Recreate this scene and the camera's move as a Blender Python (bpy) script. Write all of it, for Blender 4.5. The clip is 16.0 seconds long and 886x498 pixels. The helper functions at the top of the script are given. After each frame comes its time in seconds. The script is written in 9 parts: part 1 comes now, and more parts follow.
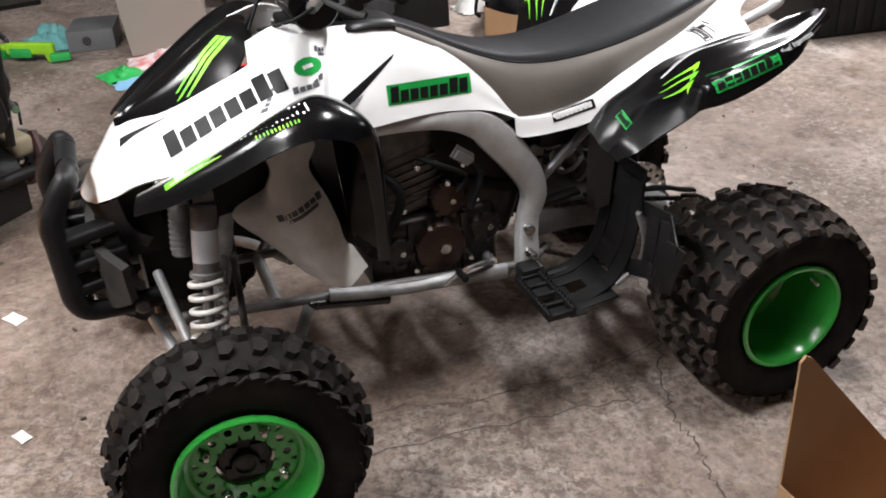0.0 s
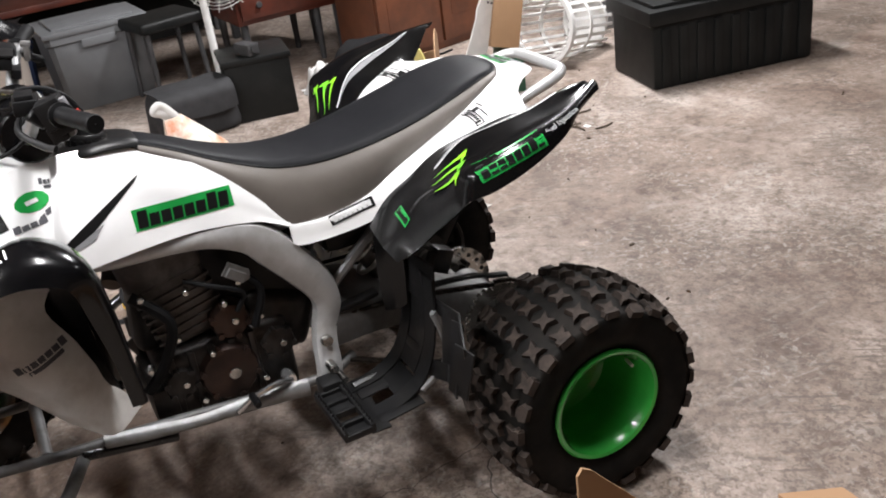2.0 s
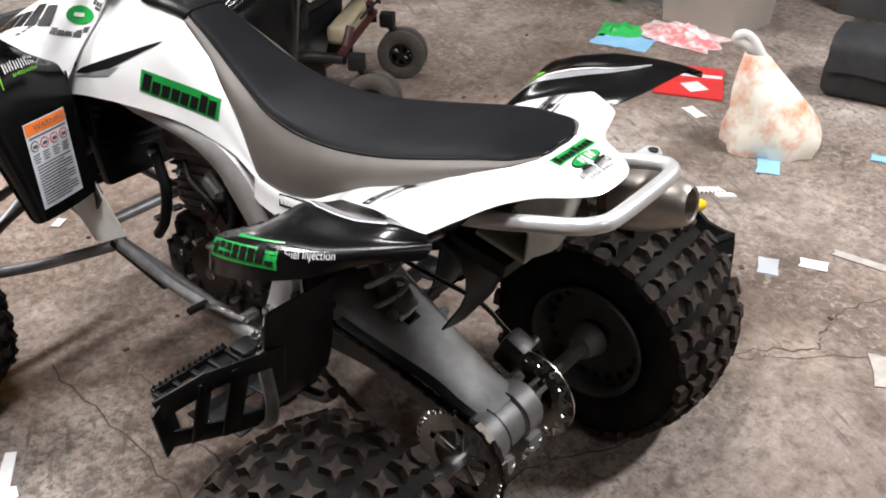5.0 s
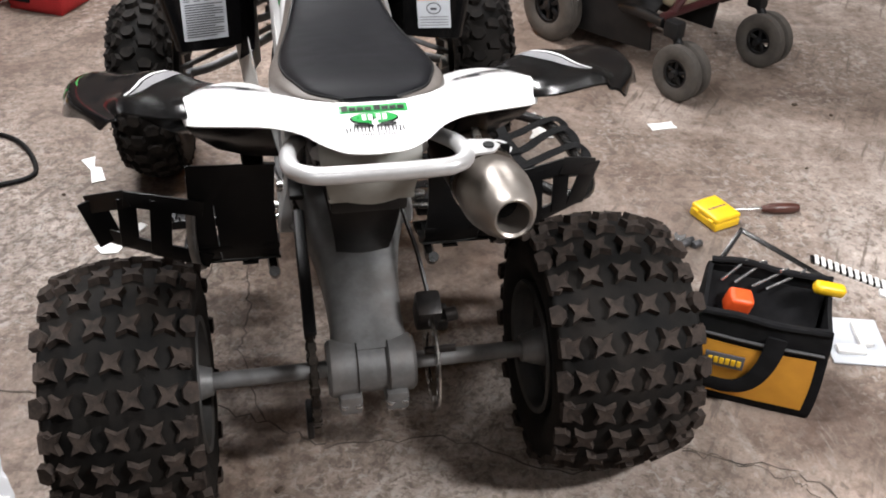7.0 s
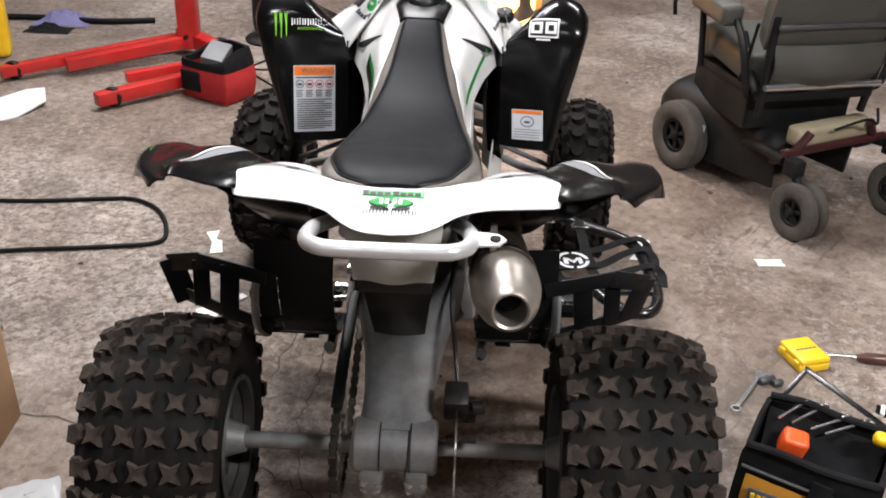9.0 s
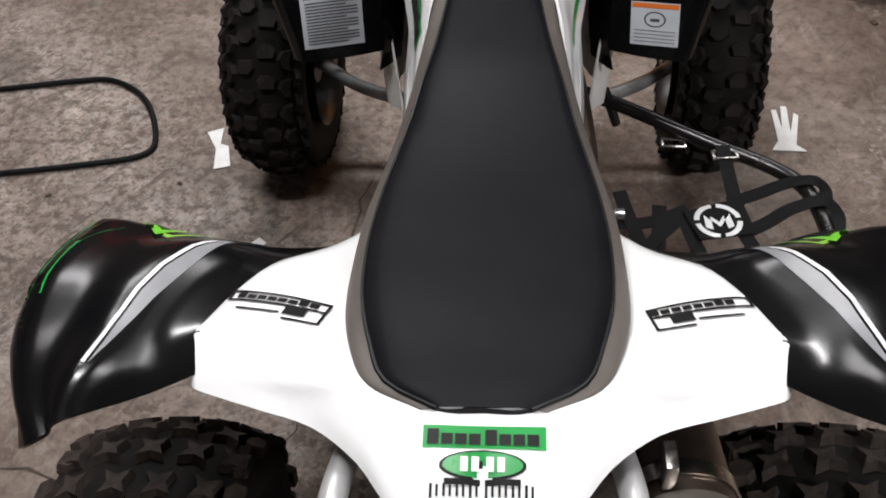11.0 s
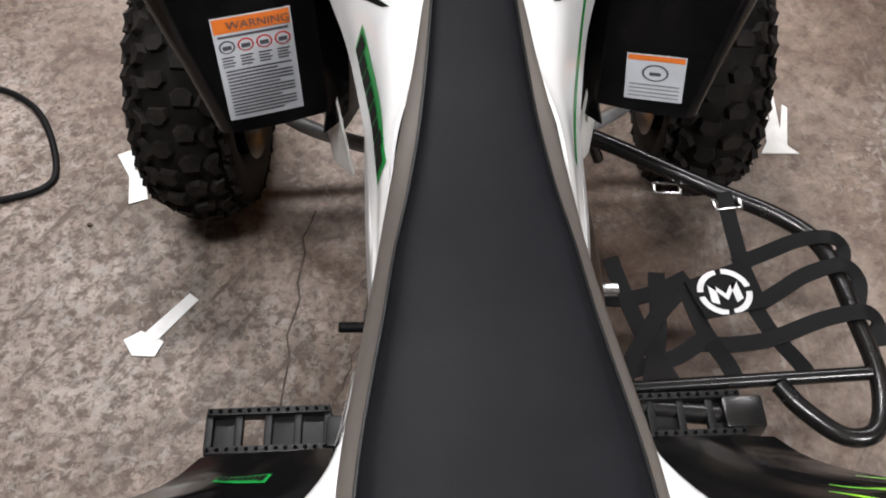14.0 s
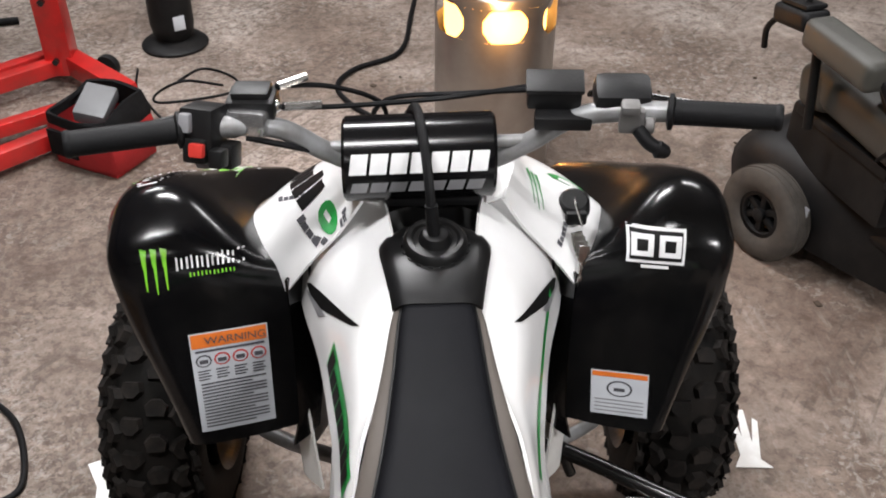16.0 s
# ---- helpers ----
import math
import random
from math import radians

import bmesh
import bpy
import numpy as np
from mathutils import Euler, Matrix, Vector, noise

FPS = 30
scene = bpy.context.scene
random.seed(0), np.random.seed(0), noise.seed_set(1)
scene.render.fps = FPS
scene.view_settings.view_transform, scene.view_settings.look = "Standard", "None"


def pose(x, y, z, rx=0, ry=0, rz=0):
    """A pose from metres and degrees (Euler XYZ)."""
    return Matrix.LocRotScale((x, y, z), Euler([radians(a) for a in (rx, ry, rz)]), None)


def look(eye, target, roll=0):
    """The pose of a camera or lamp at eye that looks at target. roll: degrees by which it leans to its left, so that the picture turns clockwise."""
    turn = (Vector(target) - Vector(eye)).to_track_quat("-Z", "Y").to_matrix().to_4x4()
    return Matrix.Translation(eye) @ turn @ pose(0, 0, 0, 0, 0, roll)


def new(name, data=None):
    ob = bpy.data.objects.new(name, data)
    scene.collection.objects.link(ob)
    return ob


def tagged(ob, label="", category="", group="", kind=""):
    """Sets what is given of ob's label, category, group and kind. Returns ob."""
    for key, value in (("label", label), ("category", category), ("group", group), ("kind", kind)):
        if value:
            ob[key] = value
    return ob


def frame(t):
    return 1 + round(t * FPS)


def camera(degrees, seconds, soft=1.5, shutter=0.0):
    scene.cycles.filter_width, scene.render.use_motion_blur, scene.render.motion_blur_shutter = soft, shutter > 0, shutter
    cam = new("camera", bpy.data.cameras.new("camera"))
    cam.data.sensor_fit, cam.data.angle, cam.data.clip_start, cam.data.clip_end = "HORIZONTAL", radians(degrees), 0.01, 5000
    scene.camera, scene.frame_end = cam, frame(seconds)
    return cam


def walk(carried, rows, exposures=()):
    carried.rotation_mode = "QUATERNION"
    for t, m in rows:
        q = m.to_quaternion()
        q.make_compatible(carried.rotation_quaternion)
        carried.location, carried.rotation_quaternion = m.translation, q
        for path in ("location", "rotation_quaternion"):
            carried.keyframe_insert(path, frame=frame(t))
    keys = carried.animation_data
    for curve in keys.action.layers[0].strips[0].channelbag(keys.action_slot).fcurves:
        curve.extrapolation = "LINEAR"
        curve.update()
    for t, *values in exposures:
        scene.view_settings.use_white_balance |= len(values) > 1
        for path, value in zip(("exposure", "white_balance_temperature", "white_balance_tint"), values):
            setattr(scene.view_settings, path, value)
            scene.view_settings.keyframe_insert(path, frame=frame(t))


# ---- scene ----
cam = camera(49.81, 16.0, soft=1.9)
PATH = [
    (0, (-1.966, 0.696, 1.528), (-0.34, 0.122, 0.514), -3.7),
    (0.5, (-1.945, 0.703, 1.517), (-0.334, 0.14, 0.474), -4.6),
    (1, (-1.906, 0.681, 1.501), (-0.296, 0.089, 0.472), -5.8),
    (1.5, (-1.869, 0.584, 1.515), (-0.297, -0.187, 0.549), -4.9),
    (2, (-1.93, 0.317, 1.513), (-0.307, -0.413, 0.6), -7.9),
    (2.5, (-1.862, -0.002, 1.48), (-0.149, -0.541, 0.599), -8.2),
    (3, (-1.792, -0.379, 1.492), (-0.006, -0.53, 0.605), -7.5),
    (3.5, (-1.827, -0.782, 1.493), (-0.051, -0.492, 0.621), -7.8),
    (4, (-1.684, -1.054, 1.495), (0.018, -0.542, 0.579), -3.5),
    (4.2, (-1.582, -1.135, 1.5), (0.072, -0.518, 0.559), -2.0),
    (6.3, (-0.448, -1.793, 1.523), (0.147, -0.321, 0.307), -0.6),
    (6.5, (-0.367, -1.862, 1.539), (0.146, -0.366, 0.315), 0.0),
    (7, (-0.143, -1.998, 1.528), (0.181, -0.414, 0.351), 1.8),
    (7.5, (0.072, -2.142, 1.541), (0.141, -0.457, 0.465), 1.0),
    (8, (0.135, -2.208, 1.535), (0.104, -0.437, 0.607), 1.8),
    (8.2, (0.135, -2.226, 1.539), (0.102, -0.431, 0.659), 2.2),
    (10.3, (0.055, -1.495, 1.515), (-0.035, -0.005, 0.184), -0.9),
    (10.5, (0.066, -1.371, 1.538), (-0.058, 0.07, 0.156), -2.4),
    (11, (0.012, -1.173, 1.549), (-0.107, 0.191, 0.091), -3.0),
    (11.5, (-0.117, -1.01, 1.549), (-0.118, 0.287, 0.027), 0.1),
    (12, (-0.088, -0.88, 1.545), (-0.11, 0.337, -0.041), -1.5),
    (12.5, (-0.047, -0.786, 1.552), (-0.095, 0.343, -0.098), -3.6),
    (13, (-0.04, -0.754, 1.574), (-0.077, 0.301, -0.125), -3.9),
    (13.5, (-0.038, -0.738, 1.58), (-0.061, 0.318, -0.118), -3.3),
    (14, (-0.053, -0.725, 1.581), (-0.031, 0.428, -0.053), -1.1),
    (14.5, (-0.055, -0.72, 1.583), (-0.007, 0.563, 0.049), 0.2),
    (15, (-0.051, -0.716, 1.594), (0.014, 0.682, 0.166), 1.0),
    (15.5, (-0.041, -0.718, 1.599), (0.031, 0.794, 0.291), 1.0),
    (16, (-0.032, -0.74, 1.609), (0.04, 0.866, 0.419), 0.4),
]
walk(cam, [(t, look(eye, target, roll)) for t, eye, target, roll in PATH], exposures=[(0.0, 0.03), (2.0, 0.09), (4.0, 0.03), (8.0, 0.05), (10.5, -0.27), (11.0, -0.74), (11.6, -0.86), (12.1, -0.85), (12.6, -0.52), (13.5, -0.32), (14.5, -0.28), (16.0, -0.28)])

# ---- light ----
world = bpy.data.worlds.new("world")
scene.world = world
world.use_nodes = True
world.node_tree.nodes["Background"].inputs["Color"].default_value = (0.9, 0.95, 1.0, 1)
world.node_tree.nodes["Background"].inputs["Strength"].default_value = 0.05
scene.view_settings.exposure = 0.0
# Assumed overhead lamps, out of view; last two added to brighten floor and rear.
LAMPS = [(-0.5, 1.75, 3.05, 108), (1.6, 2.4, 3.05, 42), (-0.45, -0.5, 3.05, 72), (2.2, -2.3, 3.05, 195), (-1.7, 3.4, 3.05, 58), (-0.5, -3.3, 3.05, 12)]
for lx, ly, lz, watts in LAMPS:
    lamp = bpy.data.lights.new("ceiling_tube", "AREA")
    lamp.shape, lamp.size, lamp.size_y, lamp.energy, lamp.color = "RECTANGLE", 1.0, 0.22, watts, (0.99, 0.98, 1.0)
    new("ceiling_tube", lamp).matrix_basis = pose(lx, ly, lz - 0.09)


def curve_at(pts, u):
    """Catmull-Rom through pts at u in 0..len-1."""
    n = len(pts)
    i = min(int(u), n - 2)
    f = u - i
    p1, p2 = Vector(pts[i]), Vector(pts[i + 1])
    p0 = Vector(pts[i - 1]) if i > 0 else p1 * 2 - p2
    p3 = Vector(pts[i + 2]) if i + 2 < n else p2 * 2 - p1
    return 0.5 * (2 * p1 + (p2 - p0) * f + (2 * p0 - 5 * p1 + 4 * p2 - p3) * f * f + (3 * p1 - p0 - 3 * p2 + p3) * f ** 3)


def smooth_line(pts, steps):
    n = len(pts) - 1
    return [curve_at(pts, k / steps) for k in range(n * steps)] + [Vector(pts[-1])]


def loft(bm, rows, nu=4, nv=4, closed=False, thick=0.0, flip=False):
    """A skin over rows of points, smoothed both ways; thick gives it a back and edges."""
    fine = [smooth_line(r, nv) if not closed else smooth_line(list(r) + [r[0]], nv)[:-1] for r in rows]
    cols = list(zip(*fine))
    cols = [smooth_line(c, nu) for c in cols]
    grid = list(zip(*cols))
    vs = [[bm.verts.new(p) for p in row] for row in grid]
    m = len(vs[0])
    faces = []
    for a in range(len(vs) - 1):
        for b in range(m if closed else m - 1):
            q = [vs[a][b], vs[a][(b + 1) % m], vs[a + 1][(b + 1) % m], vs[a + 1][b]]
            faces.append(bm.faces.new(q[::-1] if flip else q))
    if thick:
        norm = {}
        for f in faces:
            f.normal_update()
            for v in f.verts:
                norm[v] = norm.get(v, Vector()) + f.normal
        back = {v: bm.verts.new(v.co - norm[v].normalized() * thick) for v in norm}
        edges = {}
        for f in faces:
            bm.faces.new([back[v] for v in reversed(f.verts)])
            for k, v in enumerate(f.verts):
                w = f.verts[(k + 1) % 4]
                edges[(v, w)] = edges.get((v, w), 0) + 1
        for v, w in [e for e in edges if (e[1], e[0]) not in edges]:
            bm.faces.new([w, v, back[v], back[w]])
    return vs


def ring(center, axis, r, n, start=None):
    axis = Vector(axis).normalized()
    a = Vector(start) if start else axis.orthogonal()
    a = (a - axis * a.dot(axis)).normalized()
    b = axis.cross(a)
    return [Vector(center) + (a * math.cos(2 * math.pi * k / n) + b * math.sin(2 * math.pi * k / n)) * r for k in range(n)]


def skin(bm, rings, caps=True, closed=True):
    vs = [[bm.verts.new(p) for p in r] for r in rings]
    n = len(vs[0])
    for a in range(len(vs) - 1):
        for b in range(n if closed else n - 1):
            bm.faces.new([vs[a][b], vs[a][(b + 1) % n], vs[a + 1][(b + 1) % n], vs[a + 1][b]])
    if caps:
        bm.faces.new(vs[0][::-1])
        bm.faces.new(vs[-1])
    return vs


def rod(bm, p0, p1, r0, r1=None, n=14, bevel=0.0):
    """A round bar from p0 to p1, its ends softened by bevel."""
    p0, p1 = Vector(p0), Vector(p1)
    r1 = r0 if r1 is None else r1
    ax = (p1 - p0).normalized()
    rs = [(p0, r0), (p1, r1)]
    if bevel:
        rs = [(p0, r0 - bevel), (p0 + ax * bevel, r0), (p1 - ax * bevel, r1), (p1, r1 - bevel)]
    st = ax.orthogonal()
    skin(bm, [ring(p, ax, r, n, st) for p, r in rs])


def tube(bm, pts, r, n=10, steps=5, flat=1.0, up=None):
    """A bent round tube through pts; flat squashes it along up."""
    line = smooth_line(pts, steps) if len(pts) > 2 else [Vector(p) for p in pts]
    rings = []
    prev = Vector(up) if up else None
    for k, p in enumerate(line):
        t = (line[min(k + 1, len(line) - 1)] - line[max(k - 1, 0)]).normalized()
        a = prev if prev is not None else t.orthogonal()
        a = (a - t * a.dot(t)).normalized()
        if prev is None or not up:
            prev = a
        b = t.cross(a)
        rings.append([p + a * r * flat * math.cos(2 * math.pi * j / n) + b * r * math.sin(2 * math.pi * j / n) for j in range(n)])
    skin(bm, rings)


def block(bm, size, m=None, bevel=0.004, taper=1.0, seg=2):
    """A box with softened edges; taper narrows its top."""
    m = m if m is not None else Matrix()
    if not isinstance(m, Matrix):
        m = Matrix.Translation(m)
    tmp = bmesh.new()
    bmesh.ops.create_cube(tmp, size=1.0)
    for v in tmp.verts:
        s = taper if v.co.z > 0 else 1.0
        v.co = Vector((v.co.x * size[0] * s, v.co.y * size[1] * s, v.co.z * size[2]))
    if bevel:
        bmesh.ops.bevel(tmp, geom=tmp.edges[:], offset=min(bevel, min(size) * 0.45), segments=seg, affect="EDGES", profile=0.6)
    add(bm, tmp, m)


def add(bm, other, m=None):
    mp = {}
    for v in other.verts:
        mp[v] = bm.verts.new(m @ v.co if m is not None else v.co)
    for f in other.faces:
        nf = bm.faces.new([mp[v] for v in f.verts])
        nf.material_index = f.material_index
    other.free()


def lathe(bm, profile, center, axis, n=32, start=None):
    """profile: (along the axis, radius) pairs."""
    ax = Vector(axis).normalized()
    st = Vector(start) if start else ax.orthogonal()
    rings = [ring(Vector(center) + ax * a, ax, max(r, 0.0005), n, st) for a, r in profile]
    skin(bm, rings, caps=False)


def slab(bm, outline, depth, m=None, bevel=0.0):
    """An outline in x, y raised from 0 to depth along z."""
    tmp = bmesh.new()
    vs = [tmp.verts.new((x, y, 0)) for x, y in outline]
    f = tmp.faces.new(vs)
    f.normal_update()
    if f.normal.z < 0:
        f.normal_flip()
    r = bmesh.ops.extrude_face_region(tmp, geom=[f])
    for v in r["geom"]:
        if isinstance(v, bmesh.types.BMVert):
            v.co.z += depth
    tmp.normal_update()
    bmesh.ops.recalc_face_normals(tmp, faces=tmp.faces[:])
    if bevel:
        bmesh.ops.bevel(tmp, geom=[e for e in tmp.edges if abs(e.verts[0].co.z - e.verts[1].co.z) < 1e-6], offset=bevel, segments=2, affect="EDGES")
    add(bm, tmp, m)


def mirror(bm):
    """The same again on the other side of x = 0."""
    mp = {v: bm.verts.new((-v.co.x, v.co.y, v.co.z)) for v in bm.verts[:]}
    for f in bm.faces[:]:
        nf = bm.faces.new([mp[v] for v in reversed(f.verts)])
        nf.material_index = f.material_index


def mesh_of(name, bm, mats, angle=38, fix=False):
    if fix:
        bmesh.ops.recalc_face_normals(bm, faces=bm.faces[:])
    me = bpy.data.meshes.new(name)
    bm.to_mesh(me)
    bm.free()
    for mt in mats if isinstance(mats, (list, tuple)) else [mats]:
        me.materials.append(mt)
    me.shade_smooth()
    me.set_sharp_from_angle(angle=radians(angle))
    return me


def part(name, bm, material, parent, label="", m=None, angle=38, fix=False):
    ob = new(name, mesh_of(name, bm, material, angle, fix))
    ob.parent = parent
    if m is not None:
        ob.matrix_basis = m
    return tagged(ob, label)


def pieces(name, bm, material, parent, label="", angle=38, m=None):
    """Each loose piece of bm becomes a part of its own."""
    left = set(bm.verts)
    while left:
        seed = left.pop()
        isle, edge = {seed}, [seed]
        while edge:
            v = edge.pop()
            for e in v.link_edges:
                w = e.other_vert(v)
                if w not in isle:
                    isle.add(w)
                    edge.append(w)
        left -= isle
        one = bmesh.new()
        order = sorted(isle, key=lambda q: q.index if q.index >= 0 else id(q))
        mp = {v: one.verts.new(v.co) for v in order}
        for f in {f for v in isle for f in v.link_faces}:
            one.faces.new([mp[v] for v in f.verts])
        part(name, one, material, parent, label, m, angle=angle)
    bm.free()


def thing(name, label, category, m=None, group="", kind=""):
    ob = new(name)
    ob.empty_display_size = 0.1
    if m is not None:
        ob.matrix_basis = m
    return tagged(ob, label, category, group, kind)


def single(name, bm, material, label, category, m=None, group="", kind="", angle=38, fix=False):
    ob = new(name, mesh_of(name, bm, material, angle, fix))
    if m is not None:
        ob.matrix_basis = m
    return tagged(ob, label, category, group, kind)


# ---- materials ----
def mat(name, color, rough=0.5, metal=0.0, coat=0.0, second=None, scale=20.0, mix=0.5, bump=0.0, bump_scale=200.0, rough_var=0.08,
        dirt=None, dirt_scale=5.0, dirt_amt=0.0, spec=0.5):
    """Base colour with a second tone at one scale, dirt at another, fine relief and uneven gloss."""
    mt = bpy.data.materials.new(name)
    mt.use_nodes = True
    nt = mt.node_tree
    N, K = nt.nodes, nt.links
    b = N["Principled BSDF"]
    b.inputs["Metallic"].default_value = metal
    b.inputs["Coat Weight"].default_value = coat
    b.inputs["Coat Roughness"].default_value = 0.06
    b.inputs["Specular IOR Level"].default_value = spec
    co = N.new("ShaderNodeTexCoord")
    def noise_node(s, detail=4.0, rough_=0.6):
        n = N.new("ShaderNodeTexNoise")
        n.inputs["Scale"].default_value, n.inputs["Detail"].default_value, n.inputs["Roughness"].default_value = s, detail, rough_
        K.new(co.outputs["Object"], n.inputs["Vector"])
        return n
    n1 = noise_node(scale)
    ramp = N.new("ShaderNodeValToRGB")
    ramp.color_ramp.elements[0].position, ramp.color_ramp.elements[1].position = 0.5 - 0.25 * mix, 0.5 + 0.25 * mix
    c2 = second or tuple(c * 0.86 for c in color)
    ramp.color_ramp.elements[0].color, ramp.color_ramp.elements[1].color = (*c2, 1), (*color, 1)
    K.new(n1.outputs["Fac"], ramp.inputs["Fac"])
    out = ramp.outputs["Color"]
    if dirt and dirt_amt:
        n2 = noise_node(dirt_scale, 6.0, 0.65)
        r2 = N.new("ShaderNodeMapRange")
        r2.inputs["From Min"].default_value, r2.inputs["From Max"].default_value = 0.45, 0.7
        r2.inputs["To Max"].default_value = dirt_amt
        K.new(n2.outputs["Fac"], r2.inputs["Value"])
        mx = N.new("ShaderNodeMix")
        mx.data_type = "RGBA"
        K.new(r2.outputs["Result"], mx.inputs["Factor"])
        K.new(out, mx.inputs["A"])
        mx.inputs["B"].default_value = (*dirt, 1)
        out = mx.outputs["Result"]
    K.new(out, b.inputs["Base Color"])
    n3 = noise_node(scale * 2.3, 5.0)
    rr = N.new("ShaderNodeMapRange")
    rr.inputs["To Min"].default_value, rr.inputs["To Max"].default_value = max(rough - rough_var, 0.02), min(rough + rough_var, 1.0)
    K.new(n3.outputs["Fac"], rr.inputs["Value"])
    K.new(rr.outputs["Result"], b.inputs["Roughness"])
    if bump:
        n4 = noise_node(bump_scale, 3.0)
        bp = N.new("ShaderNodeBump")
        bp.inputs["Strength"].default_value, bp.inputs["Distance"].default_value = bump, 0.002
        K.new(n4.outputs["Fac"], bp.inputs["Height"])
        K.new(bp.outputs["Normal"], b.inputs["Normal"])
    return mt


def glow(name, color, strength):
    mt = bpy.data.materials.new(name)
    mt.use_nodes = True
    b = mt.node_tree.nodes["Principled BSDF"]
    b.inputs["Base Color"].default_value = (*color, 1)
    b.inputs["Emission Color"].default_value = (*color, 1)
    b.inputs["Emission Strength"].default_value = strength
    return mt


def concrete():
    mt = bpy.data.materials.new("stained_concrete")
    mt.use_nodes = True
    nt = mt.node_tree
    N, K = nt.nodes, nt.links
    b = N["Principled BSDF"]
    co = N.new("ShaderNodeTexCoord")
    def tex(kind, s, detail=6.0, rough_=0.6, vec=None):
        n = N.new(kind)
        n.inputs["Scale"].default_value = s
        if kind == "ShaderNodeTexNoise":
            n.inputs["Detail"].default_value, n.inputs["Roughness"].default_value = detail, rough_
        K.new(vec or co.outputs["Object"], n.inputs["Vector"])
        return n
    def ramp(src, stops):
        r = N.new("ShaderNodeValToRGB")
        e = r.color_ramp.elements
        e[0].position, e[0].color = stops[0][0], (*stops[0][1], 1)
        e[1].position, e[1].color = stops[-1][0], (*stops[-1][1], 1)
        for p, c in stops[1:-1]:
            q = e.new(p)
            q.color = (*c, 1)
        K.new(src, r.inputs["Fac"])
        return r.outputs["Color"]
    def blend(kind, fac, a, bb):
        mx = N.new("ShaderNodeMix")
        mx.data_type, mx.blend_type = "RGBA", kind
        if isinstance(fac, float):
            mx.inputs["Factor"].default_value = fac
        else:
            K.new(fac, mx.inputs["Factor"])
        K.new(a, mx.inputs["A"])
        K.new(bb, mx.inputs["B"])
        return mx.outputs["Result"]
    # broad clouds of grey, buff and brown
    def swirl(sc, detail, rough_, twist, vec=None):
        n = tex("ShaderNodeTexNoise", sc, detail, rough_, vec)
        n.inputs["Distortion"].default_value = twist
        return n.outputs["Fac"]
    base = ramp(swirl(1.0, 9, 0.6, 0.7), [(0.34, (0.114, 0.078, 0.061)), (0.46, (0.184, 0.142, 0.117)), (0.56, (0.260, 0.213, 0.185)), (0.66, (0.341, 0.294, 0.265))])
    # trowel marks and wiped smears, twisted so that no direction rules
    mid = ramp(swirl(4.2, 11, 0.70, 0.5), [(0.36, (0.50, 0.44, 0.39)), (0.46, (0.92, 0.90, 0.88)), (0.56, (1.06, 1.06, 1.05)), (0.66, (1.42, 1.41, 1.39))])
    c = blend("MULTIPLY", 0.8, base, mid)
    fine = ramp(swirl(24.0, 8, 0.68, 0.25), [(0.38, (0.44, 0.38, 0.33)), (0.47, (0.92, 0.90, 0.88)), (0.55, (1.06, 1.06, 1.05)), (0.64, (1.42, 1.41, 1.39))])
    c = blend("MULTIPLY", 0.62, c, fine)
    grain = ramp(tex("ShaderNodeTexNoise", 110.0, 4, 0.7).outputs["Fac"], [(0.36, (0.55, 0.50, 0.46)), (0.5, (1, 1, 1)), (0.66, (1.35, 1.34, 1.33))])
    c = blend("MULTIPLY", 0.3, c, grain)
    # pale scuffs
    mp = N.new("ShaderNodeMapping")
    mp.inputs["Rotation"].default_value = (0, 0, 0.9)
    mp.inputs["Scale"].default_value = (1.0, 0.4, 1)
    K.new(co.outputs["Object"], mp.inputs["Vector"])
    scuff = ramp(swirl(6.5, 10, 0.74, 0.4, mp.outputs["Vector"]), [(0.57, (0, 0, 0)), (0.70, (1, 1, 1))])
    pale = N.new("ShaderNodeRGB")
    pale.outputs[0].default_value = (0.36, 0.335, 0.305, 1)
    c = blend("MIX", math_mul(N, K, scuff, 0.55), c, pale.outputs[0])
    # fine scratches and grit
    mq = N.new("ShaderNodeMapping")
    mq.inputs["Rotation"].default_value = (0, 0, -0.5)
    mq.inputs["Scale"].default_value = (1.0, 0.16, 1)
    K.new(co.outputs["Object"], mq.inputs["Vector"])
    patch = ramp(swirl(2.6, 6, 0.6, 0.8), [(0.46, (0, 0, 0)), (0.60, (1, 1, 1))])
    scratch = ramp(swirl(48.0, 5, 0.6, 0.5, mq.outputs["Vector"]), [(0.56, (0, 0, 0)), (0.66, (1, 1, 1))])
    c = blend("MIX", math_mul(N, K, blend("MULTIPLY", 1.0, scratch, patch), 0.3), c, pale.outputs[0])
    grit = ramp(swirl(46.0, 6, 0.68, 0.5), [(0.53, (0, 0, 0)), (0.58, (1, 1, 1))])
    soot = N.new("ShaderNodeRGB")
    soot.outputs[0].default_value = (0.085, 0.064, 0.05, 1)
    # pitted where the skin has worn off, smooth elsewhere
    bare = ramp(swirl(1.25, 8, 0.66, 0.8), [(0.43, (0.12, 0.12, 0.12)), (0.57, (1, 1, 1))])
    c = blend("MIX", math_mul(N, K, blend("MULTIPLY", 1.0, grit, bare), 0.7), c, soot.outputs[0])
    # the working side of the slab is worn and pitted brown, the storage side still has its skin
    split = N.new("ShaderNodeSeparateXYZ")
    K.new(co.outputs["Object"], split.inputs["Vector"])
    side = N.new("ShaderNodeMapRange")
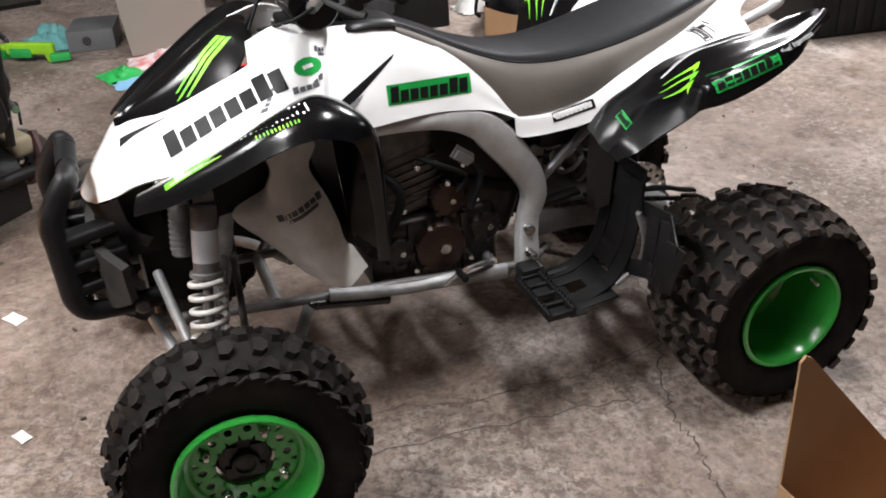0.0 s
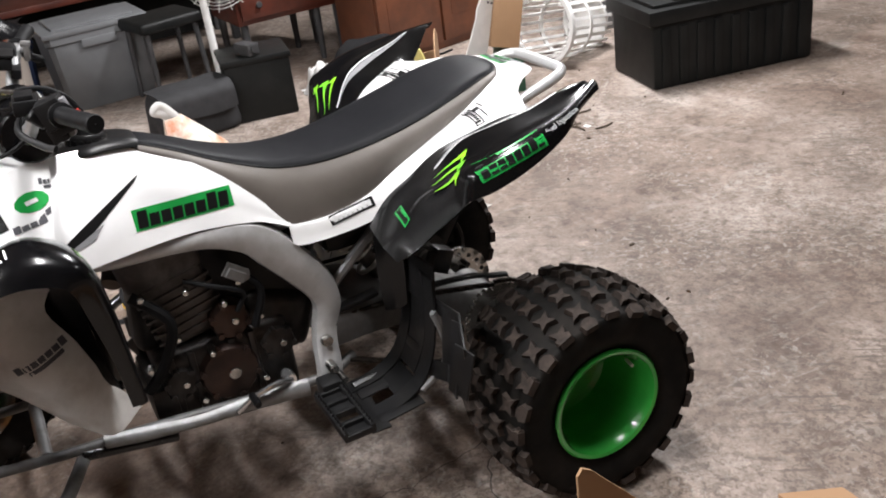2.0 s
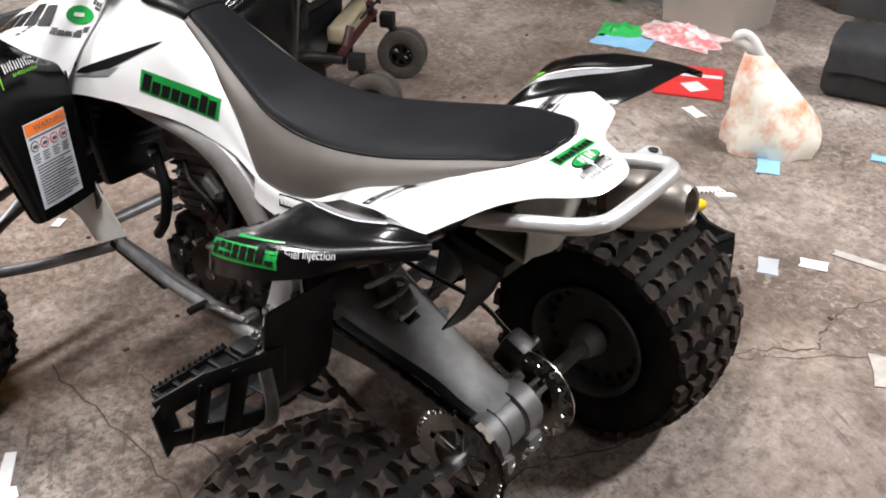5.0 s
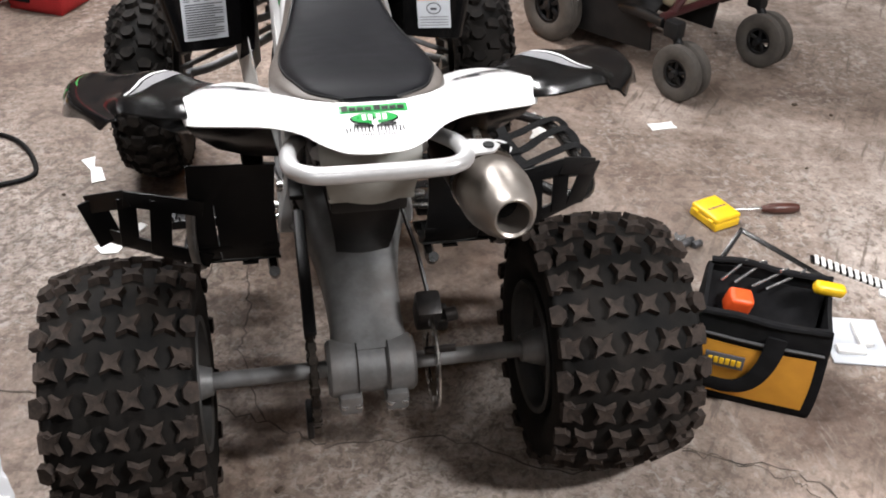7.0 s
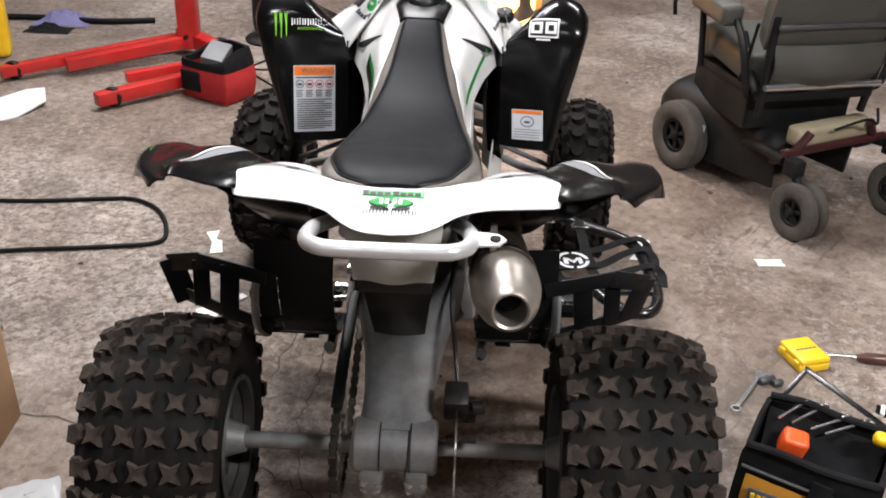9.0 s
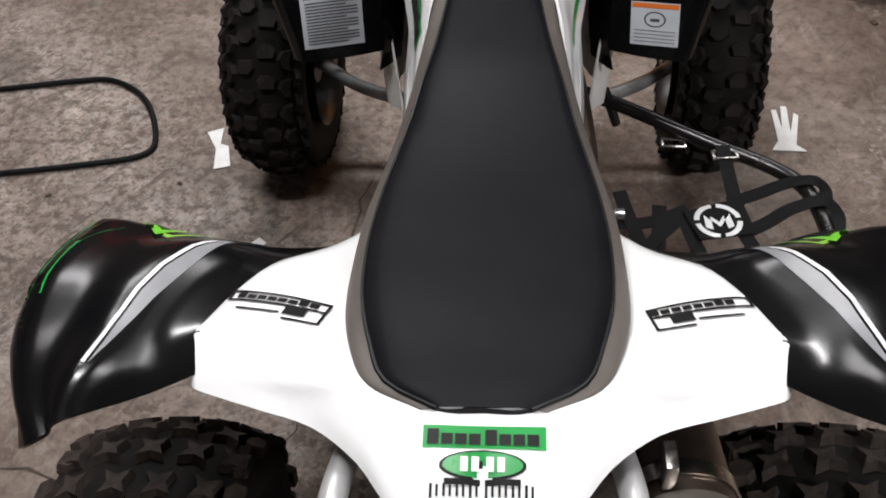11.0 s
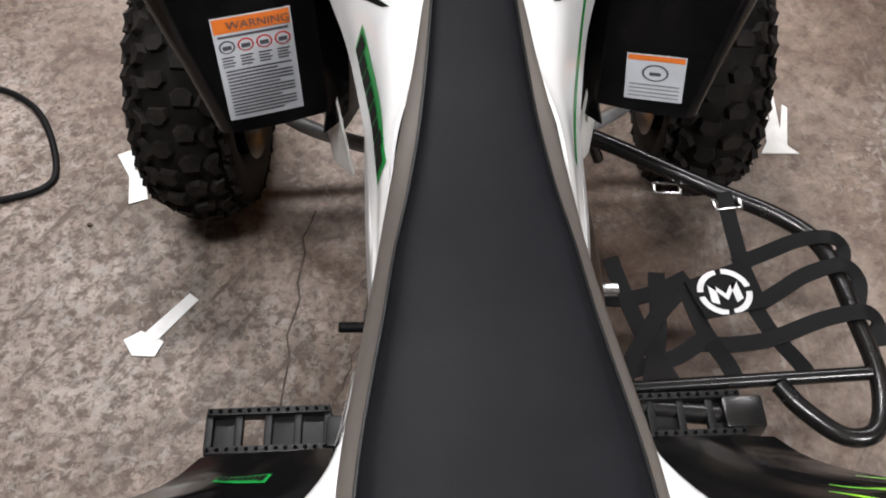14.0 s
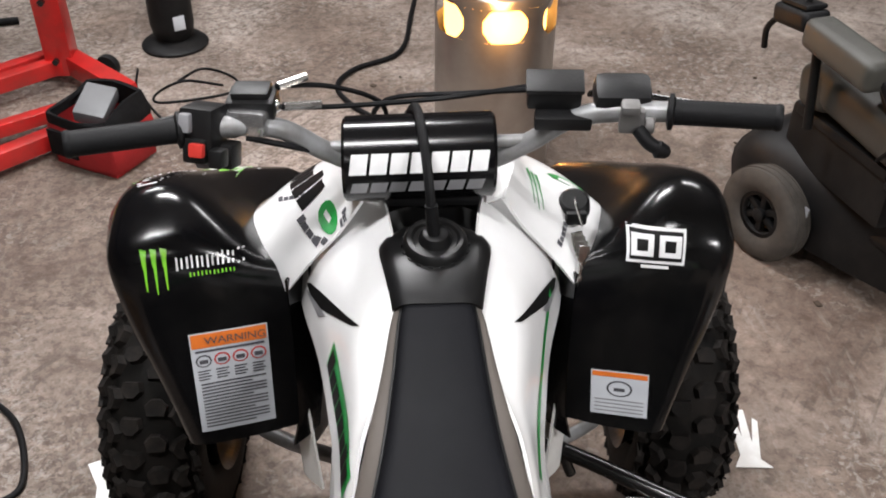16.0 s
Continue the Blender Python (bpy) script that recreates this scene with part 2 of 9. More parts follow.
    side.inputs["From Min"].default_value, side.inputs["From Max"].default_value = 0.7, -0.25
    K.new(split.outputs["X"], side.inputs["Value"])
    patchy = ramp(swirl(1.6, 6, 0.6, 0.6), [(0.36, (0.25, 0.25, 0.25)), (0.52, (1, 1, 1))])
    rust = N.new("ShaderNodeRGB")
    rust.outputs[0].default_value = (0.070, 0.047, 0.034, 1)
    for sc_, lo_, amt_ in ((29.0, 0.54, 0.62), (52.0, 0.54, 0.6)):
        pits = ramp(swirl(sc_, 5, 0.60, 0.25), [(lo_, (0, 0, 0)), (lo_ + 0.05, (1, 1, 1))])
        c = blend("MIX", math_mul(N, K, blend("MULTIPLY", 1.0, blend("MULTIPLY", 1.0, pits, patchy), side.outputs["Result"]), amt_), c, rust.outputs[0])
    # long dark drag marks that run aslant, in patches
    ms = N.new("ShaderNodeMapping")
    ms.vector_type = "TEXTURE"
    ms.inputs["Rotation"].default_value = (0, 0, 0.95)
    ms.inputs["Scale"].default_value = (9.0, 1.0, 1.0)
    K.new(co.outputs["Object"], ms.inputs["Vector"])
    drag = ramp(swirl(44.0, 5, 0.62, 0.15, ms.outputs["Vector"]), [(0.55, (0, 0, 0)), (0.63, (1, 1, 1))])
    where = ramp(swirl(1.9, 5, 0.6, 0.6), [(0.47, (0, 0, 0)), (0.58, (1, 1, 1))])
    c = blend("MIX", math_mul(N, K, blend("MULTIPLY", 1.0, drag, where), 0.8), c, soot.outputs[0])
    # paste worn pale between the pits
    worn = ramp(swirl(38.0, 7, 0.7, 0.6), [(0.53, (0, 0, 0)), (0.60, (1, 1, 1))])
    c = blend("MIX", math_mul(N, K, blend("MULTIPLY", 1.0, worn, bare), 0.55), c, pale.outputs[0])
    # dark drips, spots and broad oily stains
    spots = ramp(swirl(13.0, 3, 0.5, 0.3), [(0.67, (0, 0, 0)), (0.72, (1, 1, 1))])
    brown = N.new("ShaderNodeRGB")
    brown.outputs[0].default_value = (0.07, 0.05, 0.037, 1)
    c = blend("MIX", math_mul(N, K, spots, 0.6), c, brown.outputs[0])
    oil = ramp(swirl(1.7, 9, 0.68, 0.4), [(0.54, (0, 0, 0)), (0.66, (1, 1, 1))])
    dark = N.new("ShaderNodeRGB")
    dark.outputs[0].default_value = (0.075, 0.057, 0.044, 1)
    c = blend("MIX", math_mul(N, K, oil, 0.62), c, dark.outputs[0])
    K.new(c, b.inputs["Base Color"])
    rr = N.new("ShaderNodeMapRange")
    rr.inputs["To Min"].default_value, rr.inputs["To Max"].default_value = 0.5, 0.85
    K.new(tex("ShaderNodeTexNoise", 3.0).outputs["Fac"], rr.inputs["Value"])
    K.new(rr.outputs["Result"], b.inputs["Roughness"])
    bp = N.new("ShaderNodeBump")
    bp.inputs["Strength"].default_value, bp.inputs["Distance"].default_value = 0.22, 0.003
    K.new(tex("ShaderNodeTexNoise", 34.0, 7, 0.62).outputs["Fac"], bp.inputs["Height"])
    K.new(bp.outputs["Normal"], b.inputs["Normal"])
    return mt


def math_mul(N, K, src, k):
    m = N.new("ShaderNodeMath")
    m.operation = "MULTIPLY"
    m.inputs[1].default_value = k
    K.new(src, m.inputs[0])
    return m.outputs[0]


def clear_plastic(name, color, rough=0.15, alpha=0.35):
    mt = bpy.data.materials.new(name)
    mt.use_nodes = True
    b = mt.node_tree.nodes["Principled BSDF"]
    b.inputs["Base Color"].default_value = (*color, 1)
    b.inputs["Roughness"].default_value = rough
    b.inputs["Alpha"].default_value = alpha
    return mt


FLOOR = concrete()
WHITE = mat("white_gloss_plastic", (0.87, 0.87, 0.87), 0.22, coat=0.4, second=(0.83, 0.83, 0.82), scale=6, rough_var=0.05, dirt=(0.5, 0.47, 0.43), dirt_scale=9, dirt_amt=0.08)
GREYU = mat("dusty_grey_plastic", (0.30, 0.295, 0.265), 0.5, second=(0.24, 0.235, 0.21), scale=9, dirt=(0.16, 0.145, 0.12), dirt_scale=14, dirt_amt=0.4)
SCOOP = mat("dull_white_plastic", (0.70, 0.69, 0.66), 0.4, second=(0.60, 0.58, 0.55), scale=9, dirt=(0.3, 0.27, 0.23), dirt_scale=14, dirt_amt=0.4)
BLACK = mat("black_gloss_plastic", (0.0025, 0.0025, 0.003), 0.17, spec=0.32, second=(0.004, 0.004, 0.004), scale=5, rough_var=0.05, dirt=(0.02, 0.018, 0.017), dirt_scale=16, dirt_amt=0.15)
MATT = mat("matt_black_plastic", (0.007, 0.007, 0.0075), 0.45, scale=30, bump=0.15, dirt=(0.018, 0.016, 0.014), dirt_scale=12, dirt_amt=0.3, spec=0.25)
SATIN = mat("satin_black_steel", (0.007, 0.007, 0.007), 0.25, scale=20, dirt=(0.035, 0.03, 0.026), dirt_scale=14, dirt_amt=0.3)
VINYL = mat("charcoal_seat_vinyl", (0.0085, 0.0087, 0.0102), 0.46, scale=14, second=(0.007, 0.0072, 0.0085), bump=0.15, bump_scale=900, spec=0.07)
GREYV = mat("grey_brown_seat_vinyl", (0.115, 0.10, 0.088), 0.5, second=(0.098, 0.085, 0.075), scale=10, bump=0.2, bump_scale=800)
FRAME = mat("silver_painted_steel", (0.48, 0.48, 0.48), 0.36, metal=0.2, second=(0.48, 0.48, 0.475), scale=16, dirt=(0.2, 0.17, 0.14), dirt_scale=13, dirt_amt=0.45)
CAST = mat("dirty_cast_aluminium", (0.17, 0.17, 0.17), 0.52, metal=0.4, second=(0.12, 0.12, 0.117), scale=22, bump=0.25, bump_scale=150, dirt=(0.12, 0.1, 0.085), dirt_scale=10, dirt_amt=0.5)
STEEL = mat("bright_steel", (0.58, 0.57, 0.55), 0.25, metal=1.0, second=(0.45, 0.44, 0.42), scale=30, dirt=(0.2, 0.16, 0.12), dirt_scale=30, dirt_amt=0.3)
GRAB = mat("satin_silver_tube", (0.60, 0.60, 0.60), 0.32, metal=0.45, second=(0.54, 0.54, 0.54), scale=12, dirt=(0.35, 0.33, 0.3), dirt_scale=16, dirt_amt=0.3)
CHROME = mat("polished_silver_tube", (0.72, 0.72, 0.72), 0.16, metal=0.9, second=(0.66, 0.66, 0.66), scale=12)
ENGINE = mat("dark_engine_casting", (0.022, 0.020, 0.019), 0.4, metal=0.5, second=(0.010, 0.009, 0.009), scale=25, bump=0.4, bump_scale=120, dirt=(0.055, 0.04, 0.032), dirt_scale=14, dirt_amt=0.45)
BRONZE = mat("bronze_engine_cover", (0.055, 0.03, 0.022), 0.38, metal=0.6, second=(0.03, 0.018, 0.015), scale=18, dirt=(0.03, 0.026, 0.022), dirt_scale=12, dirt_amt=0.6)
CYLGREY = mat("grey_cylinder_casting", (0.12, 0.112, 0.107), 0.5, metal=0.4, second=(0.05, 0.046, 0.044), scale=18, bump=0.3, dirt=(0.08, 0.06, 0.05), dirt_scale=10, dirt_amt=0.6)
GREEN = mat("green_gloss_paint", (0.035, 0.36, 0.052), 0.22, coat=0.5, second=(0.028, 0.29, 0.042), scale=6, dirt=(0.03, 0.12, 0.03), dirt_scale=14, dirt_amt=0.25)
RUBBER = mat("dusty_tyre_rubber", (0.0045, 0.0044, 0.0043), 0.7, second=(0.010, 0.009, 0.008), scale=14, bump=0.3, bump_scale=260, dirt=(0.028, 0.022, 0.018), dirt_scale=9, dirt_amt=0.4, spec=0.1)
LUG = mat("muddy_tyre_tread", (0.046, 0.034, 0.028), 0.8, second=(0.006, 0.0053, 0.005), scale=38, mix=1.5, bump=0.5, bump_scale=180, dirt=(0.075, 0.055, 0.043), dirt_scale=55, dirt_amt=0.5, spec=0.2)
LUGF = mat("dark_tyre_tread", (0.016, 0.0135, 0.012), 0.75, second=(0.006, 0.0055, 0.005), scale=40, mix=1.4, bump=0.4, bump_scale=180, dirt=(0.035, 0.027, 0.022), dirt_scale=40, dirt_amt=0.35, spec=0.15)
ARMM = mat("dull_silver_arm", (0.28, 0.285, 0.29), 0.42, metal=0.3, second=(0.2, 0.2, 0.2), scale=18, dirt=(0.1, 0.085, 0.07), dirt_scale=13, dirt_amt=0.5)
GRIP = mat("black_grip_rubber", (0.0045, 0.0045, 0.005), 0.6, scale=30, bump=0.2, spec=0.18)
CHAIN = mat("oily_chain_steel", (0.045, 0.037, 0.03), 0.4, metal=0.8, second=(0.018, 0.015, 0.013), scale=60)
EXH = mat("brushed_silencer_alloy", (0.40, 0.37, 0.34), 0.36, metal=0.75, second=(0.28, 0.25, 0.22), scale=14, dirt=(0.22, 0.17, 0.13), dirt_scale=7, dirt_amt=0.5)
HOT = mat("heat_browned_steel", (0.16, 0.12, 0.095), 0.4, metal=0.9, second=(0.10, 0.075, 0.06), scale=12)
RIMG = mat("dull_grey_rim", (0.036, 0.034, 0.032), 0.6, metal=0.2, second=(0.022, 0.021, 0.020), scale=20, dirt=(0.045, 0.038, 0.032), dirt_scale=14, dirt_amt=0.6)
# Flat black that paints the dark depth of holes on plugs and discs.
HOLE = mat("sooty_black", (0.004, 0.004, 0.004), 0.9)
SPRING = mat("white_spring_steel", (0.66, 0.65, 0.62), 0.35, second=(0.5, 0.48, 0.45), scale=30, dirt=(0.2, 0.16, 0.12), dirt_scale=25, dirt_amt=0.4)
DGREEN = mat("green_sticker", (0.012, 0.30, 0.055), 0.3, coat=0.3, scale=30)
LIME = mat("lime_sticker", (0.27, 0.64, 0.03), 0.3, coat=0.3, scale=20, second=(0.12, 0.48, 0.03))
DECALK = mat("black_sticker", (0.006, 0.006, 0.006), 0.45, spec=0.2, scale=20)
DECALW = mat("white_sticker", (0.75, 0.75, 0.75), 0.3, coat=0.3, scale=20)
DECALG = mat("grey_sticker", (0.25, 0.25, 0.26), 0.3, coat=0.3, scale=20)
ORANGE = mat("orange_label_print", (0.78, 0.19, 0.03), 0.4, scale=20)
LABEL = mat("pale_label_paper", (0.55, 0.57, 0.60), 0.35, second=(0.49, 0.51, 0.54), scale=10)
INK = mat("dark_label_ink", (0.08, 0.08, 0.09), 0.5, scale=20)
REDP = mat("red_sticker_ink", (0.55, 0.04, 0.03), 0.4, scale=20)

# ---- the garage ----
X0, X1, Y0, Y1, H = -4.2, 5.6, -5.6, 5.2, 3.2


def wall(name, p0, p1, label):
    bm = bmesh.new()
    p0, p1 = Vector(p0), Vector(p1)
    lo = Vector((min(p0.x, p1.x), min(p0.y, p1.y), p0.z))
    hi = Vector((max(p0.x, p1.x), max(p0.y, p1.y), p1.z))
    block(bm, hi - lo, (lo + hi) / 2, bevel=0)
    single(name, bm, WALL, label, "wall", kind="structure")


WALL = mat("dim_painted_board", (0.09, 0.066, 0.052), 0.8, second=(0.06, 0.045, 0.037), scale=2.5, bump=0.2, bump_scale=40, dirt=(0.05, 0.04, 0.033), dirt_scale=1.2, dirt_amt=0.6)
CEIL = mat("dull_ceiling_board", (0.22, 0.20, 0.18), 0.85, scale=3, dirt=(0.12, 0.105, 0.09), dirt_scale=1.0, dirt_amt=0.4)
bm = bmesh.new()
block(bm, (X1 - X0 + 0.4, Y1 - Y0 + 0.4, 0.15), ((X0 + X1) / 2, (Y0 + Y1) / 2, -0.075), bevel=0)
floor = single("floor", bm, FLOOR, "stained buff concrete garage floor with cracks and scuffs", "floor", kind="structure")
wall("wall_east", (X1, Y0, 0), (X1 + 0.15, Y1, H), "dim brown garage wall behind the stored clutter")
wall("wall_west", (X0 - 0.15, Y0, 0), (X0, Y1, H), "dim brown garage wall")
wall("wall_north", (X0 - 0.15, Y1, 0), (X1 + 0.15, Y1 + 0.15, H), "dim brown garage wall")
wall("wall_south", (X0 - 0.15, Y0 - 0.15, 0), (X1 + 0.15, Y0, H), "dim brown garage wall")
bm = bmesh.new()
block(bm, (X1 - X0 + 0.3, Y1 - Y0 + 0.3, 0.12), ((X0 + X1) / 2, (Y0 + Y1) / 2, H + 0.06), bevel=0)
single("ceiling", bm, CEIL, "plain dull ceiling board of the garage", "ceiling", kind="structure")
TUBE = glow("lit_tube_cover", (1.0, 0.975, 0.955), 8.0)
STEELW = mat("white_enamelled_steel", (0.7, 0.7, 0.68), 0.4)
# Unseen batten fixtures, one made up for each lamp.
for lx, ly, lz, watts in LAMPS:
    fx = thing("ceiling_light", "assumed white steel batten light with a lit cover, out of view", "light", pose(lx, ly, lz), group="ceiling battens")
    bm = bmesh.new()
    block(bm, (1.26, 0.34, 0.12), (0, 0, 0.09))
    part("housing", bm, STEELW, fx)
    bm = bmesh.new()
    block(bm, (1.2, 0.28, 0.06), (0, 0, 0.0), bevel=0.02)
    part("diffuser", bm, TUBE, fx, "glowing white cover")

# ---- the quad bike: it stands along y, its nose towards +y ----
AXR, AXF = -0.6325, 0.6325
quad = thing("quad_bike", "white and black sport quad bike with green wheel rims", "quad bike")


def both(rows, **kw):
    """A skin on the left and its mirror on the right."""
    bm = bmesh.new()
    loft(bm, rows, **kw)
    mirror(bm)
    return bm


def side_rows(rows, s):
    return [[(s * x, y, z) for x, y, z in r] for r in rows]


def panel(name, rows, material, parent, label="", thick=0.004, nu=4, nv=4, flip=False):
    """The left and the right one as two parts; rows are given for positive x."""
    obs = []
    for s in (-1, 1):
        bm = bmesh.new()
        loft(bm, side_rows(rows, s), nu=nu, nv=nv, thick=thick, flip=flip if s > 0 else not flip)
        obs.append(part(name, bm, material, parent, label, angle=50))
    return obs


# -- stickers laid on curved panels --
def tree_of(ob):
    from_mesh = bmesh.new()
    from_mesh.from_mesh(ob.data)
    from mathutils.bvhtree import BVHTree
    t = BVHTree.FromBMesh(from_mesh)
    from_mesh.free()
    return t


def sticker(name, ob, origin, udir, vdir, shapes, mats, label="", lift=0.0012, reach=0.12):
    """shapes: (material number, layer, corner list in u, v); they are pressed on ob along the normal of u and v."""
    u, v = Vector(udir).normalized(), Vector(vdir)
    v = (v - u * v.dot(u)).normalized()
    n = u.cross(v)
    o = Vector(origin)
    t = tree_of(ob)
    bm = bmesh.new()
    last = o
    for mi, layer, pts in shapes:
        if len(pts) == 4:
            a, b, c, d = [Vector(p) for p in pts]
            nx = max(1, min(10, int((b - a).length / 0.012)))
            ny = max(1, min(10, int((d - a).length / 0.012)))
            grid = [[a.lerp(b, i / nx).lerp(d.lerp(c, i / nx), j / ny) for i in range(nx + 1)] for j in range(ny + 1)]
        else:
            grid = None
            ring_pts = [Vector(p) for p in pts]
        def press(q):
            nonlocal last
            p = o + u * q.x + v * q.y
            hit = t.ray_cast(p + n * reach, -n, reach * 2)
            if hit[0] is not None:
                last = hit[0] + n * (lift * (layer + 1))
                return last
            near = t.find_nearest(p)
            return near[0] + n * (lift * (layer + 1)) if near[0] is not None else p
        if grid:
            vs = [[bm.verts.new(press(q)) for q in row] for row in grid]
            for j in range(len(vs) - 1):
                for i in range(len(vs[0]) - 1):
                    f = bm.faces.new([vs[j][i], vs[j][i + 1], vs[j + 1][i + 1], vs[j + 1][i]])
                    f.material_index = mi
        else:
            f = bm.faces.new([bm.verts.new(press(q)) for q in ring_pts])
            f.material_index = mi
    bmesh.ops.remove_doubles(bm, verts=bm.verts[:], dist=.0002)
    return part(name, bm, mats, ob, label)


def deco(name, ob, center, normal, up, shapes, mats, label="", lift=0.0012, reach=0.05):
    """A sticker by its middle, the way it faces and its upward edge."""
    n = Vector(normal).normalized()
    v = Vector(up)
    v = (v - n * v.dot(n)).normalized()
    return sticker(name, ob, center, v.cross(n), v, shapes, mats, label, lift, reach)


def box2(x0, y0, x1, y1, skew=0.0):
    return [(x0 + skew * y0, y0), (x1 + skew * y0, y0), (x1 + skew * y1, y1), (x0 + skew * y1, y1)]


def bars(w, h, n, mi, layer, skew=0.0, x0=0.0, y0=0.0, tall=(1, 0.72, 0.72, 0.72, 0.72, 0.72, 1, 0.9)):
    """A word as plain upright bars, one for each letter."""
    step = w / n
    return [(mi, layer, box2(x0 + k * step + step * .07, y0, x0 + k * step + step * .91, y0 + h * tall[k % len(tall)], skew)) for k in range(n)]


def thin_bars(w, h, n, mi, layer, x0=0.0, y0=0.0):
    """A word in narrow strokes: two slim uprights for each letter."""
    step = w / n
    out = []
    for k in range(n):
        a = x0 + k * step
        out.append((mi, layer, box2(a + step * .10, y0 - (h * .12 if k % 3 == 0 else 0), a + step * .30, y0 + h)))
        out.append((mi, layer, box2(a + step * .58, y0, a + step * .76, y0 + h * (1.12 if k % 3 == 1 else .92))))
    return out


def claws(w, h, mi, layer, slant=0.0):
    """Three ragged vertical scratches."""
    out = []
    for k in range(3):
        x = w * (k - 1) * 0.36
        out.append((mi, layer, [(x - w * .12, h * .5), (x + w * .12, h * .46), (x + w * .06 + slant * .2, h * .1), (x - w * .05 + slant * .2, h * .1)]))
        out.append((mi, layer, [(x - w * .03 + slant * .2, h * .12), (x + w * .08 + slant * .2, h * .12), (x + w * .02 + slant, -h * (.5 - .08 * abs(k - 1))), (x - w * .02 + slant, -h * (.5 - .08 * abs(k - 1)))]))
    return out


# -- wheels --
def tyre_profile(w, R, rb, crown):
    """Points (across, radius) from one bead to the other."""
    h = w / 2
    return [(-h * .78, rb), (-h * .93, rb + (R - rb) * .22), (-h, rb + (R - rb) * .5), (-h * .96, R - (R - rb) * .2), (-h * .84, R - crown * 1.6), (-h * .6, R - crown * .7),
            (-h * .3, R - crown * .15), (0, R), (h * .3, R - crown * .15), (h * .6, R - crown * .7), (h * .84, R - crown * 1.6), (h * .96, R - (R - rb) * .2), (h, rb + (R - rb) * .5),
            (h * .93, rb + (R - rb) * .22), (h * .78, rb)]


def on_profile(prof, s):
    """Place and normal on the tyre's section at s in -1..1 of its length."""
    pts = [Vector((a, r, 0)) for a, r in prof]
    u = (s * .5 + .5) * (len(pts) - 1)
    p = curve_at(pts, min(max(u, 0), len(pts) - 1.001))
    q = curve_at(pts, min(max(u + .05, 0), len(pts) - 1.001))
    t = (q - p).normalized()
    return p, Vector((-t.y, t.x, 0))


def lug(bm, prof, s, th, shape, height, spin=0.0, base=-0.004):
    """A tread block on the tyre at s across and th round; shape in metres across, round."""
    p, nn = on_profile(prof, s)
    c, sn = math.cos(th), math.sin(th)
    # across axis x, radial in y-z
    P = Vector((p.x, p.y * c, p.y * sn))
    Nn = Vector((nn.x, nn.y * c, nn.y * sn))
    if Nn.dot(P - Vector((P.x * 0.2, 0, 0))) < 0:
        Nn = -Nn
    T = Vector((0, -sn, c))
    A = T.cross(Nn)
    ca, sa = math.cos(spin), math.sin(spin)
    lo, hi = [], []
    for a, b in shape:
        a, b = a * ca - b * sa, a * sa + b * ca
        q = P + A * a + T * b
        lo.append(bm.verts.new(q + Nn * base))
        hi.append(bm.verts.new(P + A * a * .9 + T * b * .9 + Nn * height))
    n = len(shape)
    for k in range(n):
        bm.faces.new([lo[k], lo[(k + 1) % n], hi[(k + 1) % n], hi[k]])
    cv = bm.verts.new(P + Nn * (height - .0015))
    for k in range(n):
        bm.faces.new([hi[k], hi[(k + 1) % n], cv])


STAR = [(math.cos(math.pi / 4 * k + math.pi / 4) * (0.0285 if k % 2 == 0 else 0.0115), math.sin(math.pi / 4 * k + math.pi / 4) * (0.0285 if k % 2 == 0 else 0.0115)) for k in range(8)]
WEDGE = [(-.016, -.014), (.016, -.014), (.02, .004), (.008, .016), (-.008, .016), (-.02, .004)]
CHEV = [(-.022, -.012), (0, -.004), (.022, -.012), (.018, .008), (0, .018), (-.018, .008)]


def rear_tyre(bm, bl):
    w, R, rb = 0.27, 0.238, 0.122
    prof = tyre_profile(w, R, rb, 0.012)
    lathe(bm, [tuple(p.xy) for p in smooth_line([(a, r, 0) for a, r in prof], 3)], (0, 0, 0), (1, 0, 0), 56, (0, 1, 0))
    for k in range(24):
        for j, s in enumerate((-.31, -.1, .1, .31) if k % 2 else (-.41, -.205, 0, .205, .41)):
            lug(bl, prof, s, 2 * math.pi * k / 24, STAR, 0.013, spin=.04 * ((k * 7 + j * 3) % 5 - 2))
        for s in ((-.53, .53) if k % 2 else (-.47, .47)):
            lug(bl, prof, s, 2 * math.pi * k / 24, WEDGE, 0.011, spin=math.pi / 2 if s < 0 else -math.pi / 2)


def front_tyre(bm, bl):
    w, R, rb = 0.172, 0.25, 0.134
    prof = tyre_profile(w, R, rb, 0.022)
    lathe(bm, [tuple(p.xy) for p in smooth_line([(a, r, 0) for a, r in prof], 3)], (0, 0, 0), (1, 0, 0), 56, (0, 1, 0))
    for k in range(26):
        th = 2 * math.pi * k / 26
        half = math.pi / 26
        lug(bl, prof, -.11, th, WEDGE, 0.012)
        lug(bl, prof, .11, th + half, WEDGE, 0.012, spin=math.pi)
        for s in (-.3, .3):
            lug(bl, prof, s, th + half * (.5 if s > 0 else 1.5), CHEV, 0.012, spin=math.pi / 2 if s < 0 else -math.pi / 2)
        for s in (-.47, .47):
            lug(bl, prof, s, th + half * (1.2 if s > 0 else .2), CHEV, 0.008, spin=-math.pi / 2 if s < 0 else math.pi / 2)
        for s in (-.6, .6):
            lug(bl, prof, s, th + half * (.4 if s > 0 else 1.4), [(-.002, -.014), (.002, -.014), (.002, .014), (-.002, .014)], 0.0035, spin=.5)


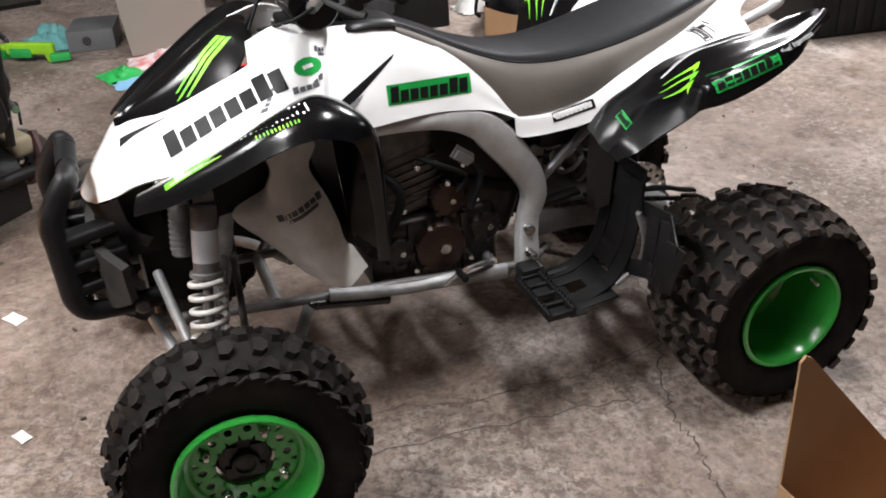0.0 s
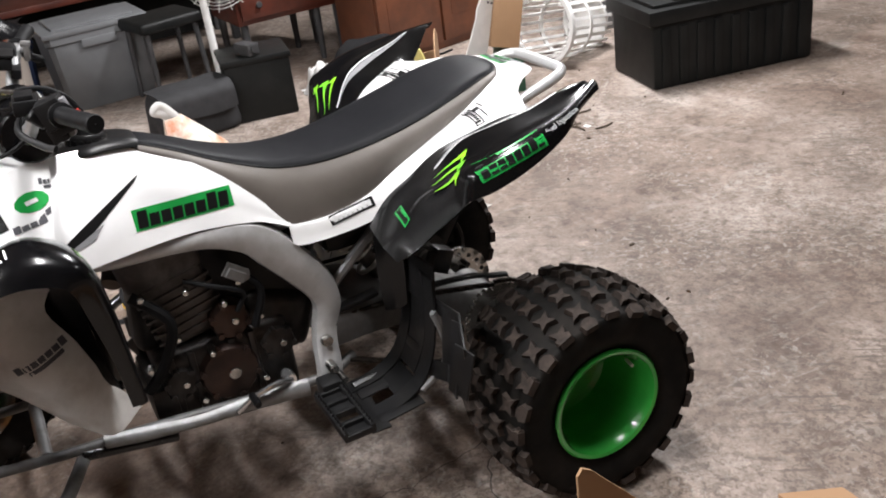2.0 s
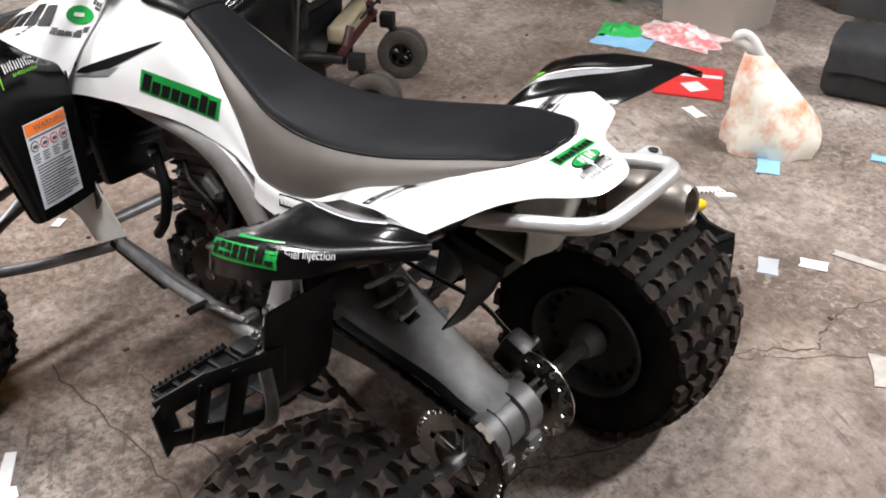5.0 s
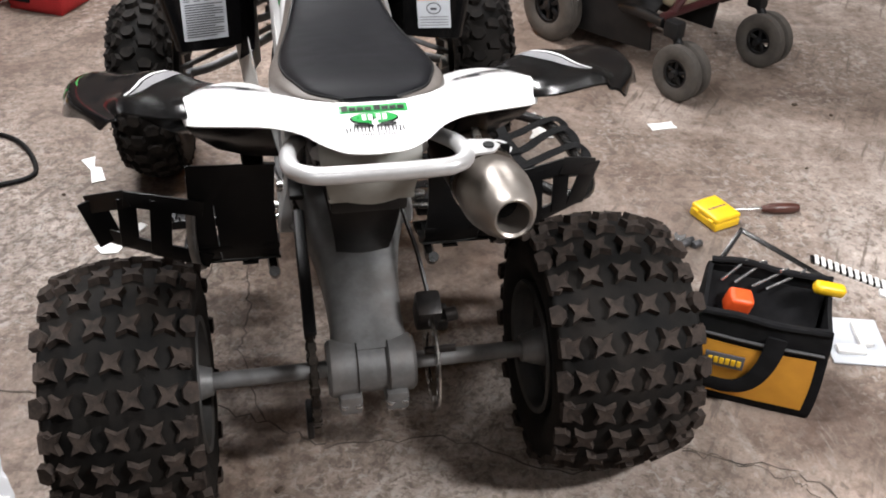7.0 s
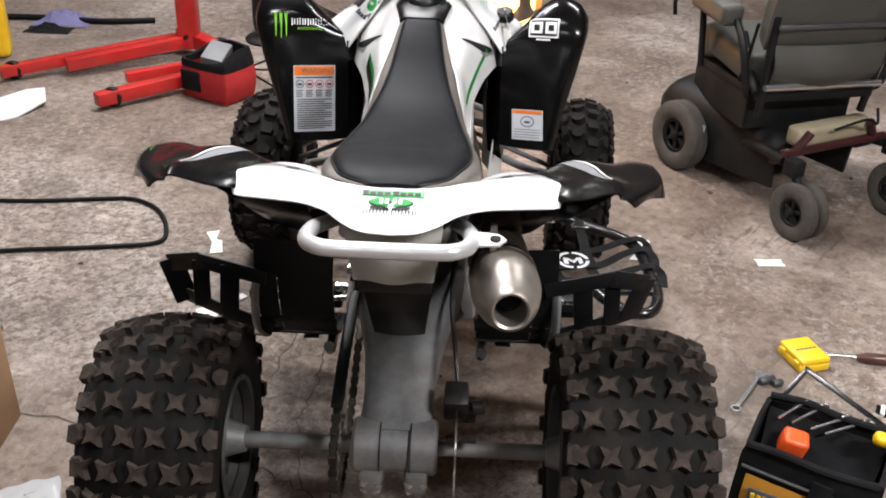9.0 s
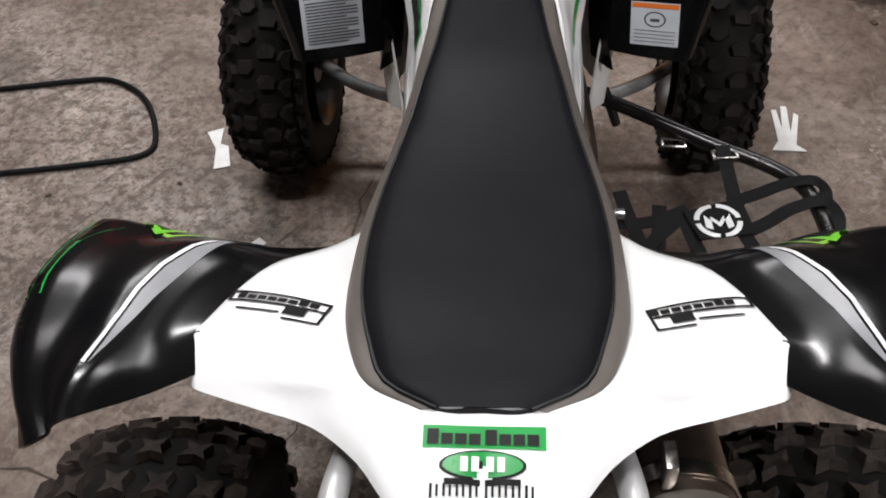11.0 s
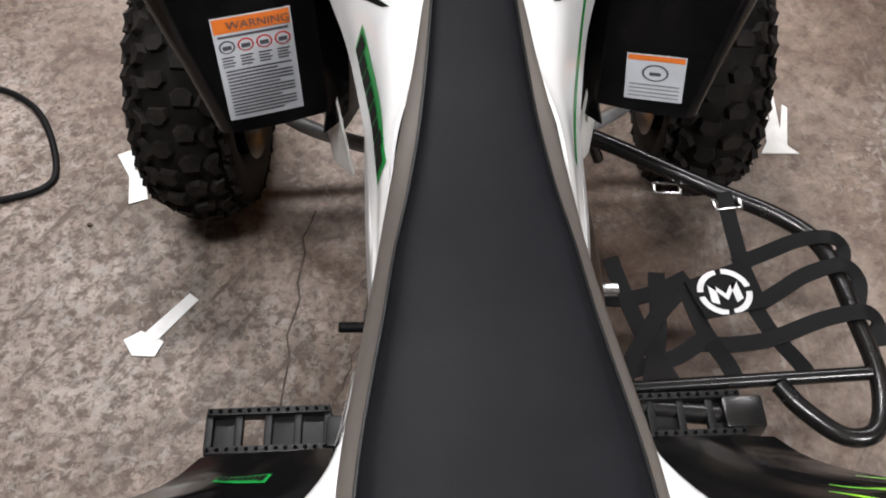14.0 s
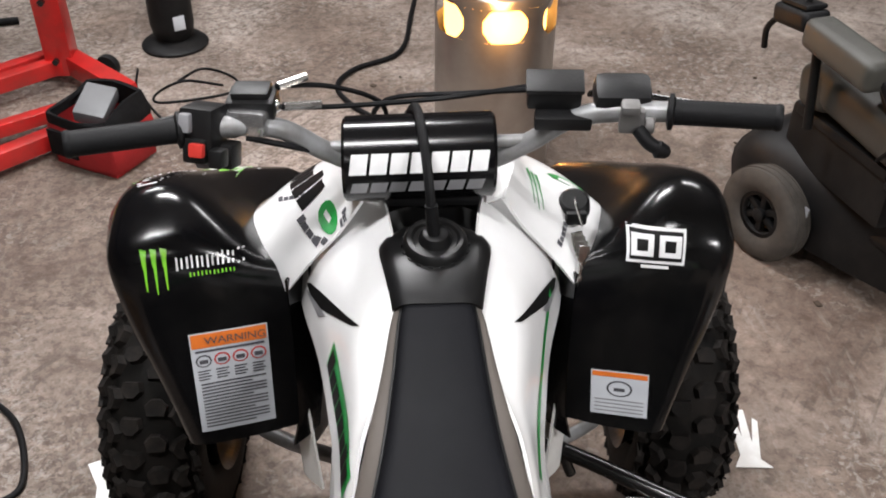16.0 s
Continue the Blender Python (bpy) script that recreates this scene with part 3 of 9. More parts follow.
def disc_with_holes(bm, x0, x1, r_in, r_out, n_holes, r_mid, r_hole, seg=12):
    """A ring plate across x with round holes: each sector carries one hole."""
    def ring_face(x, flip):
        out = []
        for k in range(n_holes):
            a0, a1 = 2 * math.pi * k / n_holes, 2 * math.pi * (k + 1) / n_holes
            am = (a0 + a1) / 2
            c = Vector((x, r_mid * math.cos(am), r_mid * math.sin(am)))
            er, et = Vector((0, math.cos(am), math.sin(am))), Vector((0, -math.sin(am), math.cos(am)))
            hole = [c + (er * math.cos(2 * math.pi * j / seg) + et * math.sin(2 * math.pi * j / seg)) * r_hole for j in range(seg)]
            rim_ = []
            for j in range(seg):
                f = 2 * math.pi * j / seg
                cr, ct = math.cos(f), math.sin(f)
                m = max(abs(cr), abs(ct))
                rr = (r_in + r_out) / 2 + (r_out - r_in) / 2 * cr / m
                aa = am + (a1 - a0) / 2 * ct / m
                rim_.append(Vector((x, rr * math.cos(aa), rr * math.sin(aa))))
            hv, rv = [bm.verts.new(p) for p in hole], [bm.verts.new(p) for p in rim_]
            for j in range(seg):
                q = [hv[j], rv[j], rv[(j + 1) % seg], hv[(j + 1) % seg]]
                bm.faces.new(q if flip else q[::-1])
            out.append(hv)
        return out
    a, b = ring_face(x0, True), ring_face(x1, False)
    for h0, h1 in zip(a, b):
        for j in range(seg):
            bm.faces.new([h0[j], h0[(j + 1) % seg], h1[(j + 1) % seg], h1[j]])


def wheel(rear):
    """Axis along x, the outer face towards +x; returns the hub mesh object with tyre, tread, rim."""
    bm = bmesh.new()
    if rear:
        lathe(bm, [(-.10, .001), (-.10, .03), (-.075, .045), (-.06, .05), (-.052, .05), (-.052, .001)], (0, 0, 0), (1, 0, 0), 20)
    else:
        lathe(bm, [(-.07, .001), (-.07, .045), (-.02, .055), (.022, .055), (.03, .05), (.034, .03), (.05, .026), (.052, .02), (.046, .018), (.046, .001)], (0, 0, 0), (1, 0, 0), 24)
        for k in range(4):
            a = math.pi / 2 * k
            block(bm, (.01, .028, .028), pose(.035, .036 * math.cos(a), .036 * math.sin(a), 45), .004)
    hub = new("wheel", mesh_of("wheel", bm, ENGINE))
    hub.parent = quad
    bm, bl = bmesh.new(), bmesh.new()
    (rear_tyre if rear else front_tyre)(bm, bl)
    part("tyre", bm, RUBBER, hub, "black rubber tyre", angle=60)
    part("tread", bl, LUG if rear else LUGF, hub, "brown dusty tread blocks" if rear else "dark tread blocks", angle=20, fix=True)
    bm = bmesh.new()
    if rear:
        lathe(bm, [(.118, .132), (.126, .133), (.13, .129), (.127, .122), (.112, .118), (.105, .114), (.03, .108), (-.02, .104), (-.035, .10), (-.045, .09), (-.05, .07), (-.05, .045)], (0, 0, 0), (1, 0, 0), 44)
        part("rim", bm, GREEN, hub, "deep glossy green steel rim", angle=30)
        bm = bmesh.new()
        lathe(bm, [(-.056, .045), (-.058, .075), (-.06, .10), (-.09, .118), (-.118, .124), (-.128, .131), (-.134, .128), (-.13, .12), (-.112, .118)], (0, 0, 0), (1, 0, 0), 44)
        disc_with_holes(bm, -.090, -.082, .07, .121, 20, .105, .009, 8)
        lathe(bm, [(-.082, .07), (-.06, .066), (-.06, .03), (-.090, .03), (-.090, .07)], (0, 0, 0), (1, 0, 0), 30)
        part("rim_back", bm, RIMG, hub, "dull grey slotted inner rim ring", angle=30)
        bm = bmesh.new()
        for k in range(4):
            a = math.pi / 2 * k + .5
            rod(bm, (-.05, .058 * math.cos(a), .058 * math.sin(a)), (-.034, .058 * math.cos(a), .058 * math.sin(a)), .009, n=6)
        rod(bm, (-.052, 0, 0), (-.02, 0, 0), .018, .015, n=12, bevel=.003)
        pieces("wheel_nut", bm, STEEL, hub)
        bm = bmesh.new()
        rod(bm, (.06, .09, -.055), (.09, .088, -.05), .004, n=8)
        part("valve", bm, DECALW, hub)
    else:
        lathe(bm, [(.082, .143), (.092, .144), (.096, .139), (.092, .132), (.075, .127), (.055, .120), (.044, .116), (.040, .108), (.042, .1)], (0, 0, 0), (1, 0, 0), 44)
        disc_with_holes(bm, .034, .042, .056, .1, 14, .082, .0085, 10)
        lathe(bm, [(.034, .056), (.042, .056)], (0, 0, 0), (1, 0, 0), 44)
        part("rim", bm, GREEN, hub, "glossy green steel rim with a ring of holes", angle=30)
        bm = bmesh.new()
        lathe(bm, [(.034, .1), (.02, .118), (-.07, .125), (-.088, .136), (-.094, .142)], (0, 0, 0), (1, 0, 0), 44)
        part("rim_back", bm, ENGINE, hub, "dark dirty inner rim", angle=30)
        for k in range(4):
            bm = bmesh.new()
            a = math.pi / 2 * k + .3
            y, z = .082 * math.cos(a), .082 * math.sin(a)
            rod(bm, (.04, y, z), (.054, y, z), .011, .009, n=6, bevel=.002)
            rod(bm, (.05, y, z), (.062, y, z), .005, n=8)
            part("wheel_nut", bm, STEEL, hub)
    return hub


def copy_part(ob, m):
    made = {}
    for o in (ob, *ob.children_recursive):
        made[o] = o.copy()
        scene.collection.objects.link(made[o])
        made[o].parent = made.get(o.parent, o.parent)
    made[ob].matrix_basis = m
    return made[ob]


rw = wheel(True)
rw.matrix_basis = pose(.452, AXR, .254, 20, 0, 0) @ Matrix.Scale(1.028, 4)
copy_part(rw, pose(-.440, AXR, .247, 55, 0, 180) @ Matrix.Diagonal((.955, 1, 1, 1)))
fw = wheel(False)
fw.matrix_basis = pose(.472, AXF, .262, 10, 0, -3)
copy_part(fw, pose(-.477, AXF - .018, .262, 40, 0, 177))

# -- seat --
SEAT = [  # y, edge height, dark half width, crown, foot half width, foot height
    (.112, .902, .026, .006, .034, .885), (.095, .908, .041, .008, .047, .886), (.03, .878, .050, .010, .063, .852), (-.04, .840, .061, .012, .084, .810),
    (-.11, .810, .076, .014, .106, .740), (-.165, .794, .090, .016, .121, .682), (-.24, .786, .102, .018, .134, .680), (-.32, .791, .114, .018, .143, .700),
    (-.40, .804, .123, .018, .146, .738), (-.49, .824, .126, .018, .144, .772), (-.58, .848, .120, .016, .138, .812), (-.65, .864, .104, .013, .122, .845), (-.695, .870, .086, .008, .099, .858), (-.722, .870, .040, .003, .050, .862)]
bm = bmesh.new()
rows = []
for y, ze, w, c, wf, zf in SEAT:
    rows.append([(-w, y, ze), (-w * .85, y, ze + c * .75), (-w * .4, y, ze + c), (0, y, ze + c * 1.05), (w * .4, y, ze + c), (w * .85, y, ze + c * .75), (w, y, ze)])
loft(bm, rows, nu=5, nv=3, flip=True)
seat = part("seat", bm, VINYL, quad, "smooth charcoal vinyl saddle", angle=60)
for s in (-1, 1):
    bm = bmesh.new()
    loft(bm, [[(s * w, y, ze), (s * (w * .55 + wf * .45 + .006), y, ze * .72 + zf * .28), (s * (w * .25 + wf * .75 + .006), y, ze * .35 + zf * .65), (s * wf, y, zf - .012)] for y, ze, w, c, wf, zf in SEAT], nu=5, nv=3, flip=s > 0)
    part("seat_side", bm, GREYV, seat, "grey-brown vinyl seat flank", angle=60)
    bm = bmesh.new()
    tube(bm, [(s * (w + .0005), y, ze) for y, ze, w, c, wf, zf in SEAT], .0022, n=6, steps=3)
    part("seam", bm, DECALK, seat)
bm = bmesh.new()
loft(bm, [[(-.088, -.694, .870), (-.041, -.7215, .8705), (0, -.723, .8735), (.041, -.7215, .8705), (.088, -.694, .870)], [(-.088, -.697, .852), (-.041, -.724, .852), (0, -.725, .852), (.041, -.724, .852), (.088, -.697, .852)]], nu=2, nv=4, flip=False)
part("seat_back_edge", bm, VINYL, seat)

# -- white tail and flank strip --
STRIP = [  # inner, outer
    ((.116, -.150, .684), (.122, -.150, .648)), ((.119, -.165, .676), (.125, -.170, .640)), ((.134, -.24, .678), (.141, -.24, .645)), ((.144, -.33, .701), (.158, -.335, .663)),
    ((.150, -.40, .738), (.183, -.406, .721)), ((.148, -.48, .774), (.223, -.484, .787)), ((.143, -.55, .802), (.251, -.545, .813)), ((.134, -.60, .824), (.273, -.612, .833)), ((.131, -.615, .832), (.276, -.619, .834)),
    ((.124, -.640, .842), (.274, -.638, .828)), ((.118, -.652, .848), (.271, -.650, .824)), ((.110, -.665, .853), (.250, -.660, .826)), ((.09, -.690, .862), (.205, -.678, .832)), ((.07, -.70, .864), (.150, -.700, .838)),
    ((.05, -.712, .865), (.105, -.738, .845)), ((.03, -.716, .866), (.072, -.782, .847)), ((.015, -.718, .866), (.042, -.803, .845)), ((0, -.718, .866), (0, -.808, .844))]
tails = []
for s in (-1, 1):
    bm = bmesh.new()
    rows = []
    for (a, b) in STRIP:
        a, b = Vector(a), Vector(b)
        mid = a.lerp(b, .5) + Vector((0, 0, .006))
        lip = Vector((.003, 0, -.016)) if b.y > -.6 else Vector((0, -.017, -.011))
        rows.append([(s * p.x, p.y, p.z) for p in (a - Vector((0, 0, .004)), mid, b, b + lip)])
    loft(bm, rows, nu=4, nv=3, thick=.004, flip=s < 0)
    tails.append(part("tail_panel", bm, WHITE, quad, "glossy white plastic tail panel", angle=40))

# -- rear fenders --
RF = [  # inner edge, crest, outer face, low edge
    ((.166, -.313, .634), (.215, -.310, .620), (.265, -.307, .612), (.312, -.307, .606)),
    ((.165, -.340, .664), (.222, -.342, .654), (.280, -.343, .644), (.335, -.343, .630)),
    ((.166, -.368, .692), (.228, -.382, .696), (.300, -.390, .712), (.366, -.378, .672)),
    ((.183, -.406, .722), (.250, -.420, .738), (.372, -.424, .762), (.412, -.412, .722)),
    ((.194, -.427, .741), (.268, -.444, .765), (.426, -.433, .797), (.440, -.426, .752)),
    ((.207, -.452, .764), (.292, -.466, .796), (.438, -.462, .811), (.458, -.460, .764)),
    ((.223, -.484, .787), (.315, -.496, .824), (.446, -.500, .825), (.466, -.502, .778)),
    ((.251, -.545, .813), (.338, -.550, .842), (.448, -.560, .842), (.466, -.570, .802)),
    ((.273, -.612, .833), (.348, -.630, .858), (.436, -.640, .856), (.449, -.640, .828)),
    ((.272, -.645, .826), (.352, -.700, .880), (.405, -.715, .872), (.412, -.702, .857)),
    ((.270, -.652, .820), (.350, -.752, .884), (.366, -.775, .885), (.380, -.772, .872))]
RF = [[(a[0], a[1], a[2] - .003), tuple((Vector(a) * .55 + Vector(b) * .45) - Vector((0, 0, .006 * max(0, min(1, (-a[1] - .34) / .18))))), b, tuple((Vector(b) * .5 + Vector(c) * .5) - Vector((0, 0, .003))), c, d] for a, b, c, d in RF]
rfs = panel("rear_fender", RF, BLACK, quad, "glossy black plastic rear mudguard", thick=.004, flip=False)
# black skirts that hang under the tail wings, inside the wheels
panel("fender_skirt", [[(.282, -.640, .808), (.215, -.662, .812), (.150, -.684, .818)], [(.268, -.606, .765), (.205, -.622, .760), (.145, -.640, .762)], [(.240, -.545, .705), (.190, -.555, .695), (.140, -.565, .695)]], BLACK, quad, "black inner skirt of the rear mudguard", flip=True, nu=3, nv=3)
# -- flank shroud beside the tank --
SH = [
    ((.075, .335, .930), (.135, .345, .868), (.178, .36, .800), (.196, .365, .725)),
    ((.060, .26, .934), (.122, .27, .868), (.160, .28, .800), (.180, .29, .735)),
    ((.050, .18, .926), (.108, .185, .865), (.138, .19, .800), (.155, .20, .733)),
    ((.047, .10, .901), (.099, .10, .849), (.122, .10, .785), (.137, .10, .731)),
    ((.062, .03, .866), (.094, .03, .826), (.113, .03, .770), (.127, .03, .726)),
    ((.088, -.03, .824), (.103, -.035, .788), (.113, -.04, .748), (.123, -.05, .713)),
    ((.102, -.09, .762), (.110, -.09, .740), (.115, -.095, .715), (.121, -.10, .699)),
    ((.114, -.150, .684), (.117, -.151, .680), (.119, -.152, .676), (.123, -.155, .671))]
shrouds = panel("tank_shroud", SH, WHITE, quad, "glossy white plastic tank shroud", flip=True)
for s, ob in zip((-1, 1), shrouds):
    # word plate
    sticker("word_sticker", ob, (s * .13, .150, .768), (0, -1, -.03), (-s * .4, 0, 1), [(0, 0, box2(-.002, -.003, .200, .040))] + bars(.190, .034, 8, 1, 1, .1, x0=.002, y0=.001), [DGREEN, DECALK]) if s < 0 else None
    f = -s
    deco("groove", ob, (s * .145, .21, .82), (s, 0, .5), (0, 0, 1), [(0, 0, [(f * -.10, -.052), (f * -.045, -.042), (f * -.03, -.006), (f * -.085, -.038)]), (0, 0, [(f * -.045, -.042), (f * .085, .052), (f * .095, .064), (f * -.03, -.006)])], [DECALK], reach=.09)
    # Grey decal that paints the shading next to the black swoosh.
    deco("groove_shade", ob, (s * .15, .25, .785), (s, 0, .5), (0, 0, 1), [(0, 0, [(f * -.07, -.03), (f * .02, -.004), (f * .045, .022), (f * -.03, -.012)])], [DECALG], reach=.09)
    # long green sliver by the knee
    dd = 1 if s > 0 else -1
    sticker("green_sliver", ob, (s * .136, .14, .775), (0, dd, .0), (-s * .4, 0, 1), [(0, 0, [(-.17, -.016), (.12, .0), (.125, .012), (-.17, -.004)])], [DGREEN]) if s > 0 else None

# -- front cowl --
CW = [
    ((.004, .802, .655), (.03, .799, .655), (.06, .790, .658), (.090, .775, .662)),
    ((.004, .757, .718), (.05, .753, .712), (.11, .745, .702), (.158, .733, .700)),
    ((.006, .700, .786), (.07, .697, .776), (.14, .690, .752), (.198, .678, .735)),
    ((.075, .605, .823), (.125, .600, .816), (.185, .592, .792), (.236, .575, .756)),
    ((.108, .515, .866), (.152, .512, .855), (.208, .500, .826), (.262, .480, .788)),
    ((.124, .430, .905), (.160, .430, .880), (.218, .430, .840), (.266, .420, .804)),
    ((.112, .350, .940), (.148, .355, .888), (.200, .360, .838), (.236, .345, .802)),
    ((.090, .262, .945), (.122, .275, .888), (.165, .295, .825), (.206, .300, .765))]
cowls = panel("front_cowl", CW, WHITE, quad, "glossy white plastic nose cowl", flip=True)
HD = [
    [(-.008, .702, .786), (0, .704, .787), (.008, .702, .786)], [(-.042, .652, .804), (0, .652, .822), (.042, .652, .804)], [(-.075, .605, .824), (0, .600, .858), (.075, .605, .824)],
    [(-.108, .515, .867), (0, .525, .912), (.108, .515, .867)], [(-.118, .455, .896), (0, .465, .950), (.118, .455, .896)], [(-.104, .425, .930), (0, .430, .962), (.104, .425, .930)], [(-.085, .405, .940), (0, .400, .956), (.085, .405, .940)]]
bm = bmesh.new()
loft(bm, [[r[0], tuple((Vector(r[0]) + Vector(r[1])) / 2 + Vector((0, 0, .012))), r[1], tuple((Vector(r[2]) + Vector(r[1])) / 2 + Vector((0, 0, .012))), r[2]] for r in HD], nu=4, nv=3, thick=.004, flip=True)
hood = part("nose_hood", bm, BLACK, quad, "glossy black nose hood", angle=45)
for s in (-1, 1):
    bm = bmesh.new()
    loft(bm, side_rows([[(.124, .43, .905), (.112, .35, .940), (.09, .268, .943)], [(.10, .425, .945), (.085, .35, .965), (.068, .268, .935)]], s), nu=3, nv=4, thick=.003, flip=s > 0)
    part("inner_cowl", bm, WHITE, hood)
ob = cowls[0]
sticker("word_sticker", ob, (-.212, .622, .785), (.05, -1, .36), (.7, .2, .9), bars(.272, .054, 8, 0, 0, .12), [DECALK])
sticker("round_sticker", ob, (-.160, .318, .900), (0, -1, .3), (.7, .2, 1), [(0, 0, [(.03 * math.cos(a * .5236), .019 * math.sin(a * .5236)) for a in range(12)]), (1, 1, box2(-.011, -.004, .011, .004))], [DGREEN, DECALW])
sticker("number_sticker", ob, (-.19, .36, .852), (0, -1, .3), (.7, .2, 1), bars(.10, .014, 7, 0, 0, .2), [INK])
sticker("small_sticker", ob, (-.125, .292, .912), (0, -1, -.15), (.7, .0, 1), bars(.055, .012, 7, 0, 0) + [(0, 0, box2(.008, -.008, .045, -.002))], [INK])
sticker("small_sticker", ob, (-.22, .42, .84), (1, .1, 0), (0, .5, .6), bars(.05, .009, 6, 0, 0), [INK])
ob = cowls[1]
sticker("round_sticker", ob, (.205, .45, .85), (1, .1, 0), (0, .8, .5), [(0, 0, [(.035 * math.cos(a * .5236), .01 * math.sin(a * .5236)) for a in range(12)])], [DGREEN])
sticker("claw_sticker", ob, (.152, .36, .90), (-.2, 1, .2), (-.8, -.1, .8), [(m_, l_, [(y, x) for x, y in p]) for m_, l_, p in claws(.03, .07, 0, 0)], [DGREEN])
sticker("small_sticker", ob, (.19, .31, .835), (.1, 1, .2), (-.8, 0, 1), bars(.04, .012, 5, 0, 0), [INK])
for sg in (-1, 1):
    cl = []
    for k in range(3):
        ox = -.016 + .014 * k
        for q in ([(ox - .004, .085 - .006 * k), (ox + .008, .078 - .006 * k), (ox + .010, .02), (ox, .026)], [(ox, .026), (ox + .010, .02), (ox + .004, -.022), (ox - .004, -.014)], [(ox - .004, -.014), (ox + .004, -.022), (ox - .003, -.088 + .012 * abs(k - 1)), (ox - .006, -.07)]):
            cl.append((0, 0, [(sg * (x + .10 * y), y) for x, y in q]))
    deco("claw_sticker", hood, (sg * .062, .515, .900), (sg * .6, .5, .65), (sg * -.1, -.75, .65), cl, [LIME])
# dark rear slots in the nose
for sg, cw_ in zip((-1, 1), cowls):
    deco("nose_slot", cw_, (sg * .085, .66, .80), (sg * .5, .45, .75), (sg * .3, -.75, .5), [(0, 0, [(-.012, -.05), (.012, -.052), (.006, -.01), (-.006, -.006)]), (0, 0, [(-.006, -.006), (.006, -.01), (.004, .06), (.001, .06)])], [DECALK])
bm = bmesh.new()
loft(bm, [[(-.165, .728, .698), (-.09, .77, .660), (0, .797, .650), (.09, .77, .660), (.165, .728, .698)], [(-.16, .715, .63), (-.09, .75, .59), (0, .77, .58), (.09, .75, .59), (.16, .715, .63)], [(-.14, .68, .59), (-.09, .70, .54), (0, .70, .53), (.09, .70, .54), (.14, .68, .59)]], nu=4, nv=4, thick=.004, flip=True)
part("nose_underside", bm, MATT, quad)

# -- front fenders --
FF = [  # inner, mid, outer, lip
    ((.205, .282, .528), (.28, .258, .528), (.352, .242, .532), (.358, .268, .536)),
    ((.202, .290, .64), (.29, .266, .64), (.372, .246, .645), (.386, .275, .645)),
    ((.202, .298, .745), (.30, .270, .75), (.398, .252, .755), (.414, .29, .752)),
    ((.212, .305, .800), (.31, .280, .838), (.412, .266, .838), (.434, .305, .825)),
    ((.228, .325, .812), (.32, .312, .876), (.410, .305, .876), (.439, .34, .848)),
    ((.246, .365, .815), (.335, .362, .896), (.408, .37, .892), (.440, .39, .856)),
    ((.262, .43, .806), (.338, .435, .872), (.398, .445, .868), (.428, .455, .838)),
    ((.258, .51, .780), (.315, .53, .818), (.365, .545, .812), (.390, .555, .785)),
    ((.232, .60, .744), (.275, .62, .768), (.318, .64, .76), (.336, .645, .738)),
    ((.205, .675, .718), (.240, .69, .728), (.268, .70, .722), (.28, .705, .708))]
ffs = panel("front_fender", FF, BLACK, quad, "glossy black plastic front mudguard", flip=True, nu=4, nv=4)
L, Rr = ffs
for v in Rr.data.vertices:
    if v.co.x > .205:
        v.co.x = .205 + (v.co.x - .205) * .90
sticker("claw_sticker", L, (-.366, .27, .834), (1, .1, 0), (0, .35, 1), claws(.036, .064, 0, 0), [LIME])
sticker("word_sticker", L, (-.340, .27, .836), (1, .1, 0), (0, .35, 1), thin_bars(.092, .016, 7, 0, 0) + thin_bars(.062, .006, 6, 1, 0, x0=.016, y0=-.012), [DECALW, LIME])
sticker("word_sticker", L, (-.335, .515, .845), (0, -1, .14), (.5, .2, .8), thin_bars(.135, .021, 7, 0, 0, x0=.015, y0=-.006) + thin_bars(.085, .008, 6, 1, 0, x0=.04, y0=-.022), [DECALW, LIME])
sticker("word_sticker", L, (-.30, .635, .772), (0, -1, .36), (.5, .2, .8), [(0, 0, box2(-.01, -.013, .11, .012))] + bars(.1, .018, 8, 1, 1, x0=0, y0=-.009), [LIME, DECALW])
dg = [(0, 0, box2(-.042, -.028, .042, .028)), (1, 1, box2(-.038, -.023, .038, .023)), *[(0, 2, q) for c in (-.020, .020) for q in (box2(c - .016, -.017, c + .016, -.009), box2(c - .016, .009, c + .016, .017), box2(c - .016, -.009, c - .008, .009), box2(c + .008, -.009, c + .016, .009))], (0, 0, box2(-.02, -.036, .02, -.031))]
dg = [(m_, l_, [(x * .9, y * .88) for x, y in q]) for m_, l_, q in dg]
sticker("letter_sticker", Rr, (.303, .30, .842), (1, -.1, 0), (0, .45, 1), dg, [DECALW, DECALK])
# warning labels
WX, WY = .108, .178
lab = [(0, 0, box2(0, 0, WX, WY)), (1, 1, box2(.002, WY - .026, WX - .002, WY - .002)), (2, 1, box2(.006, WY - .034, WX - .006, WY - .030))]
for k in range(4):
    cx = .016 + k * .0255
    lab.append((2 if k == 0 else 3, 1, [(cx + .0115 * math.cos(a * .6283), WY - .049 + .0115 * math.sin(a * .6283)) for a in range(10)]))
    lab.append((0, 2, [(cx + .009 * math.cos(a * .6283), WY - .049 + .009 * math.sin(a * .6283)) for a in range(10)]))
    lab.append((2, 3, box2(cx - .006, WY - .053, cx + .006, WY - .046)))
    for j in range(4):
        lab.append((2, 1, box2(cx - .010, WY - .068 - j * .005, cx + .008 - .003 * (j % 2), WY - .0655 - j * .005)))
for j in range(14):
    lab.append((2, 1, box2(.008, .008 + j * .006, WX - .008 - .02 * ((j * 5) % 4 == 0), .0108 + j * .006)))
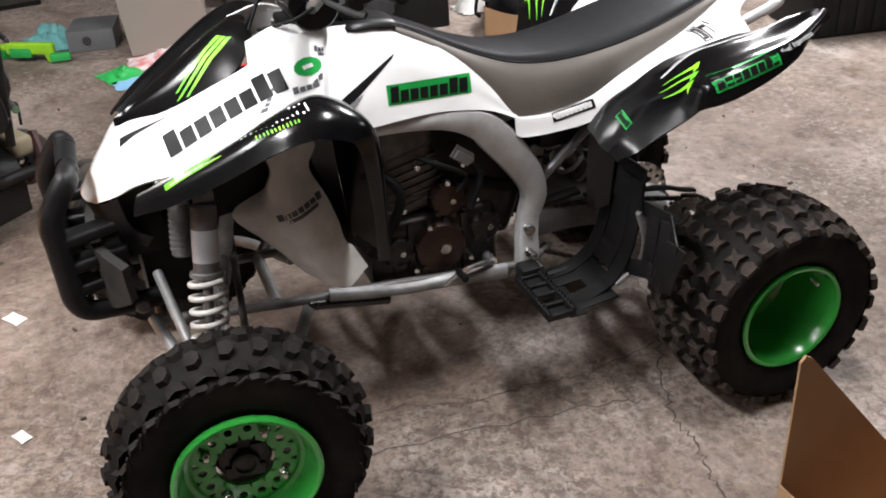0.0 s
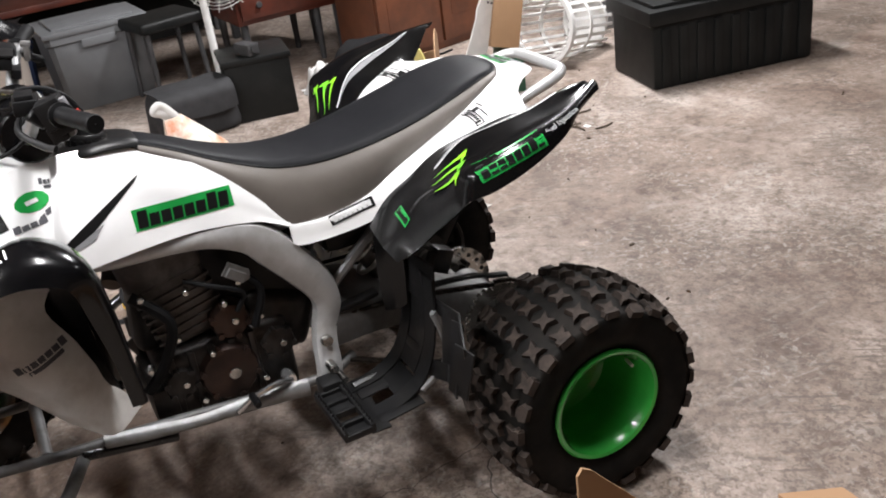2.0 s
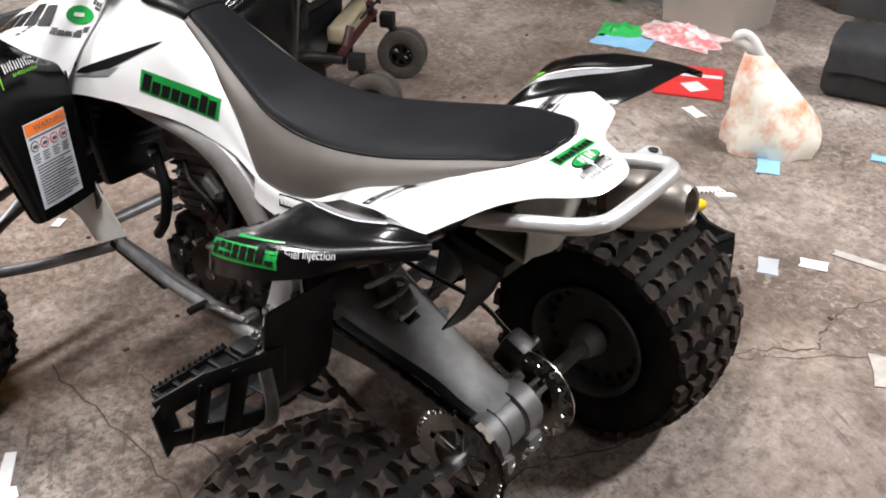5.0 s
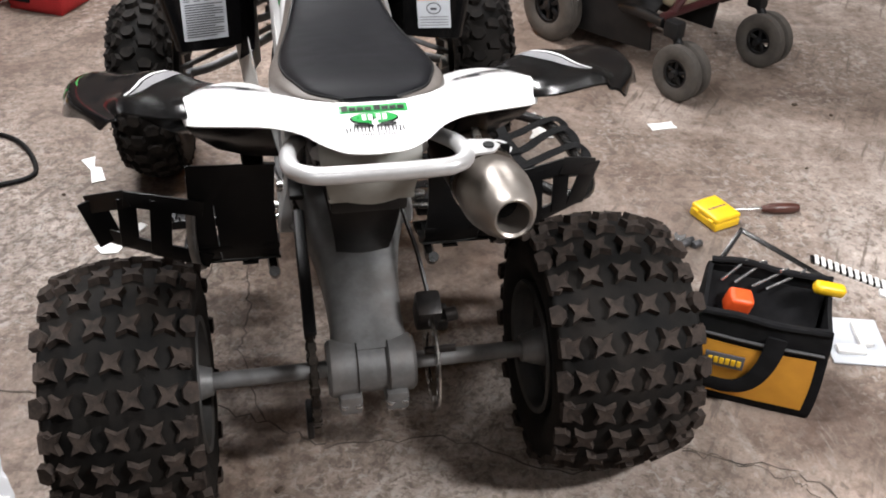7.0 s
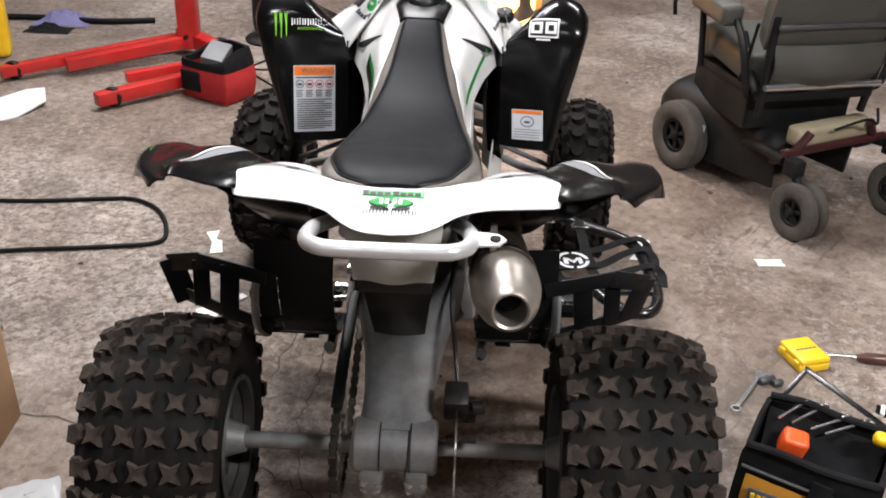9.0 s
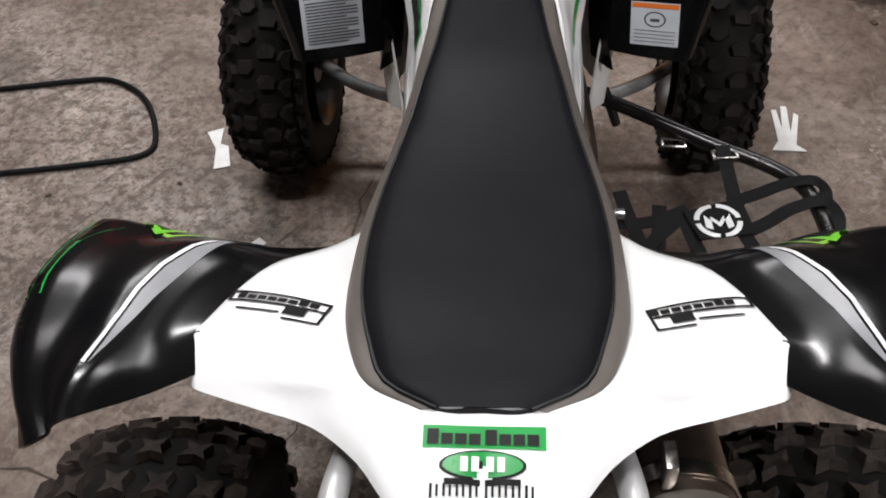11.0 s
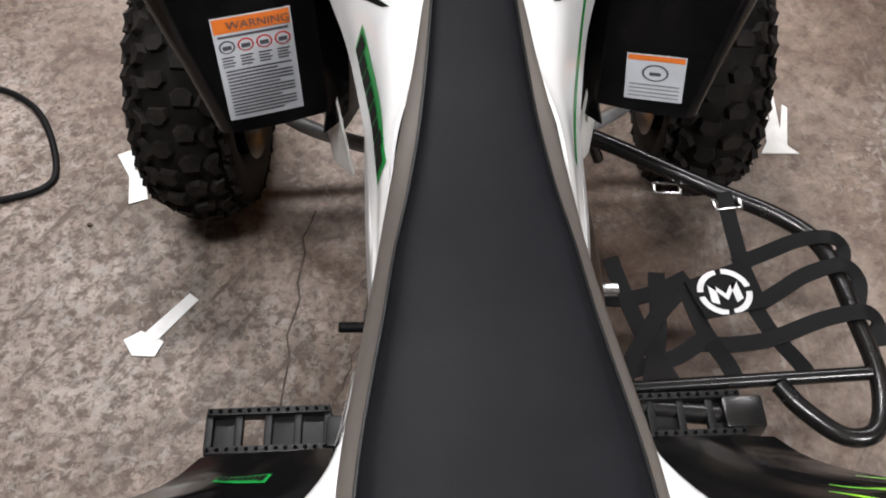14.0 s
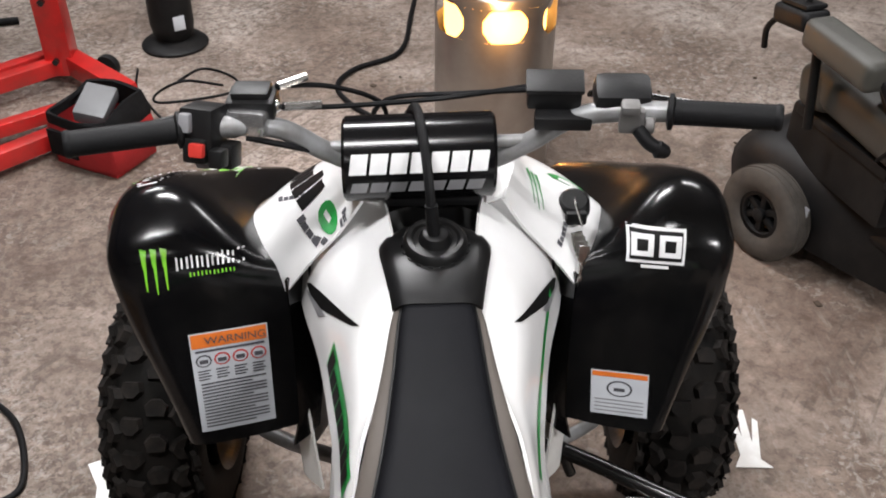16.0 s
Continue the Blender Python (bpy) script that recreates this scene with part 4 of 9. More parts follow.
sticker("warning_label", L, (-.341, .245, .556), (.11, .026, -.004), (.013, .012, .178), lab, [LABEL, ORANGE, INK, REDP], "pale warning label with an orange heading", lift=.0006)
WX, WY = .084, .082
lab = [(0, 0, box2(0, 0, WX, WY)), (1, 1, box2(.002, WY - .011, WX - .002, WY - .002)),
       (2, 1, [(WX / 2 + .019 * math.cos(a * .3927), WY - .032 + .015 * math.sin(a * .3927)) for a in range(16)]), (0, 2, [(WX / 2 + .016 * math.cos(a * .3927), WY - .032 + .0125 * math.sin(a * .3927)) for a in range(16)]),
       (2, 3, box2(WX / 2 - .008, WY - .036, WX / 2 + .008, WY - .030))]
for j in range(4):
    lab.append((4, 1, box2(.006, .006 + j * .007, WX - .006, .0085 + j * .007)))
sticker("warning_label", Rr, (.242, .277, .549), (.082, -.026, .008), (-.006, .015, .08), lab, [LABEL, ORANGE, INK, REDP, DECALG], "small pale warning label with an orange heading", lift=.0006)


def lettering(text, size, material, parent, m, name="lettering"):
    cu = bpy.data.curves.new(name, "FONT")
    cu.body, cu.size, cu.align_x, cu.align_y = text, size, "CENTER", "CENTER"
    tmp = bpy.data.objects.new(name, cu)
    me = bpy.data.meshes.new_from_object(tmp)
    bpy.data.objects.remove(tmp)
    me.materials.append(material)
    ob = new(name, me)
    ob.parent = parent
    ob.matrix_basis = m
    return ob


def face_pose(o, u, v, lift=0.0):
    u = Vector(u).normalized()
    v = Vector(v)
    v = (v - u * v.dot(u)).normalized()
    n = u.cross(v)
    m = Matrix((u, v, n)).transposed().to_4x4()
    m.translation = Vector(o) + n * lift
    return m


lettering("WARNING", .0175, INK, L, face_pose((-.276, .268, .719), (.11, .026, -.004), (.013, .012, .178), .004))

# dark liners inside the front mudguards
panel("fender_liner", [[(.172, .31, .80), (.178, .44, .80), (.165, .57, .755)], [(.160, .31, .62), (.158, .44, .62), (.148, .57, .60)]], MATT, quad, "matt black inner liner", flip=True, nu=3, nv=3)

# black webs that close the mudguard towards the scoop
panel("mudguard_web", [[(.204, .300, .79), (.19, .338, .785), (.174, .385, .78)], [(.204, .293, .66), (.19, .330, .66), (.172, .385, .655)], [(.206, .284, .54), (.192, .305, .545), (.174, .345, .55)], [(.215, .272, .49), (.196, .285, .495), (.178, .305, .50)]], BLACK, quad, "glossy black web of the front mudguard", flip=True, nu=3, nv=3)

# -- radiator scoops beside the engine --
WG = [((.205, .40, .79), (.178, .41, .76)), ((.205, .385, .745), (.178, .41, .71)), ((.21, .40, .70), (.172, .44, .66)), ((.205, .36, .62), (.165, .52, .61)), ((.19, .32, .52), (.165, .45, .52)), ((.175, .262, .415), (.165, .385, .430))]
WG = [[(a[0], a[1] - .05 + (.74 - a[2]) * .10, a[2]), (a[0] + .036, a[1] + .05, a[2] - .02), b] for a, b in WG]
scoops = panel("radiator_scoop", WG, SCOOP, quad, "dusty white plastic radiator scoop", flip=True)
sticker("word_sticker", scoops[0], (-.20, .435, .60), (0, -1, .28), (.1, .1, 1), bars(.105, .018, 7, 0, 0) + [(0, 0, box2(.02, -.012, .09, -.003))], [INK])

# -- filler cap and breather --
SEMI = mat("semi_gloss_black_plastic", (0.005, 0.005, 0.0055), 0.36, spec=0.3, second=(0.008, 0.008, 0.008), scale=20, dirt=(0.02, 0.018, 0.016), dirt_scale=14, dirt_amt=0.2)
bm = bmesh.new()
loft(bm, [[(-.043, .100, .899), (-.036, .096, .907), (0, .094, .908), (.036, .096, .907), (.043, .100, .899)], [(-.046, .112, .905), (-.038, .112, .913), (0, .112, .914), (.038, .112, .913), (.046, .112, .905)], [(-.053, .15, .912), (-.044, .15, .920), (0, .15, .922), (.044, .15, .920), (.053, .15, .912)], [(-.060, .192, .914), (-.050, .192, .922), (0, .194, .926), (.050, .192, .922), (.060, .192, .914)], [(-.050, .215, .910), (-.040, .216, .918), (0, .218, .92), (.040, .216, .918), (.050, .215, .910)], [(-.036, .24, .902), (-.026, .24, .908), (0, .24, .91), (.026, .24, .908), (.036, .24, .902)]], nu=3, nv=3, thick=.010, flip=True)
part("tank_cover", bm, SEMI, quad, "glossy black tank cover")
bm = bmesh.new()
lathe(bm, [(-.022, .040), (.006, .0395), (.013, .0375), (.0165, .034), (.0165, .029), (.0125, .0265), (.0125, .020), (.019, .018), (.024, .0155), (.0255, .012), (.0255, .001)], (0, .180, .931), (0, -.16, 1), 32)
cap_ = part("filler_cap", bm, SEMI, quad, "round ribbed black filler cap")
bm = bmesh.new()
for k in range(18):
    a = 2 * math.pi * k / 18
    block(bm, (.004, .007, .020), Matrix.Translation((0, .180, .931)) @ Matrix.Rotation(math.radians(9), 4, "X") @ Matrix.Rotation(a, 4, "Z") @ pose(.0395, 0, -.003), .0012)
part("cap_grip", bm, SEMI, cap_)
bm = bmesh.new()
tube(bm, [(0, .174, .94), (-.004, .174, .975), (-.008, .195, 1.025), (-.014, .245, 1.056), (-.02, .31, 1.05), (-.03, .38, 1.0)], .0058, n=8)
rod(bm, (-.002, .174, .955), (-.005, .178, .992), .008, n=10)
part("breather_hose", bm, GRIP, quad)

# -- handlebar --
bar_pts = [(-.405, .205, 1.085), (-.28, .242, 1.078), (-.185, .265, 1.064), (-.125, .288, 1.015), (-.06, .295, .985), (.06, .295, .985), (.125, .288, 1.015), (.185, .265, 1.064), (.28, .242, 1.078), (.405, .205, 1.085)]
bm = bmesh.new()
tube(bm, bar_pts, .0125, n=14, steps=6)
rod(bm, (-.12, .289, 1.02), (.12, .289, 1.02), .008)
bar = part("handlebar", bm, ARMM, quad, "dull silver tapered handlebar")
for s in (-1, 1):
    bm = bmesh.new()
    a, b = Vector((s * .41, .2035, 1.0855)), Vector((s * .283, .241, 1.0785))
    ax = (b - a).normalized()
    prof = [(0, .001), (0, .0142), (.003, .0160), (.006, .0160), (.008, .0148)] + [(.010 + k * .006 + d, .0146 + (.0005 if d else 0)) for k in range(18) for d in (0, .003)] + [(.122, .0150), (.124, .0215), (.129, .0215), (.131, .0145)]
    lathe(bm, prof, a, ax, 18)
    part("grip", bm, GRIP, bar, "ribbed black rubber grip")
bm = bmesh.new()
lathe(bm, [(-.095, .001), (-.095, .049), (-.091, .053), (.091, .053), (.095, .049), (.095, .001)], (-.010, .287, 1.004), (1, 0, 0), 30)
pad = part("bar_pad", bm, BLACK, bar, "glossy black round handlebar pad")
sticker("word_sticker", pad, (-.096, .243, 1.020), (1, 0, 0), (0, .6, .8), bars(.172, .024, 7, 0, 0, .15, y0=-.012, tall=(1,)), [DECALW])
sticker("word_sticker", pad, (-.094, .236, .998), (1, 0, 0), (0, .3, .95), bars(.166, .014, 7, 0, 0, .3, y0=-.012, tall=(1,)), [DECALG])
# left switch block, choke, perch
bm = bmesh.new()
M = face_pose((-.262, .247, 1.079), (1, -.3, 0), (0, .3, 1))
block(bm, (.042, .05, .045), M, .006)
block(bm, (.03, .03, .05), M @ pose(.0, -.024, .002), .005)
block(bm, (.05, .03, .03), M @ pose(.012, -.034, -.012), .005)
block(bm, (.018, .022, .02), M @ pose(.028, -.03, .02), .004)
part("switch_block", bm, MATT, bar, "black switch block")
bm = bmesh.new()
block(bm, (.018, .016, .010), M @ pose(.006, -.021, .030), .003)
part("stop_switch", bm, REDP, bar, "red stop switch")
bm = bmesh.new()
block(bm, (.014, .022, .014), M @ pose(-.010, .008, .024), .003)
part("switch_key", bm, DECALG, bar, "grey dimmer key")
bm = bmesh.new()
block(bm, (.018, .012, .014), M @ pose(.004, -.042, .006), .003)
part("switch_key", bm, DECALG, bar, "grey starter key")
bm = bmesh.new()
block(bm, (.05, .03, .032), face_pose((-.212, .262, 1.075), (1, -.25, 0), (0, .2, 1)), .008)
rod(bm, (-.195, .275, 1.078), (-.18, .285, 1.085), .01, n=12)
part("lever_perch", bm, CHROME, bar, "polished clutch lever perch")
bm = bmesh.new()
block(bm, (.058, .042, .026), face_pose((-.208, .282, 1.088), (1, -.1, 0), (0, 1, .1)), .005)
block(bm, (.045, .03, .012), face_pose((-.208, .282, 1.103), (1, -.1, 0), (0, 1, .1)), .003)
rod(bm, (-.236, .285, 1.08), (-.236, .262, 1.055), .012, n=12, bevel=.003)
part("thumb_reservoir", bm, MATT, bar)
# throttle, master cylinder and brake lever
bm = bmesh.new()
M = face_pose((.235, .262, 1.085), (1, -.1, 0), (0, 1, .25))
block(bm, (.07, .05, .032), M @ pose(0, .01, .0), .012)
block(bm, (.066, .036, .026), M @ pose(-.082, .012, .0), .005)
block(bm, (.07, .04, .006), M @ pose(-.082, .012, .016), .002)
block(bm, (.07, .02, .02), M @ pose(-.07, -.012, -.022), .004)
part("throttle_housing", bm, MATT, bar, "black throttle housing and brake reservoir")
bm = bmesh.new()
block(bm, (.030, .012, .034), pose(.240, .228, 1.076, 10, 0, -10), .005)
block(bm, (.022, .020, .012), pose(.236, .226, 1.094, 10, 0, -10), .004)
rod(bm, (.256, .230, 1.068), (.268, .228, 1.068), .010, n=12, bevel=.002)
part("throttle_clamp", bm, CAST, bar, "bright cast clamp")
bm = bmesh.new()
tube(bm, [(.248, .225, 1.066), (.260, .212, 1.054), (.274, .206, 1.048)], .0085, n=10)
rod(bm, (.266, .207, 1.050), (.284, .204, 1.044), .011, .008, n=10, bevel=.004)
part("thumb_lever", bm, GRIP, bar)
for s in (-1, 1):
    bm = bmesh.new()
    tube(bm, [(s * .2, .29, 1.08), (s * .27, .31, 1.065), (s * .36, .285, 1.058), (s * .40, .27, 1.06)], .006, n=8, flat=.6)
    part("hand_lever", bm, MATT if s < 0 else SATIN, bar)
bm = bmesh.new()
tube(bm, [(-.18, .29, 1.105), (-.12, .33, 1.082), (-.06, .375, 1.035), (-.05, .42, .97)], .0035, n=6)
tube(bm, [(-.175, .275, 1.085), (-.11, .315, 1.062), (.02, .345, 1.052), (.13, .30, 1.088)], .0035, n=6)
tube(bm, [(-.215, .25, 1.06), (-.15, .27, 1.03), (-.11, .33, .985), (-.06, .40, .96)], .004, n=6)
tube(bm, [(.13, .29, 1.088), (.05, .345, 1.058), (-.05, .38, 1.035), (-.08, .42, .97)], .0035, n=6)
pieces("control_cable", bm, GRIP, bar)
bm = bmesh.new()
for a, b in (((-.178, .29, 1.104), (-.146, .313, 1.104)), ((-.172, .277, 1.084), (-.13, .30, 1.074)), ((.13, .30, 1.09), (.165, .285, 1.09))):
    rod(bm, a, b, .0055, n=8)
pieces("cable_adjuster", bm, STEEL, bar)
bm = bmesh.new()
for x in (-.04, .04):
    block(bm, (.03, .045, .06), (x, .292, .965), .008)
rod(bm, (0, .295, .95), (0, .44, .66), .024, n=16)
block(bm, (.12, .07, .02), (0, .30, .94), .008)
part("steering_stem", bm, MATT, quad, "black steering stem and bar clamps")
# the bar is set slightly askew: its left end lies lower and further back
for ob in [bar] + list(bar.children_recursive):
    for v in ob.data.vertices:
        k = min(1.0, max(0.0, (.4 - v.co.x) / .8))
        v.co = Vector((v.co.x * .982 - .007, v.co.y - .014 * k, v.co.z - .012 * k))
# key switch, keys
bm = bmesh.new()
rod(bm, (.205, .385, .84), (.203, .375, .866), .024, .022, n=20, bevel=.004)
block(bm, (.03, .012, .02), pose(.204, .355, .848), .004)
key = part("key_switch", bm, MATT, quad, "black key switch with a hanging bunch of keys")
bm = bmesh.new()
tube(bm, [(.203, .372, .87), (.2, .35, .875), (.207, .33, .855), (.211, .345, .842)], .0016, n=6)
for k in range(4):
    slab(bm, [(-.008, 0), (.008, 0), (.009, -.02), (.003, -.024), (.003, -.05), (-.003, -.052), (-.003, -.024), (-.009, -.02)], .002, pose(.206 + k * .004 - .006, .325 - k * .003, .845 - .006 * k, 70, 10 * k - 15, 5 * k))
part("key_ring", bm, STEEL, key, "steel keys on a ring", fix=True)

# -- frame --
bm = bmesh.new()
for s in (-1, 1):
    # spar beside the tank, the bend and the leg down to the foot rest
    spar = [(0.400, 0.700, 0.014), (0.280, 0.722, 0.014), (0.205, 0.714, 0.015), (0.100, 0.710, 0.018), (0.020, 0.700, 0.022), (-0.055, 0.676, 0.034), (-0.100, 0.636, 0.041), (-0.158, 0.562, 0.040), (-0.190, 0.508, 0.036), (-0.200, 0.460, 0.031), (-0.184, 0.412, 0.027), (-0.174, 0.365, 0.028), (-0.170, 0.315, 0.029), (-0.162, 0.273, 0.026)]
    rows = []
    for k, (y, z, w) in enumerate(spar):
        a = spar[max(k - 1, 0)]
        b = spar[min(k + 1, len(spar) - 1)]
        t = Vector((0, b[0] - a[0], b[1] - a[1])).normalized()
        n = Vector((0, -t.z, t.y))
        c = Vector((s * (.112 + .025 * max(0, min(1, (.42 - z) / .12))), y, z))
        o = Vector((s * .013, 0, 0))
        rows.append([tuple(c + n * w - o), tuple(c + n * w * .9 + o), tuple(c + o * 1.5), tuple(c - n * w * .9 + o), tuple(c - n * w - o)])
    loft(bm, rows, nu=3, nv=2, thick=.006, flip=s < 0)
part("frame_spar", bm, FRAME, quad, "silver painted frame spar", fix=True)
bm = bmesh.new()
for s in (-1, 1):
    tube(bm, [(s * .06, .46, .74), (s * .08, .52, .58), (s * .10, .56, .42), (s * .10, .60, .36)], .017, n=10)
    tube(bm, [(s * .085, -.10, .66), (s * .085, -.32, .70), (s * .09, -.55, .76), (s * .08, -.70, .77)], .014, n=8)
    tube(bm, [(s * .10, -.21, .48), (s * .10, -.35, .60), (s * .095, -.52, .74)], .012, n=8)
for y, z in ((.70, .36), (.45, .335), (.56, .45), (.50, .62)):
    rod(bm, (-.11, y, z), (.11, y, z), .014)
pieces("frame_tube", bm, ARMM, quad, "silver painted frame tube")
bm = bmesh.new()
for s in (-1, 1):
    tube(bm, [(s * .10, .70, .36), (s * .12, .45, .338), (s * .125, .25, .325), (s * .125, 0, .298), (s * .125, -.16, .285), (s * .10, -.24, .30)], .0115, n=10)
pieces("lower_tube", bm, CAST, quad, "dirty lower frame tube")
# flat cradle rails beside the sump and the dark pegs ahead of them
for s in (-1, 1):
    bm = bmesh.new()
    loft(bm, [[(s * .134, y, zt), (s * .144, y, zt - .006), (s * .146, y, (zt + zb) / 2), (s * .143, y, zb + .005), (s * .132, y, zb)] for y, zt, zb in ((.335, .352, .328), (.24, .332, .308), (.136, .313, .294), (.034, .310, .284), (-.05, .305, .273), (-.11, .301, .264))], nu=3, nv=2, thick=.006, flip=s < 0)
    part("cradle_rail", bm, ARMM, quad, "scuffed silver frame rail", fix=True)
    bm = bmesh.new()
    rod(bm, (s * .128, .385, .322), (s * .132, .19, .286), .0135, n=14, bevel=.003)
    part("frame_peg", bm, SATIN, quad, "black frame peg")
bm = bmesh.new()
for s in (-1, 1):
    rod(bm, (s * .132, -.172, .385), (s * .152, -.172, .385), .014, n=16, bevel=.003)
    rod(bm, (s * .148, -.165, .33), (s * .185, -.165, .33), .012, n=12, bevel=.003)
    rod(bm, (s * .14, -.175, .31), (s * .20, -.18, .305), .008, n=10)
pieces("frame_bolt", bm, STEEL, quad)
bm = bmesh.new()
slab(bm, [(-.03, -.016), (.02, -.016), (.03, 0), (.02, .016), (-.03, .016)], .006, face_pose((-.116, -.02, .605), (0, -1, -.8), (0, -.8, 1)))
slab(bm, [(-.02, -.01), (.02, -.01), (.02, .01), (-.02, .01)], .01, face_pose((-.121, -.015, .605), (0, -1, -.8), (0, -.8, 1)))
part("engine_hanger", bm, CAST, quad, fix=True)

# -- engine --
bm = bmesh.new()
block(bm, (.19, .30, .20), pose(0, .04, .36), .03, seg=3)
block(bm, (.16, .17, .14), pose(.0, -.09, .44, 20), .03, seg=3)
block(bm, (.20, .10, .09), pose(0, .17, .34), .02)
for k in range(5):
    block(bm, (.205, .015, .16), pose(0, -.02 + .045 * k, .37), .004)
eng0 = bmesh.new()
block(eng0, (.188, .29, .19), pose(0, .04, .36), .03, seg=3)
engine = part("engine", eng0, ENGINE, quad, "dark grimy single-cylinder engine")
pieces("engine_casting", bm, ENGINE, engine)
bm = bmesh.new()
block(bm, (.14, .15, .17), pose(0, .10, .545, -12), .02, seg=3)
block(bm, (.155, .17, .09), pose(0, .125, .655, -12), .02, seg=3)
for k in range(6):
    block(bm, (.15, .162, .006), pose(0, .09 + .004 * k, .49 + .02 * k, -12), .002)
pieces("cylinder_casting", bm, CYLGREY, engine, "grimy grey cylinder casting")
for (y, z, r, mt, x) in ((.045, .375, .066, BRONZE, -.118), (.015, .49, .042, BRONZE, -.105), (.15, .385, .036, ENGINE, -.112), (-.075, .40, .038, ENGINE, -.11)):
    bm = bmesh.new()
    lathe(bm, [(.03, r * 1.05), (0, r), (-.008, r * .92), (-.010, r * .6), (-.012, r * .3), (-.012, .001)], (x + .012, y, z), (1, 0, 0), 26)
    part("engine_cover", bm, mt, engine)
    bm = bmesh.new()
    for k in range(6):
        a = math.pi / 3 * k + .3
        rod(bm, (x + .02, y + r * .93 * math.cos(a), z + r * .93 * math.sin(a)), (x - .002, y + r * .93 * math.cos(a), z + r * .93 * math.sin(a)), .007, n=8)
    pieces("cover_bolt", bm, mt, engine)
    bm = bmesh.new()
    rod(bm, (x + .004, y - .008, z), (x - .006, y - .008, z), .014 if r > .06 else .008, n=14, bevel=.002)
    part("cover_plug", bm, STEEL, engine)
bm = bmesh.new()
lathe(bm, [(-.03, .075), (0, .072), (.01, .06), (.012, .001)], (.12, .03, .38), (1, 0, 0), 26)
lathe(bm, [(-.03, .045), (0, .042), (.008, .03), (.01, .001)], (.115, .16, .40), (1, 0, 0), 20)
part("engine_cover", bm, ENGINE, engine)
bm = bmesh.new()
tube(bm, [(-.10, .20, .62), (-.125, .14, .55), (-.12, .17, .46), (-.11, .22, .40)], .012, n=8)
tube(bm, [(-.09, -.02, .60), (-.115, -.06, .55), (-.12, -.03, .47)], .009, n=8)
tube(bm, [(-.105, .09, .62), (-.13, .04, .60), (-.125, -.02, .56), (-.12, .0, .52)], .006, n=8)
tube(bm, [(.09, .20, .64), (.12, .12, .58), (.115, .15, .46)], .011, n=8)
block(bm, (.10, .14, .10), pose(0, -.06, .62, 10), .02)
tube(bm, [(0, -.06, .63), (0, -.16, .66), (0, -.24, .66)], .04, n=14)
pieces("engine_hose", bm, GRIP, engine, "black rubber hose")
bm = bmesh.new()
for (y, z) in ((.18, .615), (.09, .60), (-.02, .585), (.13, .50), (.07, .44), (.20, .45), (-.05, .49), (.11, .335), (-.03, .335), (.02, .545)):
    rod(bm, (-.10, y, z), (-.124, y + .004, z), .0075, n=6, bevel=.002)
pieces("engine_bolt", bm, STEEL, engine)
bm = bmesh.new()
block(bm, (.12, .40, .26), pose(0, -.0, .56, 8), .03, seg=3)
part("intake_box", bm, MATT, engine, "matt black intake box")
# radiator in front
bm = bmesh.new()
block(bm, (.24, .035, .22), pose(0, .40, .58, -14), .008)
for k in range(9):
    block(bm, (.23, .04, .004), pose(0, .395 - .004 * k, .49 + .022 * k, -14), .001)
pieces("radiator_fin", bm, MATT, quad)
# mass of airbox and fuel tank under the seat and shroud
bm = bmesh.new()
loft(bm, [[(-.09, -.10, .70), (-.06, -.10, .765), (.06, -.10, .765), (.09, -.10, .70)], [(-.10, -.3, .68), (-.09, -.3, .755), (.09, -.3, .755), (.10, -.3, .68)], [(-.11, -.55, .74), (-.10, -.55, .81), (.10, -.55, .81), (.11, -.55, .74)], [(-.085, -.70, .78), (-.08, -.70, .83), (.08, -.70, .83), (.085, -.70, .78)]], thick=.02, flip=True)
block(bm, (.16, .20, .16), pose(0, -.33, .63), .03)
part("airbox", bm, MATT, quad)
bm = bmesh.new()
loft(bm, [[(-.10, .30, .74), (-.08, .30, .88), (0, .30, .91), (.08, .30, .88), (.10, .30, .74)], [(-.11, .15, .72), (-.09, .15, .86), (0, .15, .905), (.09, .15, .86), (.11, .15, .72)], [(-.10, .0, .70), (-.08, .0, .80), (0, .0, .84), (.08, .0, .80), (.10, .0, .70)]], thick=.01, flip=True)
part("fuel_tank", bm, MATT, quad)

# -- foot pegs, levers, heel guards --
for s in (-1, 1):
    bm = bmesh.new()
    M = pose(s * .30, -.135, .30)
    block(bm, (.18, .012, .022), M @ pose(0, .03, 0), .003)
    block(bm, (.18, .012, .022), M @ pose(0, -.03, 0), .003)
    for k in range(-2, 3):
        block(bm, (.012, .06, .016), M @ pose(k * .043, 0, -.002), .003)
    for k in range(13):
        for y in (.03, -.03):
            rod(bm, (s * .30 - .084 + k * .014, -.135 + y, .31), (s * .30 - .084 + k * .014, -.135 + y, .319), .004, .0015, n=5)
    block(bm, (.05, .05, .05), (s * .19, -.145, .295), .008)
    block(bm, (.085, .052, .006), M @ pose(-s * .045, 0, -.006), .002)
    block(bm, (.045, .05, .006), M @ pose(s * .062, 0, -.008), .002)
    part("foot_peg", bm, MATT, quad, "toothed black steel foot peg")
bm = bmesh.new()
tube(bm, [(-.135, -.075, .315), (-.150, -.04, .33), (-.155, .015, .322), (-.157, .06, .30)], .009, n=8, flat=.7)
rod(bm, (-.135, -.075, .315), (-.10, -.075, .315), .014, n=12)
part("gear_lever", bm, CHROME, quad, "polished gear lever")
bm = bmesh.new()
